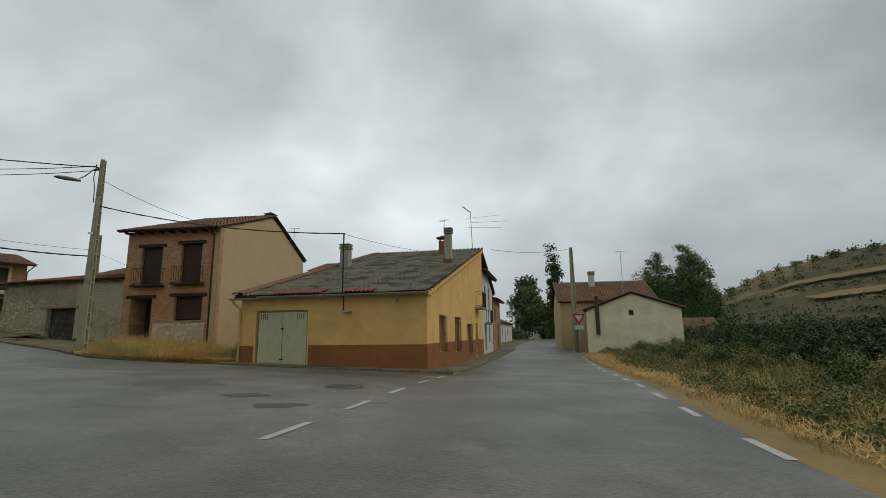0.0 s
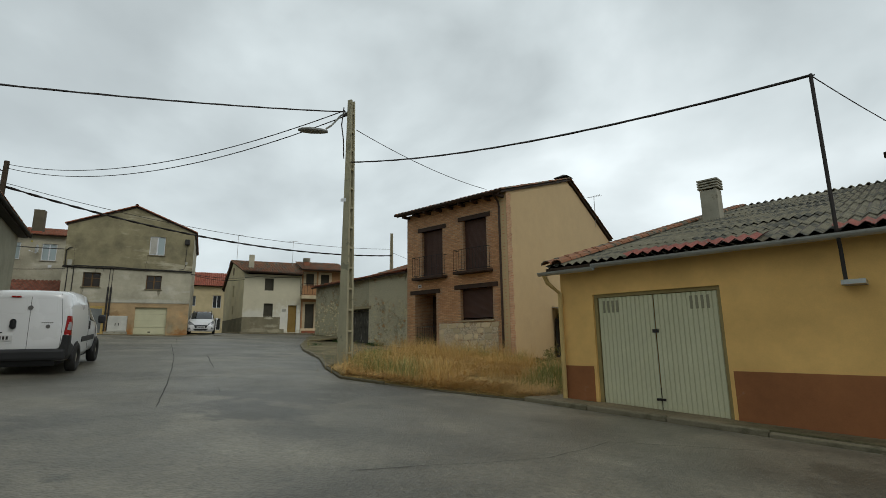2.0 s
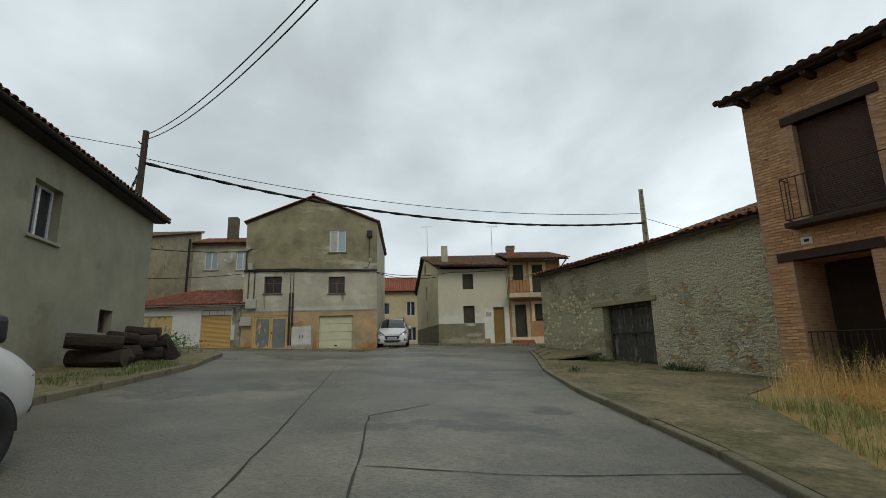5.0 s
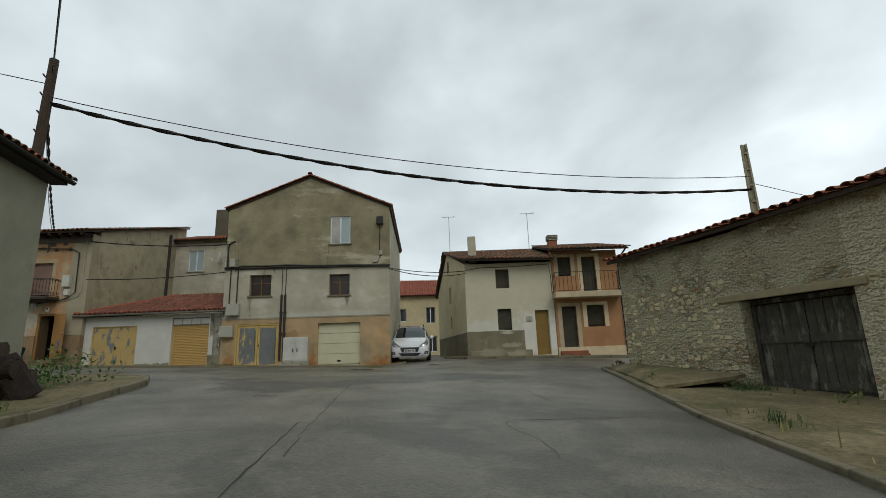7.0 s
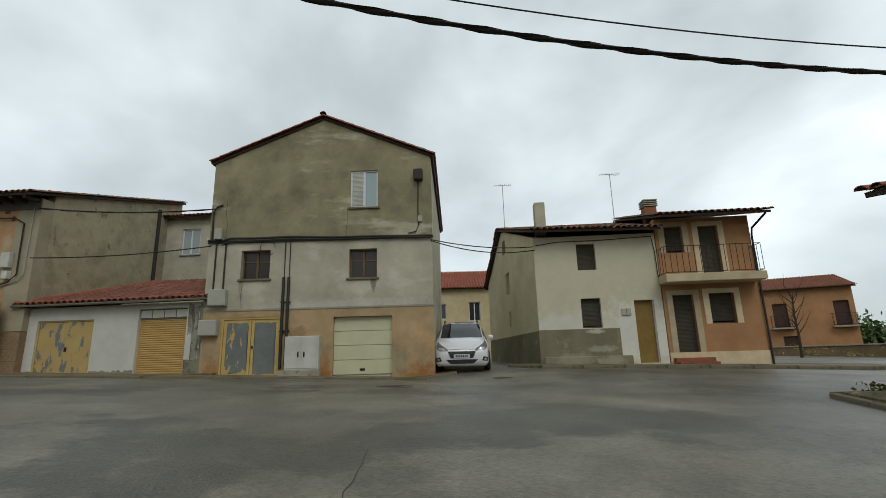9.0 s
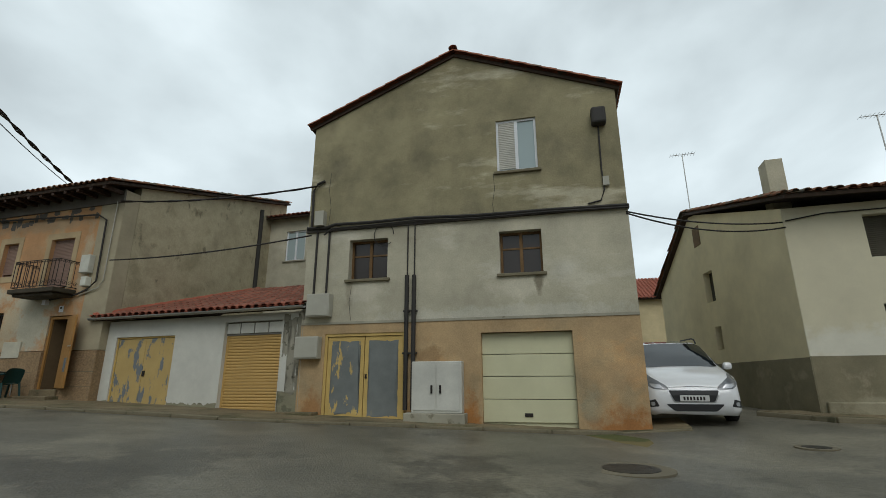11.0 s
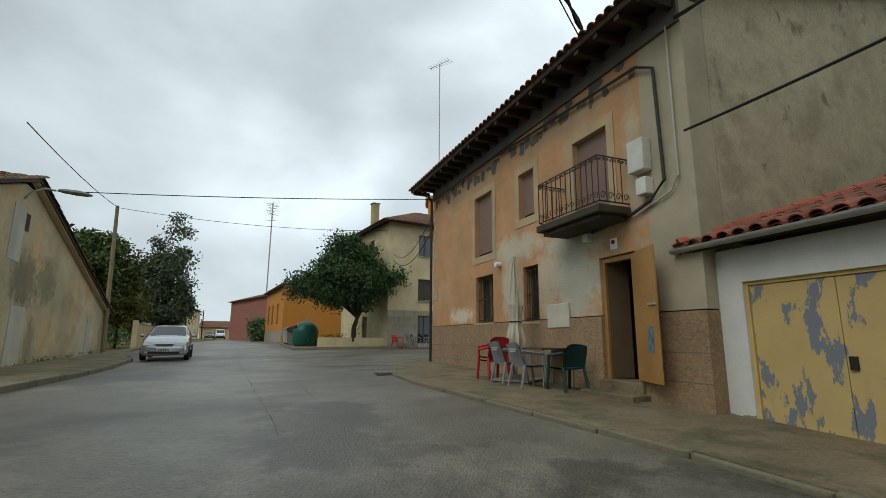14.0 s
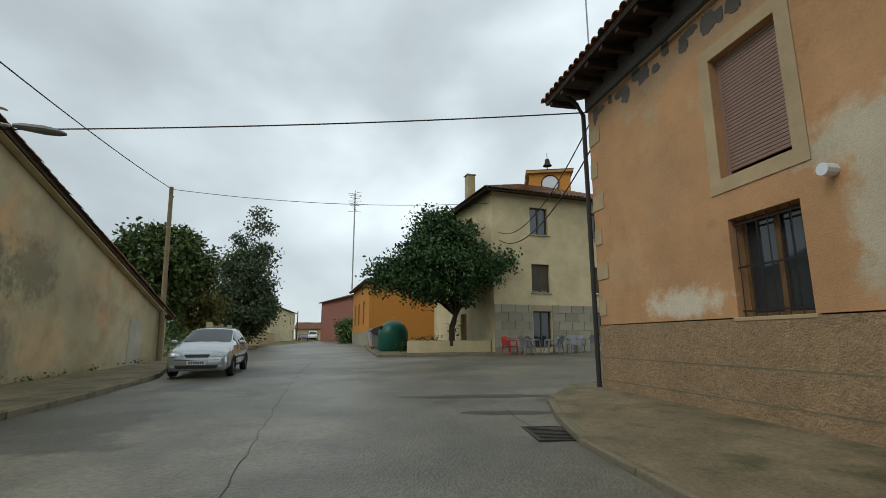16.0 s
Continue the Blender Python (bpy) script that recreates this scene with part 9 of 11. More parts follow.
    fitted("lower_intake", skin, [(-0.52, 0.395), (-0.37, 0.265), (0.37, 0.265), (0.52, 0.395)], (-1, 0), BLACK_PLASTIC, body, "", 0.008, 0.04)
    plate_at(body, 4.505, 0.0, 0.50, 1)
    seam(body, [(4.46, -0.5, 0.70), (4.44, 0, 0.715), (4.46, 0.5, 0.70)], 0.004, "bonnet_gap")
    return h


cargo_van((-18.41, 15.91), 145.5, "white delivery van with black bumper and red tail lamps")
people_carrier((-44.2, 38.03), -36.0, "white people carrier parked in an alley")
hatchback((-55.15, -0.1), 55.5, "silver hatchback parked at the kerb", SILVER)
cargo_van((-99.4, -60.0), 56.0, "small white van parked far down the street")
hatchback((-101.6, -66.4), 56.0, "dark hatchback parked far down the street", mat("dark_car_paint", (0.035, 0.037, 0.04), (0.03, 0.032, 0.035), scale=0.8, rough=0.25, bump=0.0, coat=0.5))


# ---- poles, lamps and wires ----
POLE_CONCRETE = mat("pole_concrete", (0.36, 0.345, 0.255), (0.285, 0.272, 0.20), scale=2.5, rough=0.95, bump=0.5, fine=50, stain=(0.2, 0.2, 0.15), stain_scale=3, stain_at=0.58)
POLE_WOOD = mat("tarred_pole_wood", (0.07, 0.052, 0.036), (0.045, 0.035, 0.026), scale=5, rough=0.9, bump=0.4)
POLE_BROWN = mat("brown_pole_wood", (0.25, 0.2, 0.13), (0.18, 0.14, 0.09), scale=5, rough=0.9, bump=0.4)


def concrete_pole(label, x, y, top, turn, w=0.26, d=0.16, face=0):
    z = ground_z(x, y)
    h = thing("utility_pole", label, "utility pole", pose(x, y, z, 0, 0, turn))
    H = top - z
    bm = bmesh.new()
    a, t = w - 0.1, 0.03
    ring = [(-w, -d), (-a, -d), (-a, -t), (a, -t), (a, -d), (w, -d), (w, d), (a, d), (a, t), (-a, t), (-a, d), (-w, d)]
    ends = [[bm.verts.new((px * k, py * k, zz)) for px, py in ring] for zz, k in ((-0.3, 1.0), (H, 0.5))]
    for i in range(12):
        j = (i + 1) % 12
        bm.faces.new((ends[0][i], ends[0][j], ends[1][j], ends[1][i]))
    bm.faces.new(ends[1])
    shaft = part("shaft", bm, POLE_CONCRETE, h)
    shaft.matrix_basis = pose(0, 0, 0, 0, 0, face)
    n = int(H / 0.62)
    for i in range(n):
        zz = 0.35 + i * 0.62
        k = 1 - 0.5 * zz / H
        part("rung", boxes((-(w - 0.1) * k, (w - 0.1) * k, -d * k * 0.96, d * k * 0.96, zz, zz + 0.06)), POLE_CONCRETE, shaft)
    return h


p1 = concrete_pole("tall ribbed concrete utility pole with a street lamp", -15.0, 22.27, 10.05, 20, 0.2, 0.15, -104)
c, s = math.cos(radians(20)), math.sin(radians(20))
arm = tube(bmesh.new(), [(-0.1, 0, 7.9), (-0.3, -0.1, 7.75), (-0.55, -0.2, 7.4), (-0.72, -0.27, 7.25)], 0.03, 6)
arm = part("lamp_arm", arm, ZINC, p1)
part("lamp_head", _turned(_lamp_head(), pose(-1.05, -0.4, 7.15, 0, 0, 200)), mat("lamp_grey", (0.2, 0.21, 0.21), rough=0.5), arm, "grey street lamp head")
part("insulators", boxes(*[(-0.25, -0.12, -0.06 + 0.1 * k, 0.0 + 0.1 * k, 7.75 + 0.08 * k, 7.85 + 0.08 * k) for k in range(2)]), IRON, p1)
part("cable_run", tube(bmesh.new(), [(-0.2, -0.12, 8.0), (-0.25, -0.15, 7.4), (-0.18, -0.14, 6.9), (-0.17, -0.1, 6.3)], 0.02, 5), BLACK_PIPE, p1)
part("sign_plate", boxes((-0.22, -0.05, -0.135, -0.13, 4.9, 5.0)), WHITE_FRAME, p1)
concrete_pole("concrete utility pole behind a barn", -26.5, 41.15, 10.6, 30, 0.2, 0.13)
concrete_pole("concrete utility pole beside the street", 11.2, 37.6, 9.0, 10, 0.22, 0.14)


def wood_pole(label, x, y, top, lean=(0, 0), material=None, r=0.14):
    z = ground_z(x, y)
    h = thing("utility_pole", label, "utility pole", pose(x, y, z))
    part("shaft", tube(bmesh.new(), [(0, 0, -0.3), (lean[0] * 0.5, lean[1] * 0.5, (top - z) / 2), (lean[0], lean[1], top - z)], r, 9, r * 0.7), material or POLE_WOOD, h)
    bm = bmesh.new()
    for k in range(5):
        zz = top - z - 0.5 - 0.55 * k
        tube(bm, [(lean[0], lean[1], zz), (lean[0] - 0.14, lean[1] - 0.14, zz), (lean[0] - 0.2, lean[1] - 0.2, zz + 0.1)], 0.025, 5)
    part("cable_hooks", bm, IRON, h)
    return h


wood_pole("dark wooden utility pole hung with cables", -35.85, 20.68, 11.6, (-0.05, 0.1), None, 0.16)
wood_pole("dark wooden utility pole far down the street", -106.1, -75.9, 10.6, (0, 0), None, 0.14)
wood_pole("brown wooden utility pole at the end of a barn", -55.4, -7.0, 11.9, (0.25, 0.0), POLE_BROWN, 0.13)

W1 = (-35.9, 20.78, 11.5)
cable("power_cable", (-15.2, 22.2, 9.75), (-35.9, 20.78, 11.45), 1.0, 0.016)
cable("power_cable", (-15.2, 22.2, 9.55), (-35.9, 20.78, 11.25), 1.1, 0.016)
cable("power_cable", (-15.2, 22.2, 9.7), (-18.5, 13.45, 7.5), 0.1, 0.02, True)
cable("power_cable", (-14.9, 22.2, 7.95), (-4.07, 19.12, 6.13), 0.3, 0.02, True)
cable("power_cable", (-14.9, 22.4, 9.1), (-13.81, 30.25, 9.1), 0.2, 0.012)
cable("power_cable", (-35.9, 20.78, 10.3), (-26.5, 41.15, 8.85), 0.95, 0.04, True, "thick twisted black power cable")
cable("telephone_cable", (-35.9, 20.78, 10.48), (-26.5, 41.15, 9.35), 0.8, 0.014)
cable("telephone_cable", (-35.9, 20.78, 10.85), (-36.1, 10.5, 10.85), 0.1, 0.012)
cable("telephone_cable", (-26.5, 41.15, 9.1), (-22.2, 45.1, 7.0), 0.05, 0.012)
cable("power_cable", (-35.9, 20.78, 10.25), (-50.11, 20.66, 10.15), 0.3, 0.024, True, "thick twisted black power cable")
cable("telephone_cable", (-35.9, 20.78, 10.1), (-50.14, 20.6, 10.05), 0.4, 0.012)
cable("power_cable", (-49.55, 22.2, 9.55), (-45.0, 27.75, 9.1), 0.15, 0.025, True)
cable("telephone_cable", (-49.5, 22.2, 7.6), (-45.0, 27.7, 7.7), 0.12, 0.022)
cable("telephone_cable", (-40.6, 34.22, 7.72), (-40.1, 38.8, 7.85), 0.15, 0.02)
cable("telephone_cable", (-40.6, 34.22, 7.68), (-40.05, 38.78, 7.7), 0.25, 0.02)
cable("power_cable", (-56.9, 13.4, 9.75), (-47.0, 2.8, 9.1), 0.12, 0.016)
cable("power_cable", (-55.2, -7.0, 11.8), (-67.0, 4.0, 11.6), 0.4, 0.014)
cable("power_cable", (-55.2, -7.0, 11.8), (-46.3, 7.3, 9.95), 0.15, 0.016)
cable("telephone_cable", (-56.6, 13.5, 9.4), (-66.5, 4.3, 9.9), 0.9, 0.016)
cable("telephone_cable", (-56.6, 13.5, 8.8), (-66.5, 4.3, 9.5), 0.9, 0.018)
cable("telephone_cable", (4.0, 33.0, 8.0), (11.2, 37.6, 8.9), 0.25, 0.014)
cable("telephone_cable", (-4.07, 19.12, 6.1), (-0.2, 26.2, 6.6), 0.1, 0.008)

# ---- give-way sign by the far pole ----
sg = thing("road_sign", "triangular give-way sign on a grey post", "road sign", pose(11.0, 36.2, ground_z(11.0, 36.2), 0, 0, -10))
part("post", boxes((-0.04, 0.04, -0.02, 0.02, 0, 2.9)), ZINC, sg)
part("sign_plate", _turned(prism(bmesh.new(), [(0, 1.95), (-0.45, 2.72), (0.45, 2.72)], -0.05, -0.03), pose(0, 0, 0)), mat("sign_red", (0.45, 0.03, 0.03), rough=0.4), sg)
part("sign_face", prism(bmesh.new(), [(0, 2.15), (-0.29, 2.63), (0.29, 2.63)], -0.056, -0.051), WHITE_FRAME, sg)
part("sub_plate", boxes((-0.35, 0.35, -0.05, -0.03, 1.6, 1.9)), WHITE_FRAME, sg)


# ---- road markings, cracks, covers ----
MARK = mat("worn_road_paint", (0.55, 0.55, 0.52), (0.38, 0.38, 0.36), scale=6, rough=0.7, bump=0.2)
CRACK = mat("crack_dark", (0.04, 0.04, 0.039), (0.06, 0.06, 0.058), rough=0.9)


def strip(name, pts, w, material, label, lift=0.005, rough=0.0, kind="structure", rnd=1):
    """A flat ribbon that lies on the road."""
    rng = random.Random(rnd)
    bm = bmesh.new()
    pv = None
    dense = []
    for (xa, ya), (xb, yb) in zip(pts, pts[1:]):
        n = max(1, int(math.hypot(xb - xa, yb - ya) / (0.25 if rough else 1.0)))
        dense += [(xa + (xb - xa) * i / n + rng.uniform(-rough, rough), ya + (yb - ya) * i / n + rng.uniform(-rough, rough)) for i in range(n)]
    dense.append(pts[-1])
    for i, (x, y) in enumerate(dense):
        j, k = max(0, i - 1), min(len(dense) - 1, i + 1)
        dx, dy = dense[k][0] - dense[j][0], dense[k][1] - dense[j][1]
        l = math.hypot(dx, dy) or 1
        ww = w * (rng.uniform(0.4, 1.2) if rough else 1) / 2
        z = ground_z(x, y) + lift
        v = (bm.verts.new((x - dy / l * ww, y + dx / l * ww, z)), bm.verts.new((x + dy / l * ww, y - dx / l * ww, z)))
        if pv:
            bm.faces.new((pv[0], pv[1], v[1], v[0]))
        pv = v
    bmesh.ops.recalc_face_normals(bm, faces=bm.faces[:])
    for f in bm.faces:
        if f.normal.z < 0:
            f.normal_flip()
    return tagged(part(name, bm, material), label, name.replace("_", " ").split()[0] if kind != "structure" else "marking", kind=kind)


def dashes(p, q, ln, gap, w, first=0.0):
    d = math.hypot(q[0] - p[0], q[1] - p[1])
    ex, ey = (q[0] - p[0]) / d, (q[1] - p[1]) / d
    s = first
    while s < d:
        a, b = s, min(d, s + ln)
        strip("lane_marking", [(p[0] + ex * a, p[1] + ey * a), (p[0] + ex * b, p[1] + ey * b)], w, MARK, "worn white painted dash on the road", 0.006)
        s += ln + gap


dashes((-3.25, 6.75), (0.3, 19.3), 1.05, 1.15, 0.12)
dashes((0.45, 19.8), (7.4, 42), 0.9, 1.0, 0.12)
dashes((1.3, 3.2), (2.35, 7.4), 1.0, 1.2, 0.12, 0.6)
dashes((2.6, 8.4), (5.5, 18.3), 1.0, 1.1, 0.12)
dashes((5.6, 18.9), (11.5, 39), 1.0, 1.1, 0.1)
SEAMS = [[(-12.6, 15.4), (-13.67, 16.13), (-15.82, 17.58), (-20.19, 20.44), (-27.0, 24.6)], [(-16.55, 15.66), (-16.26, 16.61), (-15.85, 17.55), (-15.35, 18.26), (-14.81, 18.4), (-14.21, 18.7)], [(-16.81, 19.36), (-20.88, 22.03), (-21.13, 23.22)], [(-18.91, 20.81), (-17.82, 21.74), (-16.8, 23.13)], [(-25.39, 27.02), (-24.97, 27.73), (-24.35, 28.87)]]
CRACKS = [[(-13.35, 16.94), (-13.62, 17.17), (-13.99, 17.37), (-13.7, 17.6), (-14.03, 18.46), (-13.99, 19.54), (-13.82, 20.2)], [(-25.25, 23.78), (-26.63, 24.59), (-28.49, 25.79), (-31.16, 27.45)], [(-25.38, 26.95), (-24.96, 26.63), (-24.23, 26.39), (-23.62, 25.94)], [(-27.82, 29.97), (-26.23, 28.92), (-25.4, 29.14), (-24.93, 29.56)], [(-27.73, 21.79), (-27.4, 22.15), (-27.33, 23.03), (-27.15, 23.57)],
          [(-8.5, 14.6), (-7.2, 16.2), (-6.9, 17.4), (-5.2, 18.1)], [(-45.6, 18.2), (-47.15, 16.04), (-47.89, 14.94), (-49.08, 13.28), (-52.78, 7.99), (-56.35, 3.14), (-62.0, -4.0)], [(-48.15, 16.1), (-49.29, 14.55)], [(-52.37, 14.26), (-53.83, 12.77), (-54.79, 11.42), (-56.48, 9.53)]]
for k, line in enumerate(SEAMS):
    strip("road_seam", line, 0.022, CRACK, "dark straight joint between asphalt strips", 0.004, 0.012, "stuff", 50 + k)
for k, line in enumerate(CRACKS):
    strip("road_crack", line, 0.010, CRACK, "dark crack in the asphalt", 0.004, 0.025, "stuff", k)
def manhole(x, y, r=0.33):
    z = ground_z(x, y)
    h = thing("manhole_cover", "round iron manhole cover with concrete ring", "manhole", pose(x, y, z))
    part("ring", tube(bmesh.new(), [(0, 0, -0.1), (0, 0, 0.012)], r * 1.5, 28), mat("ring_concrete", (0.17, 0.15, 0.11), (0.12, 0.11, 0.085)), h)
    part("cover", tube(bmesh.new(), [(0, 0, -0.1), (0, 0, 0.018)], r, 24), mat("cast_iron", (0.05, 0.048, 0.045), (0.035, 0.034, 0.032), scale=20, rough=0.5, metal=0.5, bump=0.4), h)


manhole(-3.15, 12.0)
manhole(-37.85, 31.2, 0.36)
manhole(-37.92, 34.97, 0.2)


def drain(x, y, turn):
    h = thing("drain_grate", "iron gully grate at the kerb", "drain", pose(x, y, ground_z(x, y), 0, 0, turn))
    part("grate_frame", boxes((-0.42, 0.42, -0.26, -0.22, -0.05, 0.012), (-0.42, 0.42, 0.22, 0.26, -0.05, 0.012), (-0.42, -0.38, -0.22, 0.22, -0.05, 0.012), (0.38, 0.42, -0.22, 0.22, -0.05, 0.012)), MATS["cast_iron"], h)
    for k in range(9):
        part("grate_bar", boxes((-0.34 + 0.08 * k, -0.30 + 0.08 * k, -0.22, 0.22, -0.04, 0.01)), MATS["cast_iron"], h)


drain(-52.3, 14.55, 45)
drain(-0.6, 17.6, -15)


def road_patch(x, y, w, d, turn, material, label, seed):
    """A worn or mended patch of road surface with an uneven outline."""
    bm = bmesh.new()
    m = pose(x, y, 0, 0, 0, turn)
    pts = []
    for k in range(40):
        a = 2 * math.pi * k / 40
        r = 1 + 0.35 * noise.noise((math.cos(a) * 1.6 + seed, math.sin(a) * 1.6, 0)) + 0.16 * noise.noise((math.cos(a) * 5, math.sin(a) * 5 + seed, 2))
        p = m @ Vector((w / 2 * r * math.cos(a), d / 2 * r * math.sin(a), 0))
        pts.append(bm.verts.new((p.x, p.y, ground_z(p.x, p.y) + 0.0035)))
    bm.faces.new(pts)
    return tagged(part("road_patch", bm, material), label, "road patch", kind="structure")


TAR = mat("dark_tar_patch", (0.062, 0.06, 0.056), (0.045, 0.044, 0.042), scale=3, rough=0.5, bump=0.5, fine=40, grain=0.4)
SILT = mat("brown_silt_stain", (0.128, 0.115, 0.09), (0.105, 0.098, 0.082), scale=2, rough=0.6, bump=0.4, fine=40, grain=0.4, stain=(0.10, 0.097, 0.088), stain_scale=2.5, stain_at=0.5)
for k, q in enumerate(((-4.5, 10.3, 0.9, 0.5, 10, TAR), (-3.7, 9.2, 0.9, 0.5, 20, TAR), (-54.4, 11.9, 2.6, 0.5, 130, TAR), (-53.2, 13.3, 1.6, 0.35, 125, TAR), (-52.3, 15.4, 2.2, 0.8, 50, SILT))):
    road_patch(*q[:5], q[5], "dark tarred patch in the road" if q[5] is TAR else "brown silty stain along the gutter", k)
draped("verge", [(1.2, 1), (2.1, 5.9), (3.9, 11.7), (5.9, 18.3), (8.85, 29.6), (12, 40), (14, 40), (10.9, 29), (8.0, 18), (6.0, 11), (4.8, 5), (4.0, 0)], -0.045, STRAW, "trodden straw-coloured verge of the road", relief=0.03, step=1.0, category="verge")


# ---- terrace furniture ----
def chair(label, col, p, turn, group, base=None):
    m = mat("plastic_" + col, *{"red": ((0.42, 0.025, 0.02), (0.36, 0.02, 0.018)), "grey": ((0.23, 0.235, 0.24), (0.18, 0.185, 0.19)), "green": ((0.012, 0.05, 0.045), (0.01, 0.04, 0.036))}[col], rough=0.45, bump=0.03)
    z = (ground_z(*p) + 0.075) if base is None else base
    h = thing("garden_chair", label, "chair", pose(p[0], p[1], z, 0, 0, turn), group)
    bm = bmesh.new()
    n = 6
    rows = [[bm.verts.new((-0.23 + 0.46 * i / n, y, zz - 0.02 * math.sin(math.pi * i / n))) for i in range(n + 1)] for y, zz in ((-0.24, 0.42), (0.0, 0.41), (0.2, 0.42))]
    lo = [[bm.verts.new(v.co - Vector((0, 0, 0.025))) for v in r] for r in rows]
    for a, b, flip in ((rows, lo, 0),):
        for q, s in zip(rows, rows[1:]):
            for i in range(n):
                bm.faces.new((q[i], q[i + 1], s[i + 1], s[i]))
        for q, s in zip(lo, lo[1:]):
            for i in range(n):
                bm.faces.new((s[i], s[i + 1], q[i + 1], q[i]))
        for q, s in ((rows[0], lo[0]), (lo[-1], rows[-1])):
            for i in range(n):
                bm.faces.new((s[i], s[i + 1], q[i + 1], q[i]))
    part("seat", bm, m, h, smooth=True)
    bm = bmesh.new()
    k = 8
    for side_y in (0, 0.022):
        g = [[bm.verts.new(((-0.24 + 0.48 * i / k) * (1 - 0.1 * (j / 5) ** 3), 0.21 + 0.13 * j / 5 + side_y - 0.05 * math.sin(math.pi * i / k), 0.42 + 0.42 * j / 5 - (0.05 * abs(i / k * 2 - 1) ** 3 if j == 5 else 0))) for i in range(k + 1)] for j in range(6)]
        for j in range(5):
            for i in range(k):
                bm.faces.new((g[j][i], g[j][i + 1], g[j + 1][i + 1], g[j + 1][i]))
    part("backrest", bm, m, h, smooth=True)
    for sx in (-1, 1):
        part("armrest", tube(bmesh.new(), [(sx * 0.25, -0.2, 0.63), (sx * 0.27, 0.05, 0.65), (sx * 0.25, 0.27, 0.68)], 0.03, 6), m, h)
        part("leg", tube(bmesh.new(), [(sx * 0.25, -0.28, 0.0), (sx * 0.24, -0.22, 0.42), (sx * 0.25, -0.2, 0.63)], 0.029, 6), m, h)
        part("leg", tube(bmesh.new(), [(sx * 0.25, 0.3, 0.0), (sx * 0.23, 0.21, 0.42)], 0.029, 6), m, h)
    return h


G1 = "terrace furniture by the orange house"
chair("red plastic garden chair beside a house wall", "red", (-51.68, 17.98), 322, G1)
chair("red plastic garden chair stacked on another", "red", (-51.67, 17.99), 322, G1, ground_z(-51.68, 17.98) + 0.145)
for q in ((-51.24, 18.55), (-50.85, 19.1)):
    own = chair("grey plastic garden chair with printed back", "grey", q, 232, G1)
    for zz, ww in ((0.70, 0.13), (0.66, 0.10)):
        part("print_bar", boxes((-ww, ww, 0.335, 0.345, zz, zz + 0.022)), mat("pale_print", (0.42, 0.48, 0.52)), own)
chair("dark green plastic garden chair beside a house wall", "green", (-50.85, 19.85), 322, G1)
tb = thing("terrace_table", "dark metal terrace table on four legs", "table", pose(-51.45, 19.3, ground_z(-51.45, 19.3) + 0.075, 0, 0, 52), G1)
part("tabletop", boxes((-0.38, 0.38, -0.38, 0.38, 0.70, 0.73), bevel=0.01), mat("dark_tabletop", (0.06, 0.06, 0.055), rough=0.4), tb)
for sx in (-1, 1):
    for sy in (-1, 1):
        part("leg", tube(bmesh.new(), [(sx * 0.34, sy * 0.34, 0), (sx * 0.33, sy * 0.33, 0.7)], 0.016, 6), ZINC, tb)
um = thing("folded_parasol", "folded cream canvas parasol on a foot", "parasol", pose(-51.75, 18.5, ground_z(-51.75, 18.5) + 0.075))
part("foot", boxes((-0.45, 0.45, -0.45, 0.45, 0.0, 0.04), (-0.2, 0.2, -0.2, 0.2, 0.04, 0.13), bevel=0.012), CONCRETE, um)
part("pole", tube(bmesh.new(), [(0, 0, 0.05), (0, 0, 2.7)], 0.02, 6), ZINC, um)
bm = bmesh.new()
secs = ((0.62, 0.16), (0.9, 0.17), (1.15, 0.12), (1.3, 0.11), (1.6, 0.17), (2.1, 0.14), (2.5, 0.07), (2.68, 0.03))
rings = [[bm.verts.new(((r * (1 + 0.28 * math.cos(k * math.pi / 2 * 2 + z))) * math.cos(2 * math.pi * k / 18), (r * (1 + 0.28 * math.cos(k * 2.1 + z * 2))) * math.sin(2 * math.pi * k / 18), z + 0.03 * math.sin(k * 2.3))) for k in range(18)] for z, r in secs]
for q, s in zip(rings, rings[1:]):
    for k in range(18):
        bm.faces.new((q[k], q[(k + 1) % 18], s[(k + 1) % 18], s[k]))
part("canopy", bm, mat("cream_canvas", (0.52, 0.48, 0.39), (0.44, 0.41, 0.33), scale=4, rough=0.9, bump=0.3), um)
part("tie", tube(bmesh.new(), [(0.13 * math.cos(k * 0.4), 0.13 * math.sin(k * 0.4), 1.25) for k in range(17)], 0.012, 4, caps=False), IRON, um)

G2 = "terrace furniture by the cream house"
rng = random.Random(12)
CB = 3.86
for k in range(8):
    sx, oy = 0.35 + 0.62 * k, -0.9 - 0.55 * (k % 2)
    p = (-66.3 - 0.867 * sx - 0.499 * -oy * -1 * -1, 4.05 + 0.499 * sx)
    p = (-66.3 - 0.867 * sx + 0.499 * -oy, 4.05 + 0.499 * sx + 0.867 * -oy)
    chair("red plastic chair outside a bar" if k == 0 else "grey metal terrace chair outside a bar", "red" if k == 0 else "grey", p, rng.uniform(0, 360), G2, ground_z(*p) + 0.01)

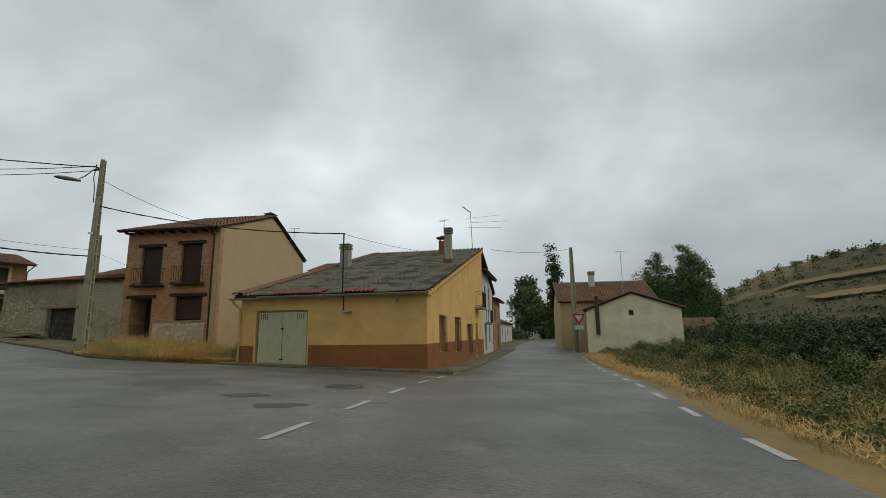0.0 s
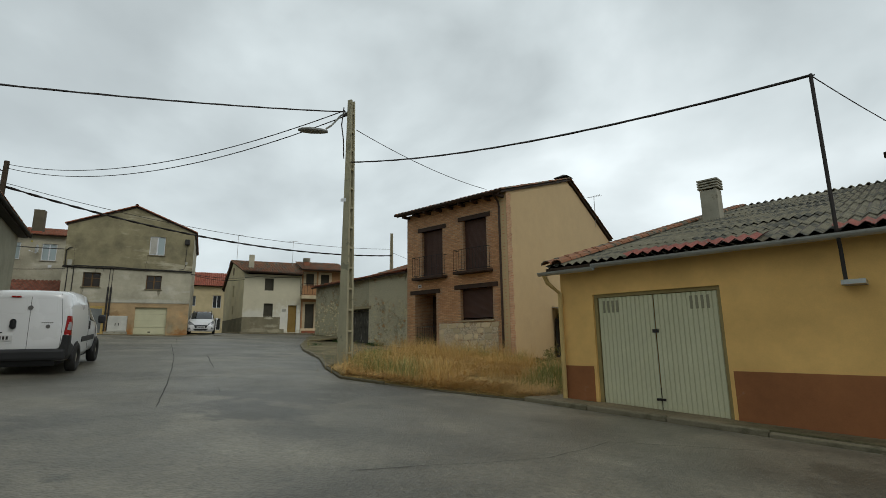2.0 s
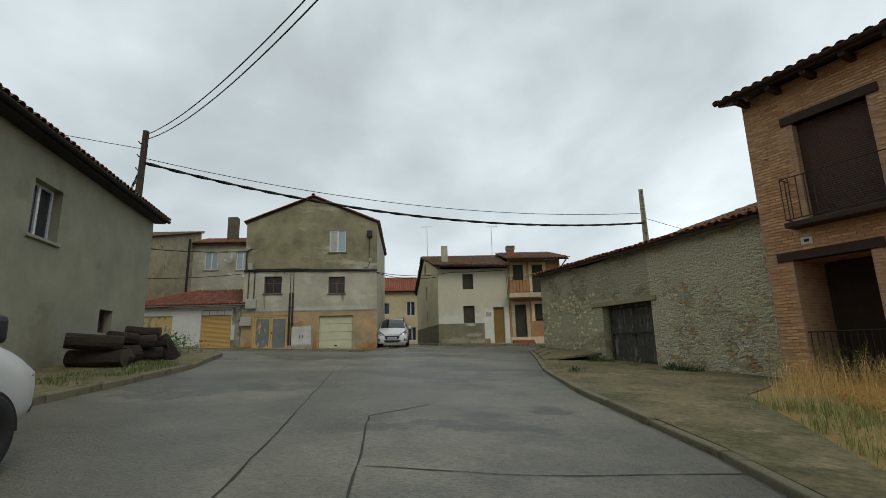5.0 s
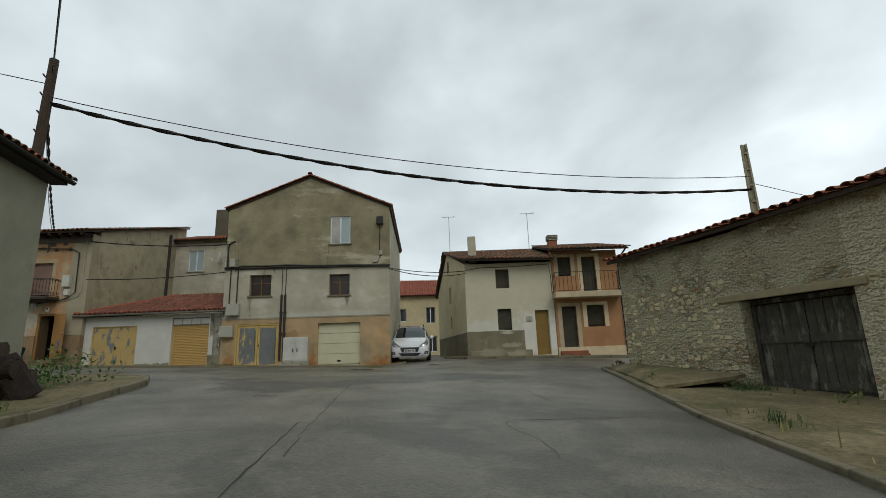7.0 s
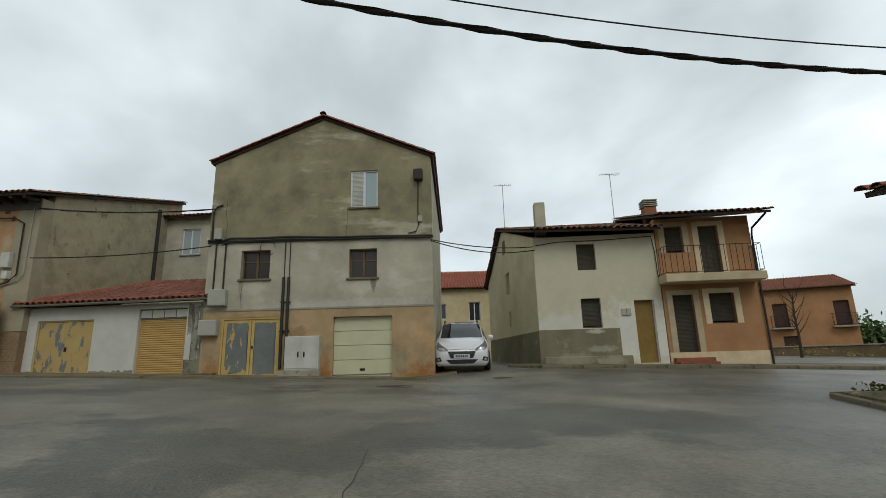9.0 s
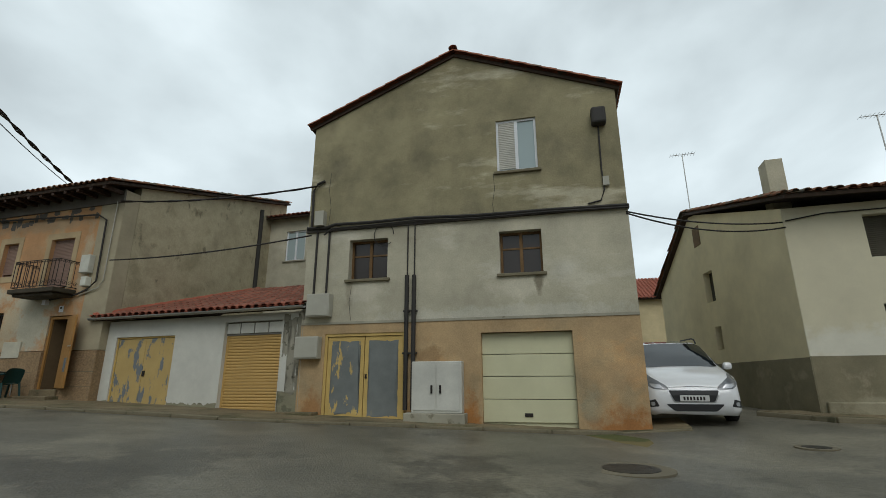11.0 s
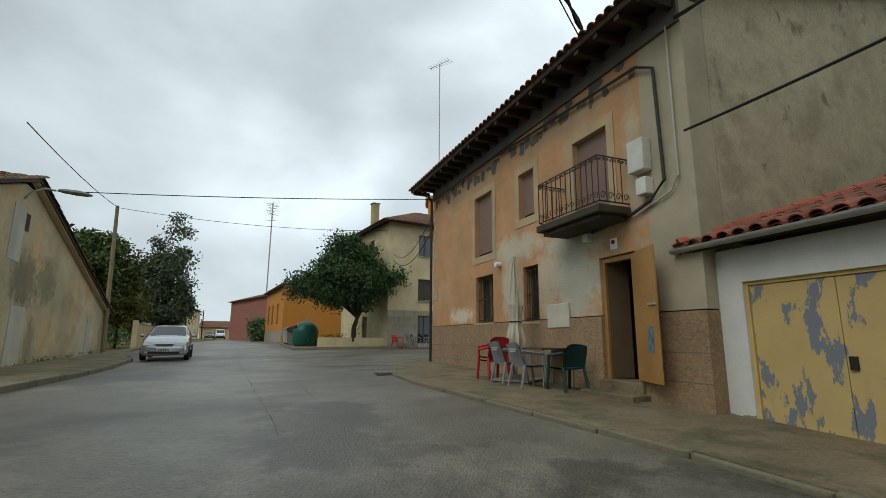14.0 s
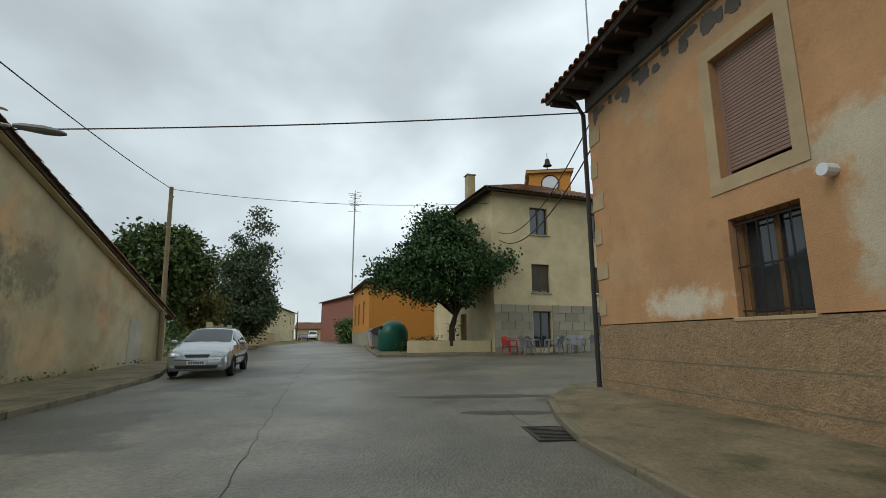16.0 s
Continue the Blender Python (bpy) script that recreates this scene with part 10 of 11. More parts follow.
# ---- recycling containers and planter ----
def bottle_bank(p, turn):
    z = ground_z(*p) + 0.13
    h = thing("bottle_bank", "dark green dome-shaped bottle bank", "container", pose(p[0], p[1], z, 0, 0, turn))
    prof = ((0.0, 0.78), (0.06, 0.82), (0.9, 0.84), (1.1, 0.80), (1.35, 0.66), (1.52, 0.46), (1.62, 0.2), (1.64, 0.02))
    bm = bmesh.new()
    n = 24
    rings = [[bm.verts.new((r * math.cos(2 * math.pi * k / n) * 1.05, r * math.sin(2 * math.pi * k / n), zz)) for k in range(n)] for zz, r in prof]
    for q, s in zip(rings, rings[1:]):
        for k in range(n):
            bm.faces.new((q[k], q[(k + 1) % n], s[(k + 1) % n], s[k]))
    part("body", bm, mat("green_fibreglass", (0.012, 0.10, 0.065), (0.01, 0.075, 0.05), rough=0.4, bump=0.05), h, smooth=True)
    part("deposit_hole", tube(bmesh.new(), [(0.5, -0.5, 1.22), (0.58, -0.58, 1.22)], 0.12, 12), IRON, h)
    part("lifting_ring", tube(bmesh.new(), [(0.12 * math.cos(k * 0.5), 0, 1.72 + 0.1 * math.sin(k * 0.5)) for k in range(13)], 0.02, 5, caps=False), ZINC, h)


def bin_box(p, turn, label, col):
    z = ground_z(*p) + 0.13
    h = thing("waste_container", label, "container", pose(p[0], p[1], z, 0, 0, turn))
    bm = bmesh.new()
    lo = [bm.verts.new(q) for q in ((-0.55, -0.42, 0.12), (0.55, -0.42, 0.12), (0.55, 0.42, 0.12), (-0.55, 0.42, 0.12))]
    hi = [bm.verts.new(q) for q in ((-0.66, -0.52, 1.05), (0.66, -0.52, 1.05), (0.66, 0.52, 1.05), (-0.66, 0.52, 1.05))]
    bm.faces.new(lo[::-1])
    bm.faces.new(hi)
    for i in range(4):
        bm.faces.new((lo[i], lo[(i + 1) % 4], hi[(i + 1) % 4], hi[i]))
    part("bin_body", bm, mat("bin_" + label.split()[0], col, rough=0.5), h)
    lid = tube(bmesh.new(), [(-0.68, 0, 0), (0.68, 0, 0)], 0.5, 16)
    lid.transform(pose(0, 0, 1.05) @ Matrix.Diagonal((1, 1.06, 0.5, 1)))
    part("lid", lid, mat("bin_lid", (0.10, 0.075, 0.08), rough=0.5), h)
    for x in (-0.45, 0.45):
        for y in (-0.35, 0.35):
            part("castor", tube(bmesh.new(), [(x, y - 0.03, 0.06), (x, y + 0.03, 0.06)], 0.06, 10), RUBBER, h)


bottle_bank((-65.5, -2.2), 30)
bin_box((-66.9, -5.0), 55, "grey wheeled waste container with dark lid", (0.30, 0.31, 0.33))
bin_box((-68.4, -6.9), 55, "pale wheeled waste container", (0.42, 0.44, 0.46))

pl = thing("planter", "low cream rendered planter wall round a tree", "planter", frame_at((-63.9, 0.5), (-66.4, 3.75), 0))
part("planter_wall", boxes((0, 4.1, 0, 0.22, 3.7, 4.55), (0, 0.22, 0.22, 3.2, 3.7, 4.55), (3.88, 4.1, 0.22, 3.2, 3.7, 4.55), (0, 4.1, 3.2, 3.4, 3.7, 4.55), bevel=0.01), CREAM_WALL, pl)
part("soil", boxes((0.22, 3.88, 0.22, 3.2, 3.7, 4.45)), mat("dark_soil", (0.06, 0.045, 0.03), (0.045, 0.035, 0.025), scale=4, bump=0.6), pl)
settle(pl, 3.75)


# ---- plants ----
def leaf_mat(name, c1, c2, c3):
    if name in MATS:
        return MATS[name]
    m = bpy.data.materials.new(name)
    m.use_nodes = True
    nt = m.node_tree
    n, L = nt.nodes.new, nt.links.new
    b = nt.nodes["Principled BSDF"]
    g, r = n("ShaderNodeNewGeometry"), n("ShaderNodeValToRGB")
    L(g.outputs["Random Per Island"], r.inputs[0])
    e = r.color_ramp.elements
    e[0].color, e[1].color = (*c1, 1), (*c3, 1)
    x = e.new(0.5)
    x.color = (*c2, 1)
    L(r.outputs[0], b.inputs["Base Color"])
    b.inputs["Roughness"].default_value = 0.6
    b.inputs["Specular IOR Level"].default_value = 0.25
    MATS[name] = m
    return m


LEAF_DARK = leaf_mat("dark_green_leaf", (0.03, 0.05, 0.012), (0.056, 0.088, 0.02), (0.10, 0.135, 0.034))
LEAF_BRAMBLE = leaf_mat("bramble_leaf", (0.02, 0.034, 0.009), (0.036, 0.056, 0.014), (0.07, 0.095, 0.024))
LEAF_TREE = leaf_mat("deep_green_leaf", (0.018, 0.042, 0.013), (0.034, 0.074, 0.02), (0.065, 0.118, 0.033))
LEAF_OLIVE = leaf_mat("olive_scrub_leaf", (0.09, 0.10, 0.026), (0.165, 0.16, 0.046), (0.28, 0.235, 0.085))
LEAF_MID = leaf_mat("mid_green_leaf", (0.05, 0.088, 0.028), (0.09, 0.145, 0.046), (0.145, 0.2, 0.07))
LEAF_YEL = leaf_mat("yellowing_leaf", (0.10, 0.10, 0.022), (0.16, 0.14, 0.03), (0.06, 0.09, 0.025))
LEAF_GREY = leaf_mat("grey_green_leaf", (0.04, 0.062, 0.03), (0.068, 0.095, 0.045), (0.105, 0.13, 0.066))
BARK = mat("tree_bark", (0.07, 0.055, 0.04), (0.045, 0.036, 0.027), scale=8, rough=0.95, bump=0.7)
GRASS_DRY = leaf_mat("dry_grass_blade", (0.46, 0.285, 0.085), (0.62, 0.43, 0.16), (0.30, 0.19, 0.06))
HAY = leaf_mat("cut_hay", (0.50, 0.285, 0.075), (0.66, 0.43, 0.15), (0.33, 0.19, 0.055))
GRASS_MIX = leaf_mat("mixed_grass_blade", (0.11, 0.16, 0.04), (0.24, 0.255, 0.075), (0.40, 0.33, 0.14))
GRASS_GREEN = leaf_mat("green_weed_blade", (0.055, 0.09, 0.024), (0.10, 0.14, 0.038), (0.20, 0.19, 0.07))


def mesh_from(name, verts, faces, material, parent=None):
    me = bpy.data.meshes.new(name)
    me.from_pydata(verts, [], faces)
    me.materials.append(material)
    ob = new(name, me)
    if parent:
        ob.parent = parent
    return ob


def leaves(points, size, rng, droop=0.0):
    """A small pointed leaf at each point, turned at random."""
    n = len(points)
    p = np.asarray(points, float)
    d = rng.normal(size=(n, 3))
    d[:, 2] -= droop
    d /= np.linalg.norm(d, axis=1, keepdims=True)
    o = rng.normal(size=(n, 3))
    s = np.cross(d, o)
    s /= np.linalg.norm(s, axis=1, keepdims=True) + 1e-9
    k = (size * rng.uniform(0.6, 1.3, n))[:, None]
    v = np.stack([p, p + d * k * 0.5 + s * k * 0.3, p + d * k, p + d * k * 0.5 - s * k * 0.3], 1).reshape(-1, 3)
    f = [(4 * i, 4 * i + 1, 4 * i + 2, 4 * i + 3) for i in range(n)]
    return v.tolist(), f


def tree(label, x, y, blobs, trunk_h, trunk_r, n_leaf, size, material, seed, base=None, clump=0.45, clumps=90, name="tree", leaders=1, lean=(0, 0)):
    """A tapered trunk with limbs, and a crown of leaf clumps within blobs of (x, y, z, rx, ry, rz) above its foot."""
    rng = np.random.default_rng(seed)
    z = ground_z(x, y) - 0.05 if base is None else base
    h = thing(name, label, "tree", pose(x, y, z))
    centres = []
    w = np.array([b[3] * b[4] * b[5] for b in blobs])
    for b in rng.choice(len(blobs), clumps, p=w / w.sum()):
        bx, by, bz, rx, ry, rz = blobs[b]
        d = rng.normal(size=3)
        d /= np.linalg.norm(d)
        r = rng.uniform(0.45, 1.0) ** 0.6 * rng.uniform(0.85, 1.12)
        centres.append((bx + d[0] * rx * r, by + d[1] * ry * r, bz + d[2] * rz * r))
    bm = bmesh.new()
    fork = Vector((lean[0] * 0.5, lean[1] * 0.5, trunk_h))
    tube(bm, [(0, 0, -0.1), (0.02, 0.01, trunk_h * 0.5), fork], trunk_r, 9, trunk_r * 0.7)
    for c in centres[:: max(1, len(centres) // 26)]:
        q = Vector(c)
        mid = fork.lerp(q, 0.5) + Vector((0, 0, (q - fork).length * 0.08))
        tube(bm, [fork - Vector((0, 0, 0.15)), mid, q], trunk_r * 0.42, 5, 0.012)
    part("trunk", bm, BARK, h)
    pts = []
    per = n_leaf // len(centres)
    for c in centres:
        k = rng.uniform(0.6, 1.4)
        g = np.clip(rng.normal(size=(per, 3)), -1.7, 1.7) * clump * k * np.array([1, 1, 0.7])
        pts.append(np.array(c) + g)
    v, f = leaves(np.concatenate(pts), size, rng, 0.3)
    tagged(mesh_from("crown", v, f, material, h), kind="stuff")
    return h


tree("spreading dark green fruit tree in a planter", -65.35, 2.15, [(0.3, -0.4, 3.5, 2.7, 2.7, 1.5), (0.1, -1.2, 5.0, 1.8, 1.8, 1.6), (0.6, 0.0, 4.8, 1.8, 1.8, 1.5), (1.7, -2.1, 3.2, 1.6, 1.6, 1.1), (-0.9, 1.5, 3.6, 1.5, 1.5, 1.0), (-1.7, 2.3, 4.4, 0.6, 0.6, 0.9), (0.3, -0.7, 6.3, 0.9, 0.9, 0.8), (-0.6, 0.9, 6.0, 0.4, 0.4, 0.8)], 1.5, 0.17, 42000, 0.17, LEAF_TREE, 5, base=4.4, clump=0.36, clumps=230, lean=(-0.3, 0.3))
tree("broad dark green tree behind a barn", -58.5, -17.5, [(0, 0, 6.0, 3.2, 3.2, 2.6), (1.0, 0.6, 4.2, 3.0, 3.0, 2.0), (-0.8, -0.5, 7.4, 1.7, 1.7, 1.3)], 2.0, 0.25, 20000, 0.3, LEAF_DARK, 6, clump=0.48, clumps=120)
tree("small yellowing tree beside the street", -61.0, -17.5, [(0, 0, 3.6, 1.6, 1.6, 2.0), (0.3, 0.3, 5.0, 0.9, 0.9, 0.8)], 1.6, 0.12, 5000, 0.26, LEAF_YEL, 7, clump=0.4, clumps=45)
tree("tall grey-green conifer-like tree", -68.0, -24.5, [(0, 0, 3.5, 2.8, 2.8, 2.4), (0, 0, 6.5, 2.5, 2.5, 2.4), (-0.5, 0.4, 9.4, 1.7, 1.7, 2.0), (-0.9, 0.8, 11.6, 0.8, 0.8, 1.2)], 2.0, 0.25, 22000, 0.28, LEAF_GREY, 8, clump=0.5, clumps=130)
tree("dark shrubby tree beside the street", -69.3, -29.6, [(0, 0, 3.0, 2.2, 2.2, 2.6), (0.2, 0.2, 5.0, 1.4, 1.4, 1.4)], 1.0, 0.15, 6000, 0.36, LEAF_DARK, 9, clump=0.5, clumps=50)
tree("shrub beside a brick building", -84.5, -30.0, [(0.8, 1.0, 1.6, 1.3, 1.3, 1.5)], 0.6, 0.1, 3500, 0.34, LEAF_MID, 19, clump=0.45, clumps=30)
tree("slim dark poplar down the street", 31.5, 106, [(0, 0, 4 + 3.2 * k, 2.1 - 0.28 * k, 2.1 - 0.28 * k, 2.6) for k in range(6)], 2.0, 0.3, 8000, 0.55, LEAF_DARK, 10, clump=0.6, clumps=80)
tree("group of leafy green trees down the street", 33, 122, [(0, 0, 4.5, 7, 5, 4.0), (-3, 0, 8, 3, 3, 5), (4, -2, 5, 5, 4, 4)], 2.0, 0.3, 8000, 0.8, LEAF_MID, 11, clump=1.0, clumps=70)
tree("grey-green poplar with open crown", 30.0, 128, [(0, 0, 9, 3.5, 3.5, 6.5), (0.5, 0, 14, 1.8, 1.8, 3)], 3.0, 0.3, 5000, 0.7, LEAF_GREY, 12, clump=0.8, clumps=60)
def poplar_blobs(hh, wide, n, seed):
    """Narrow upright leaders that fan out from one trunk."""
    rng = random.Random(seed)
    out = []
    for k in range(n):
        a, r = 6.28 * k / n * 2.4, wide * math.sqrt((k + 0.5) / n)
        top = hh * (1 - 0.38 * (r / wide) ** 2) * rng.uniform(0.86, 1.0)
        for f in (0.25, 0.5, 0.75, 0.93):
            out.append((r * math.cos(a) * (0.45 + 0.55 * f), r * math.sin(a) * (0.45 + 0.55 * f), top * f, 0.95 - 0.5 * f, 0.95 - 0.5 * f, top * 0.14))
    return out


for k, (px, py, hh, wd) in enumerate(((41.0, 80.0, 15.0, 3.4), (46.0, 78.0, 16.6, 3.2), (49.5, 79.0, 9.5, 1.4), (43.5, 82.0, 9.0, 4.0))):
    tree("tall broad poplar with upright limbs", px, py, poplar_blobs(hh, wd, 15, k), 2.0, 0.35, 42000, 0.3, LEAF_MID, 13 + k, clump=0.48, clumps=380)


def shrubbery(name, label, spots, n_per, size, material, seed, spread=0.6, category="bush"):
    """A thicket of leaf clumps at (x, y, height, width)."""
    rng = np.random.default_rng(seed)
    pts = []
    for x, y, hh, ww in spots:
        z = ground_z(x, y)
        for c in range(max(3, int(6 * ww * ww))):
            a, r = rng.uniform(0, 6.28), ww * math.sqrt(rng.uniform(0, 1))
            top = hh * (1 - 0.55 * (r / ww) ** 2) * rng.uniform(0.55, 1.05)
            cz = rng.uniform(0.25, 1.0) ** 0.6 * top
            g = np.clip(rng.normal(size=(n_per, 3)), -1.7, 1.7) * spread * np.array([0.55, 0.55, 0.42])
            g = np.array((x + r * math.cos(a), y + r * math.sin(a), z + cz)) + g
            g[:, 2] = np.maximum(g[:, 2], z + 0.02)
            pts.append(g)
    v, f = leaves(np.concatenate(pts), size, rng, -0.1)
    return tagged(mesh_from(name, v, f, material), label, category, kind="stuff")


def thicket(name, label, mounds, material, seed, size=0.1, per=60, category="bush"):
    """Bushes as domes (x, y, height, width) of leafy sprays whose leaves face outwards."""
    rng = np.random.default_rng(seed)
    pts, nrm = [], []
    for x, y, hh, ww in mounds:
        z = ground_z(x, y) - 0.06
        for c in range(int(8 + 13 * ww * ww)):
            u, a = rng.uniform(0.0, 1.0), rng.uniform(0, 2 * math.pi)
            q = math.sqrt(1 - u * u) * ww * rng.uniform(0.6, 1.08)
            r = rng.uniform(0.2, 0.36) * math.sqrt(ww)
            cz = max(r * 0.5, hh * (0.12 + 0.88 * u) * rng.uniform(0.8, 1.08) - r * 0.6)
            d = rng.normal(size=(per, 3))
            d /= np.linalg.norm(d, axis=1, keepdims=True)
            p = np.array((x + q * math.cos(a), y + q * math.sin(a), z + cz)) + d * (r * rng.uniform(0.7, 1.12, per))[:, None] * np.array([1, 1, 0.85])
            p[:, 2] = np.maximum(p[:, 2], z + 0.03)
            pts.append(p)
            nrm.append(d + rng.normal(size=(per, 3)) * 0.5 + np.array([0, 0, 0.35]))
    p, m = np.concatenate(pts), np.concatenate(nrm)
    m /= np.linalg.norm(m, axis=1, keepdims=True)
    o = rng.normal(size=m.shape)
    e = np.cross(m, o)
    e /= np.linalg.norm(e, axis=1, keepdims=True) + 1e-9
    s = np.cross(m, e)
    k = (size * rng.uniform(0.6, 1.35, len(p)))[:, None]
    v = np.stack([p - e * k * 0.5, p + s * k * 0.32, p + e * k * 0.5 - m * k * 0.15, p - s * k * 0.32], 1).reshape(-1, 3)
    return tagged(mesh_from(name, v.tolist(), [(4 * i, 4 * i + 1, 4 * i + 2, 4 * i + 3) for i in range(len(p))], material), label, category, kind="stuff")


def verge_x(y):
    """The edge of the road along the thicket."""
    return 3.8 + (y - 11.7) * 0.303


rng0 = random.Random(33)
low, olive, mid, dark = [], [], [], []
for k in range(230):
    y = 2.5 + 36 * rng0.random() ** 1.15
    low.append((verge_x(y) + 1.2 + abs(rng0.gauss(0, 1.5)), y, rng0.uniform(0.15, 0.5), rng0.uniform(0.2, 0.5)))
for k in range(75):
    y = 4.5 + 36 * rng0.random() ** 1.1
    off = 3.4 + abs(rng0.gauss(0, 2.2))
    (olive if rng0.random() < 0.6 else mid).append((verge_x(y) + off, y, rng0.uniform(0.45, 0.75) + 0.07 * off, rng0.uniform(0.4, 0.9)))
for k in range(90):
    y = 12 + 36 * rng0.random()
    off = 6.5 + abs(rng0.gauss(0, 6.5))
    dark.append((verge_x(y) + off, y, min(0.75 + 0.09 * off, 2.1) * rng0.uniform(0.75, 1.15), rng0.uniform(0.9, 1.9)))
dark += [(14.6, 15.6, 2.6, 1.3), (16.2, 16.4, 4.0, 1.6), (17.8, 17.0, 4.6, 1.8)]
thicket("bush", "dark green bramble thicket beside the road", dark, LEAF_BRAMBLE, 1, 0.11, 95)
thicket("bush", "mid green scrub at the roadside", mid, LEAF_DARK, 2, 0.08, 80)
thicket("bush", "yellow-green weedy scrub at the roadside", olive, LEAF_OLIVE, 3, 0.06, 90)
thicket("weed", "dry brownish weeds on the verge", low[:130], LEAF_OLIVE, 41, 0.055, 60, "weed")
thicket("weed", "green leafy weeds on the verge", low[130:], GRASS_GREEN, 42, 0.06, 60, "weed")
shrubbery("bush", "far green thicket behind houses", [(22 + 3.5 * k, 50 + rng0.uniform(-8, 10), rng0.uniform(2.0, 3.2), 3.0) for k in range(16)], 30, 0.36, LEAF_DARK, 4, 1.2)
north = []
for k in range(30):
    x, y = -44 + 4.6 * k, 86 + 2.0 * k + rng0.uniform(-4, 4)
    if abs(x - (6 + (y - 33) * 0.31)) > 6:
        north.append((x, y, rng0.uniform(2.5, 5.5), 3.0))
shrubbery("tree_line", "distant green tree line behind the village", north, 26, 0.55, LEAF_MID, 25, 1.3, "trees")
gw = thing("garden_wall", "low brown garden wall beyond the side road", "wall", frame_at((-43.5, 61.5), (-31.0, 63.0), 0))
part("wall_body", boxes((0, 12.6, 0, 0.3, 2.2, 3.7), bevel=0.03), mat("brown_garden_wall", (0.22, 0.15, 0.09), (0.15, 0.11, 0.075), scale=1.5, rough=0.95, bump=0.4), gw)
part("wall_cap", boxes((-0.05, 12.65, -0.05, 0.35, 3.7, 3.78), bevel=0.01), CONCRETE, gw)
settle(gw, 2.6)
shrubbery("weed", "dry weeds before a garden wall", [(-42 + 1.2 * k, 60.6 + 0.14 * k, rng0.uniform(0.3, 0.8), 0.6) for k in range(10)], 30, 0.1, GRASS_MIX, 26, 0.3, "weed")
bt = thing("bare_tree", "thin leafless tree beside a house", "tree", pose(-38.6, 58.0, ground_z(-38.6, 58.0)))
bm = tube(bmesh.new(), [(0, 0, -0.1), (0.05, 0, 1.2), (0.0, 0.05, 2.4), (0.1, 0, 3.6)], 0.09, 7, 0.03)
for q in range(16):
    a, z = q * 2.4, 1.3 + 0.15 * q
    tube(bm, [(0.03, 0, z), (0.5 * math.cos(a), 0.5 * math.sin(a), z + 0.6), (0.8 * math.cos(a + 0.3), 0.8 * math.sin(a + 0.3), z + 1.3)], 0.03, 4, 0.006)
part("trunk", bm, BARK, bt)
shrubbery("tree_line", "distant dark green tree line", [(-46 - 3.4 * k, -50 - 1.6 * k + rng0.uniform(-3, 3), rng0.uniform(3.5, 6.0), 3.2) for k in range(14)], 24, 0.55, LEAF_MID, 24, 1.3, "trees")
shrubbery("hedge", "overgrown green hedge along the street", [(-56.4 - 1.1 * k, -11.3 - 1.75 * k, 1.5 + rng0.uniform(-0.2, 0.4), 0.9) for k in range(16)], 24, 0.2, LEAF_MID, 5, 0.5, "hedge")
shrubbery("planter_shrub", "dark shrubs behind a planter wall", [(-66.0, 0.2, 1.7, 0.7), (-66.6, 1.2, 1.5, 0.6), (-65.3, -0.6, 1.4, 0.6)], 40, 0.14, LEAF_DARK, 6, 0.4, "shrub")
shrubbery("weed", "green weeds growing beside a wood pile", [(-33.1, 21.95, 1.25, 0.45), (-33.4, 22.3, 1.0, 0.4), (-32.8, 21.6, 0.8, 0.4), (-32.5, 21.4, 0.6, 0.4)], 60, 0.085, LEAF_MID, 7, 0.3, "weed")
shrubbery("shrub", "pale dry shrub before a porch", [(-17.6, 30.9, 1.0, 0.45), (-17.1, 30.6, 0.8, 0.4)], 60, 0.06, LEAF_GREY, 31, 0.35, "shrub")
shrubbery("weed", "bright green weeds at a kerb end", [(-29.7, 36.5, 0.35, 0.35), (-29.5, 37.2, 0.3, 0.3), (-28.4, 35.5, 0.25, 0.3)], 40, 0.09, LEAF_YEL, 8, 0.2, "weed")
shrubbery("weed", "low weeds at the foot of a wall", [(-24.5, 33.3, 0.22, 0.5), (-23.2, 32.6, 0.25, 0.6), (-21.3, 31.9, 0.3, 0.5), (-26.6, 33.2, 0.2, 0.4)], 24, 0.08, GRASS_GREEN, 18, 0.2, "weed")
shrubbery("weed", "low weeds at the foot of a barn", [(-46.5 - 0.68 * k, 5.6 - 1.0 * k, 0.25, 0.4) for k in range(12)], 18, 0.09, LEAF_MID, 9, 0.22, "weed")


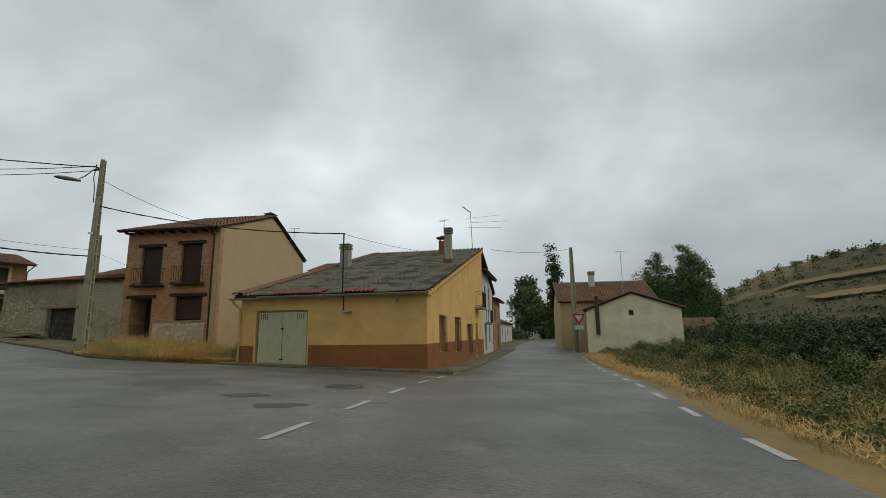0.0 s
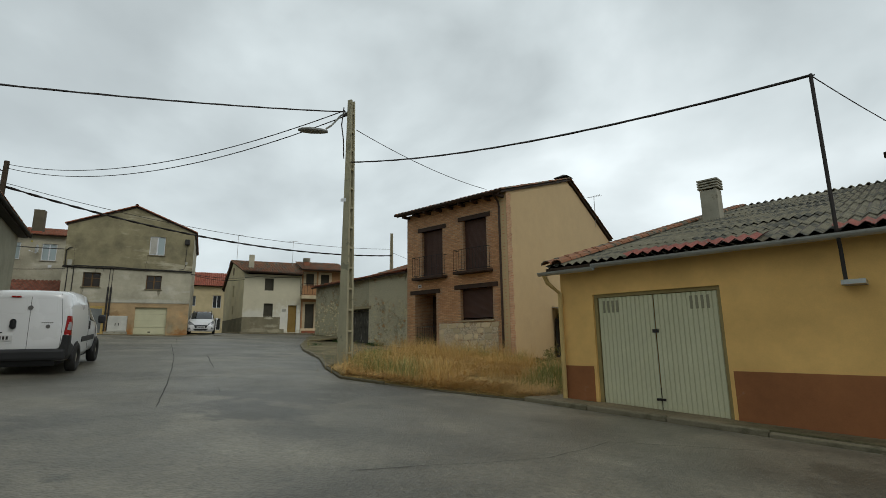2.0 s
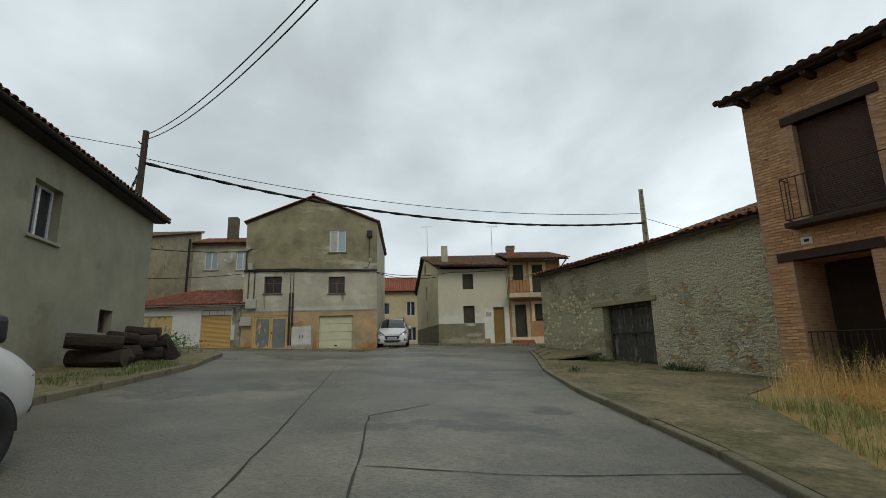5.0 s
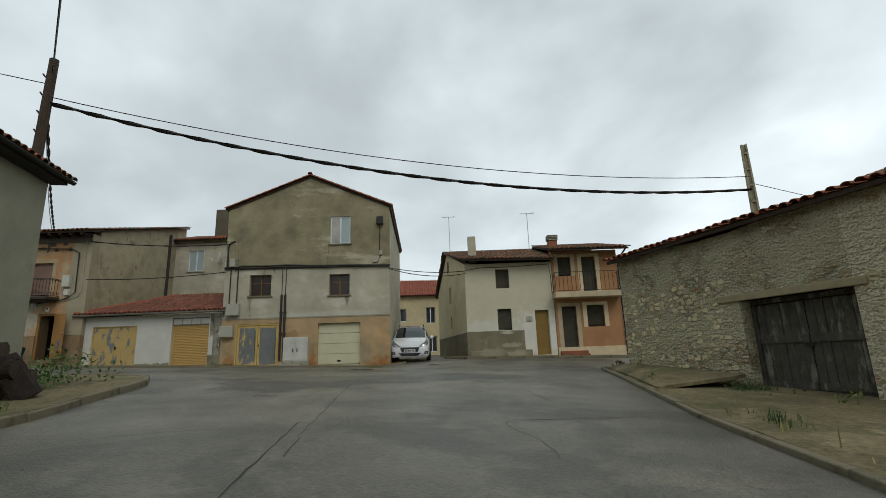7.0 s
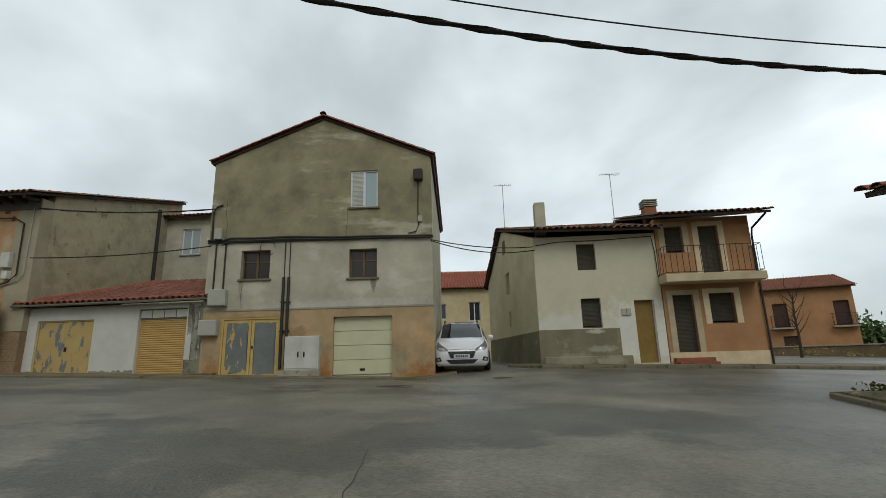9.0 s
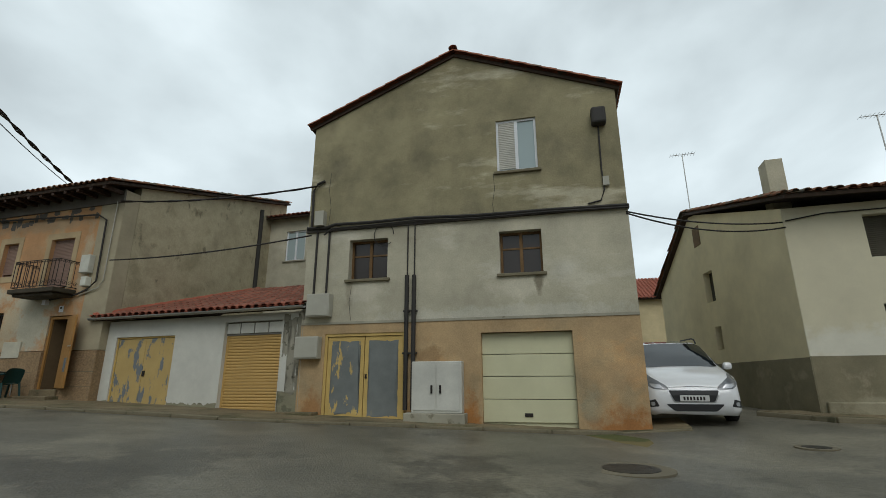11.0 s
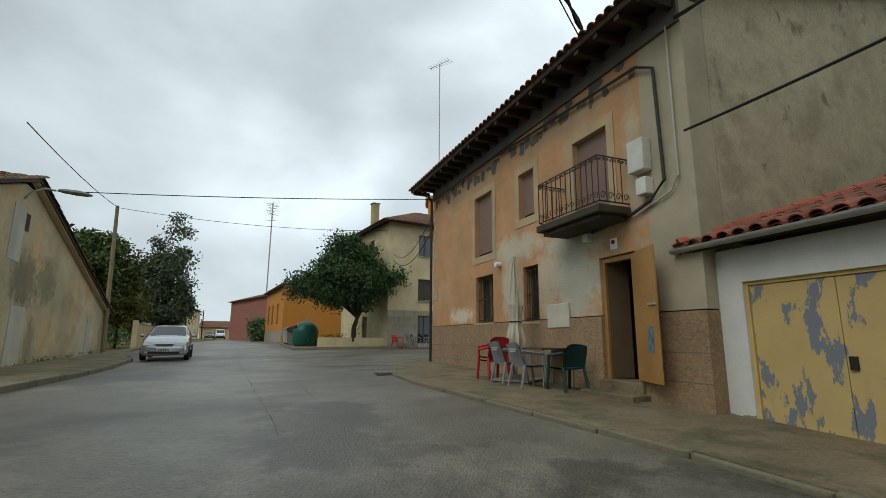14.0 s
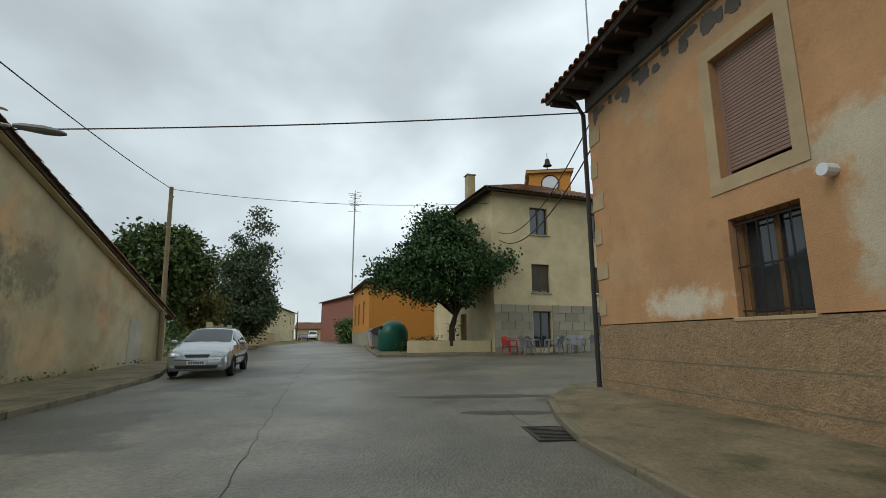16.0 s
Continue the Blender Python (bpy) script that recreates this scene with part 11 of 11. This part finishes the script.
def grass(name, label, spots, material, seed, h0, h1, wide=0.012, category="grass"):
    """Blades of grass that bend over; spots: boxes (x0, x1, y0, y1, count) on the ground."""
    rng = np.random.default_rng(seed)
    vs, fs = [], []
    edge = 0.28 if h1 > 0.65 else 0.08
    for poly, count, lift in spots:
        (ax, ay), (bx, by), (cx, cy), (dx, dy) = poly
        for _ in range(count):
            u, v = rng.uniform(), rng.uniform()
            x = (ax * (1 - u) + bx * u) * (1 - v) + (dx * (1 - u) + cx * u) * v
            y = (ay * (1 - u) + by * u) * (1 - v) + (dy * (1 - u) + cy * u) * v
            x += rng.normal() * edge
            y += rng.normal() * edge
            cl = noise.noise((x * 1.1, y * 1.1, seed * 3.7)) + 0.55 * noise.noise((x * 2.9, y * 2.9, seed))
            if rng.uniform() > 0.62 + 0.9 * cl:
                continue
            z = ground_z(x, y) + lift
            hh = (h0 + (h1 - h0) * rng.uniform() ** 1.4) * (0.85 + 0.55 * cl)
            a = rng.uniform(0, 6.28)
            lx, ly = math.cos(a), math.sin(a)
            b = rng.uniform(0.1, 0.75) * hh
            w = wide * rng.uniform(0.7, 1.5)
            n = len(vs)
            vs += [(x - ly * w, y + lx * w, z), (x + ly * w, y - lx * w, z), (x + lx * b * 0.35 + ly * w * 0.7, y + ly * b * 0.35 - lx * w * 0.7, z + hh * 0.6), (x + lx * b * 0.35 - ly * w * 0.7, y + ly * b * 0.35 + lx * w * 0.7, z + hh * 0.6), (x + lx * b, y + ly * b, z + hh * 0.97)]
            fs += [(n, n + 1, n + 2, n + 3), (n + 3, n + 2, n + 4)]
    return tagged(mesh_from(name, vs, fs, material), label, category, kind="stuff")


def hay(name, label, quads, material, seed, ln=0.3):
    """Cut stalks that lie tangled on the ground in thin drifts."""
    rng = np.random.default_rng(seed)
    vs, fs = [], []
    for poly, count, lift in quads:
        q = np.array(poly, float)
        for _ in range(count):
            u, v = rng.uniform(), rng.uniform()
            x, y = (q[0] * (1 - u) + q[1] * u) * (1 - v) + (q[3] * (1 - u) + q[2] * u) * v
            cl = noise.noise((x * 0.9, y * 0.9, seed)) + 0.6 * noise.noise((x * 2.3, y * 2.3, seed + 5))
            if rng.uniform() > 0.7 + 0.9 * cl:
                continue
            a = rng.normal() * 0.7 + 2.2 * noise.noise((x * 0.5, y * 0.5, 8.0))
            l, w = ln * rng.uniform(0.4, 1.3), rng.uniform(0.0025, 0.006)
            z = ground_z(x, y) + lift + abs(rng.normal()) * 0.05 * (1 + max(0, cl))
            dx, dy = math.cos(a), math.sin(a)
            n = len(vs)
            tip = rng.uniform(-0.03, 0.09)
            vs += [(x - dy * w, y + dx * w, z), (x + dy * w, y - dx * w, z), (x + dx * l * 0.5 + dy * w, y + dy * l * 0.5 - dx * w, z + tip * 0.7), (x + dx * l * 0.5 - dy * w, y + dy * l * 0.5 + dx * w, z + tip * 0.7), (x + dx * l, y + dy * l, z + tip)]
            fs += [(n, n + 1, n + 2, n + 3), (n + 3, n + 2, n + 4)]
    return tagged(mesh_from(name, vs, fs, material), label, "grass", kind="stuff")


LOT_Q = ((-8.7, 20.75), (-14.2, 20.7), (-18.2, 30.6), (-9, 31))
hay("grass", "cut golden hay lying on a lot", [(LOT_Q, 52000, 0.07), (((-8.9, 20.55), (-13.6, 20.35), (-14.2, 21.6), (-8.8, 22.2)), 12000, 0.05)], HAY, 3)
hay("verge_grass", "flattened straw on the road verge", [(((1.4, -1.0), (4.6, -2.0), (5.0, 4.2), (2.3, 5.0)), 9000, -0.03), (((2.3, 4.5), (4.4, 3.9), (8.0, 17.0), (6.0, 18)), 12000, -0.03), (((6.0, 18), (8.2, 17.2), (12, 33), (9.3, 31)), 7000, -0.03)], HAY, 4, 0.22)
grass("grass", "knee-high dry grass in tufts on a lot", [(((-9.2, 22.5), (-14.9, 23.6), (-17.4, 30.8), (-10.5, 30.5)), 9000, 0.04)], GRASS_DRY, 1, 0.08, 0.42, 0.003)
grass("grass", "tall dry grass round the foot of a pole", [(((-11.0, 20.9), (-13.6, 20.9), (-14.7, 22.6), (-12.0, 24.4)), 7000, 0.04), (((-11.0, 26.6), (-17.6, 27.6), (-18.5, 31.2), (-11.8, 29.9)), 11000, 0.04)], GRASS_DRY, 11, 0.22, 0.9, 0.0024)
grass("grass", "low mixed grass between a pole and a house", [(((-14.5, 21.8), (-15.3, 22.9), (-18.1, 27.2), (-16.2, 27.5)), 8000, 0.04)], GRASS_MIX, 21, 0.05, 0.3, 0.004)
grass("grass", "green weeds among dry grass", [(((-11.6, 20.9), (-13.9, 20.9), (-14.9, 22.8), (-12.6, 23.2)), 5500, 0.04), (((-8.5, 21.5), (-9.6, 21.8), (-10.4, 28), (-8.0, 28)), 6500, 0.04), (((-12, 28.4), (-15.5, 29.2), (-16, 30.7), (-12, 29.9)), 3500, 0.04)], GRASS_MIX, 2, 0.15, 0.65, 0.0032)
thicket("weed", "leafy green weeds before a lean-to", [(-11.2 + 0.35 * k, 29.0 + 0.3 * (k % 3) + 0.5 * k, 0.7 + 0.3 * (k % 2), 0.5) for k in range(9)], LEAF_OLIVE, 43, 0.06, 50, "weed")
grass("verge_grass", "low dry yellow grass on the road verge", [(((2.2, 4.5), (4.6, 3.7), (8.3, 17.0), (5.9, 18)), 14000, -0.06), (((5.9, 18), (8.3, 17.2), (12, 33), (9.2, 31)), 5000, -0.06), (((-0.5, -6), (5, -7), (5.2, 4), (2.1, 4.8)), 3000, -0.06)], GRASS_DRY, 4, 0.04, 0.2, 0.006)
grass("verge_grass", "straw-coloured weeds on the road verge", [(((3.4, 5), (7.0, 4), (10.5, 16.5), (6.8, 17.5)), 9000, -0.06), (((7.0, 18), (10.5, 17), (15, 33), (10.0, 31)), 6000, -0.06)], GRASS_DRY, 5, 0.1, 0.5, 0.004)
grass("verge_grass", "green weeds behind the road verge", [(((5.2, 5), (9.0, 3.5), (12.5, 16), (8.2, 17.5)), 5000, -0.06), (((8.4, 18), (12, 17), (17, 33), (11, 31)), 2500, -0.06)], GRASS_MIX, 15, 0.15, 0.6, 0.005)
grass("kerb_weeds", "thin weeds in the kerb joints", [(((-20.6, 26.6), (-20.7, 26.7), (-28.0, 34.2), (-27.9, 34.1)), 60, 0.06)], GRASS_MIX, 6, 0.08, 0.35, 0.008, "weed")
grass("verge_grass", "short dark mossy grass on a verge", [(((-25.5, 19.0), (-29.0, 21.4), (-31.0, 21.2), (-26.5, 18.0)), 5000, 0.1)], GRASS_GREEN, 16, 0.03, 0.14, 0.006)
grass("weed", "dark weeds at the foot of a barn", [(((-24.9, 33.2), (-24.3, 33.5), (-24.0, 33.1), (-24.7, 32.7)), 500, 0.08), (((-21.9, 32.5), (-20.9, 32.2), (-20.8, 31.8), (-21.8, 32.1)), 900, 0.08), (((-22.9, 29.3), (-22.3, 28.8), (-22.9, 29.9), (-23.4, 29.8)), 160, 0.08)], LEAF_TREE, 17, 0.04, 0.2, 0.005, "weed")


# ---- pile of old logs beside the left house ----
LOG_BARK = mat("black_wet_bark", (0.034, 0.024, 0.018), (0.016, 0.013, 0.011), scale=7, rough=0.85, bump=1.0, fine=40, vary=0.3)
LOG_END = mat("grey_cut_end", (0.06, 0.046, 0.034), (0.04, 0.032, 0.025), scale=9, rough=0.9, bump=0.4, vary=0.3)


def log(x, y, z, ln, r, turn, tilt, seed):
    rng = random.Random(seed)
    h = thing("log", "dark wet log in a wood pile", "log", pose(x, y, z, 0, tilt, turn), "wood pile")
    bm = bmesh.new()
    n, m = 14, 7
    rings = []
    for i in range(m + 1):
        u = -ln / 2 + ln * i / m
        rings.append([bm.verts.new((u, r * (1 + 0.2 * noise.noise((u * 2, math.cos(6.283 * k / n) * 1.5 + seed, math.sin(6.283 * k / n) * 1.5))) * math.cos(6.283 * k / n), r * (1 + 0.2 * noise.noise((u * 2, math.cos(6.283 * k / n) * 1.5 + seed, math.sin(6.283 * k / n) * 1.5))) * math.sin(6.283 * k / n))) for k in range(n)])
    for p, q in zip(rings, rings[1:]):
        for k in range(n):
            bm.faces.new((p[k], p[(k + 1) % n], q[(k + 1) % n], q[k]))
    part("bark", bm, LOG_BARK, h)
    for s_, ring in ((-1, -ln / 2), (1, ln / 2)):
        part("cut_end", _turned(tube(bmesh.new(), [(ring - 0.01, 0, 0), (ring + 0.01, 0, 0)], r * 0.93, 14), Matrix.Identity(4)), LOG_END, h)


for k, (x, y, w, ln, r, turn, tilt) in enumerate(((-31.0, 21.3, 0.3, 0.75, 0.25, 48, 58), (-31.35, 20.8, 0.17, 1.3, 0.18, 50, 0), (-31.1, 20.8, 0.48, 1.25, 0.16, 46, 2), (-30.6, 20.5, 0.19, 1.3, 0.2, 40, 0), (-30.35, 20.4, 0.53, 1.1, 0.17, 52, -3), (-31.2, 20.75, 0.78, 0.85, 0.14, 52, 4), (-29.9, 20.1, 0.24, 0.9, 0.25, 60, 0), (-29.45, 20.05, 0.21, 0.6, 0.22, 118, 0), (-31.85, 20.95, 0.2, 1.2, 0.2, 45, 0), (-31.65, 20.75, 0.55, 1.0, 0.16, 50, 0), (-29.2, 19.6, 0.22, 1.2, 0.22, 40, 0), (-28.95, 19.5, 0.6, 1.1, 0.18, 45, 4), (-30.0, 20.15, 0.66, 0.7, 0.15, 64, 5))):
    log(x, y, ground_z(x, y) + 0.11 + w, ln, r, turn + 38 + 24 * math.sin(k * 2.3), tilt, k)


# ---- hill in the distance ----
HILL = mat("scrubby_hillside", (0.10, 0.085, 0.045), (0.055, 0.055, 0.026), scale=0.06, rough=0.95, bump=0.12, fine=1.2, stain=(0.17, 0.125, 0.058), stain_scale=0.02, stain_at=0.53, grain=0.3)


def hill():
    bm = bmesh.new()
    n, m = 60, 26
    g = []
    for i in range(n + 1):
        row = []
        a = radians(14 + 86 * i / n)
        for j in range(m + 1):
            d = 170 + 330 * j / m
            rise = ease((d - 170) / 190) * float(np.interp(math.degrees(a), (22, 30, 35.4, 37.4, 40.6, 44, 47.3, 60, 100), (0, 10, 28, 34, 41, 46, 49.5, 56, 52))) * (0.97 + 0.07 * noise.noise((i * 0.2, j * 0.3, 3)))
            x, y = -1.7 + d * math.sin(a), 1.3 + d * math.cos(a)
            row.append(bm.verts.new((x, y, 0.5 + rise + 1.2 * noise.noise((i * 0.5, j * 0.5, 0)))))
        g.append(row)
    for i in range(n):
        for j in range(m):
            bm.faces.new((g[i][j], g[i][j + 1], g[i + 1][j + 1], g[i + 1][j]))
    bmesh.ops.recalc_face_normals(bm, faces=bm.faces[:])
    pts = [(v.co.x, v.co.y, v.co.z) for r in g for v in r]
    tagged(part("hill", bm, HILL, smooth=True), "low scrubby hill with straw fields", "hill", kind="structure")
    straw = mat("stubble_field", (0.25, 0.19, 0.09), (0.17, 0.135, 0.065), scale=0.05, rough=0.95, bump=0.1, fine=1.5)
    for a0, a1, d0, d1 in ((38.5, 50, 266, 272), (41.5, 50, 240, 247)):
        bm = bmesh.new()
        rows = []
        for q in range(25):
            a = a0 + (a1 - a0) * q / 24
            k, w = min(q, 24 - q) / 5, 3.0 * noise.noise((a * 0.5, d0, 0))
            wide = min(1.0, 0.15 + k)
            ends = ((d0 + d1) / 2 - (d1 - d0) / 2 * wide + w, (d0 + d1) / 2 + (d1 - d0) / 2 * wide + w)
            tall = float(np.interp(a, (22, 30, 35.4, 37.4, 40.6, 44, 47.3, 60, 100), (0, 10, 28, 34, 41, 46, 49.5, 56, 52)))
            rows.append([bm.verts.new((-1.7 + d * math.sin(radians(a)), 1.3 + d * math.cos(radians(a)), 1.3 + ease((d - 170) / 190) * tall)) for d in (ends[0], (ends[0] + ends[1]) / 2, ends[1])])
        for q, s_ in zip(rows, rows[1:]):
            for k in range(2):
                bm.faces.new((q[k], q[k + 1], s_[k + 1], s_[k]))
        bmesh.ops.recalc_face_normals(bm, faces=bm.faces[:])
        tagged(part("field", bm, straw, smooth=True), "straw-coloured stubble field on a hillside", "field", kind="structure")
    rng = np.random.default_rng(4)
    spots = []
    for _ in range(3600):
        i, j = rng.integers(12, n), rng.integers(4, m)
        c = np.array(pts[i * (m + 1) + j])
        far = math.hypot(c[0] + 1.7, c[1] - 1.3)
        if (236 < far < 252 or 262 < far < 277) and c[0] > 155:
            continue
        spots.append(c + rng.normal(size=(16, 3)) * np.array([1.6, 1.6, 0.7]) + np.array([0, 0, 0.6]))
    v, f = leaves(np.concatenate(spots), 1.1, rng)
    tagged(mesh_from("hill_scrub", v, f, LEAF_DARK), "dark scrub and low trees on a hillside", "scrub", kind="stuff")


hill()
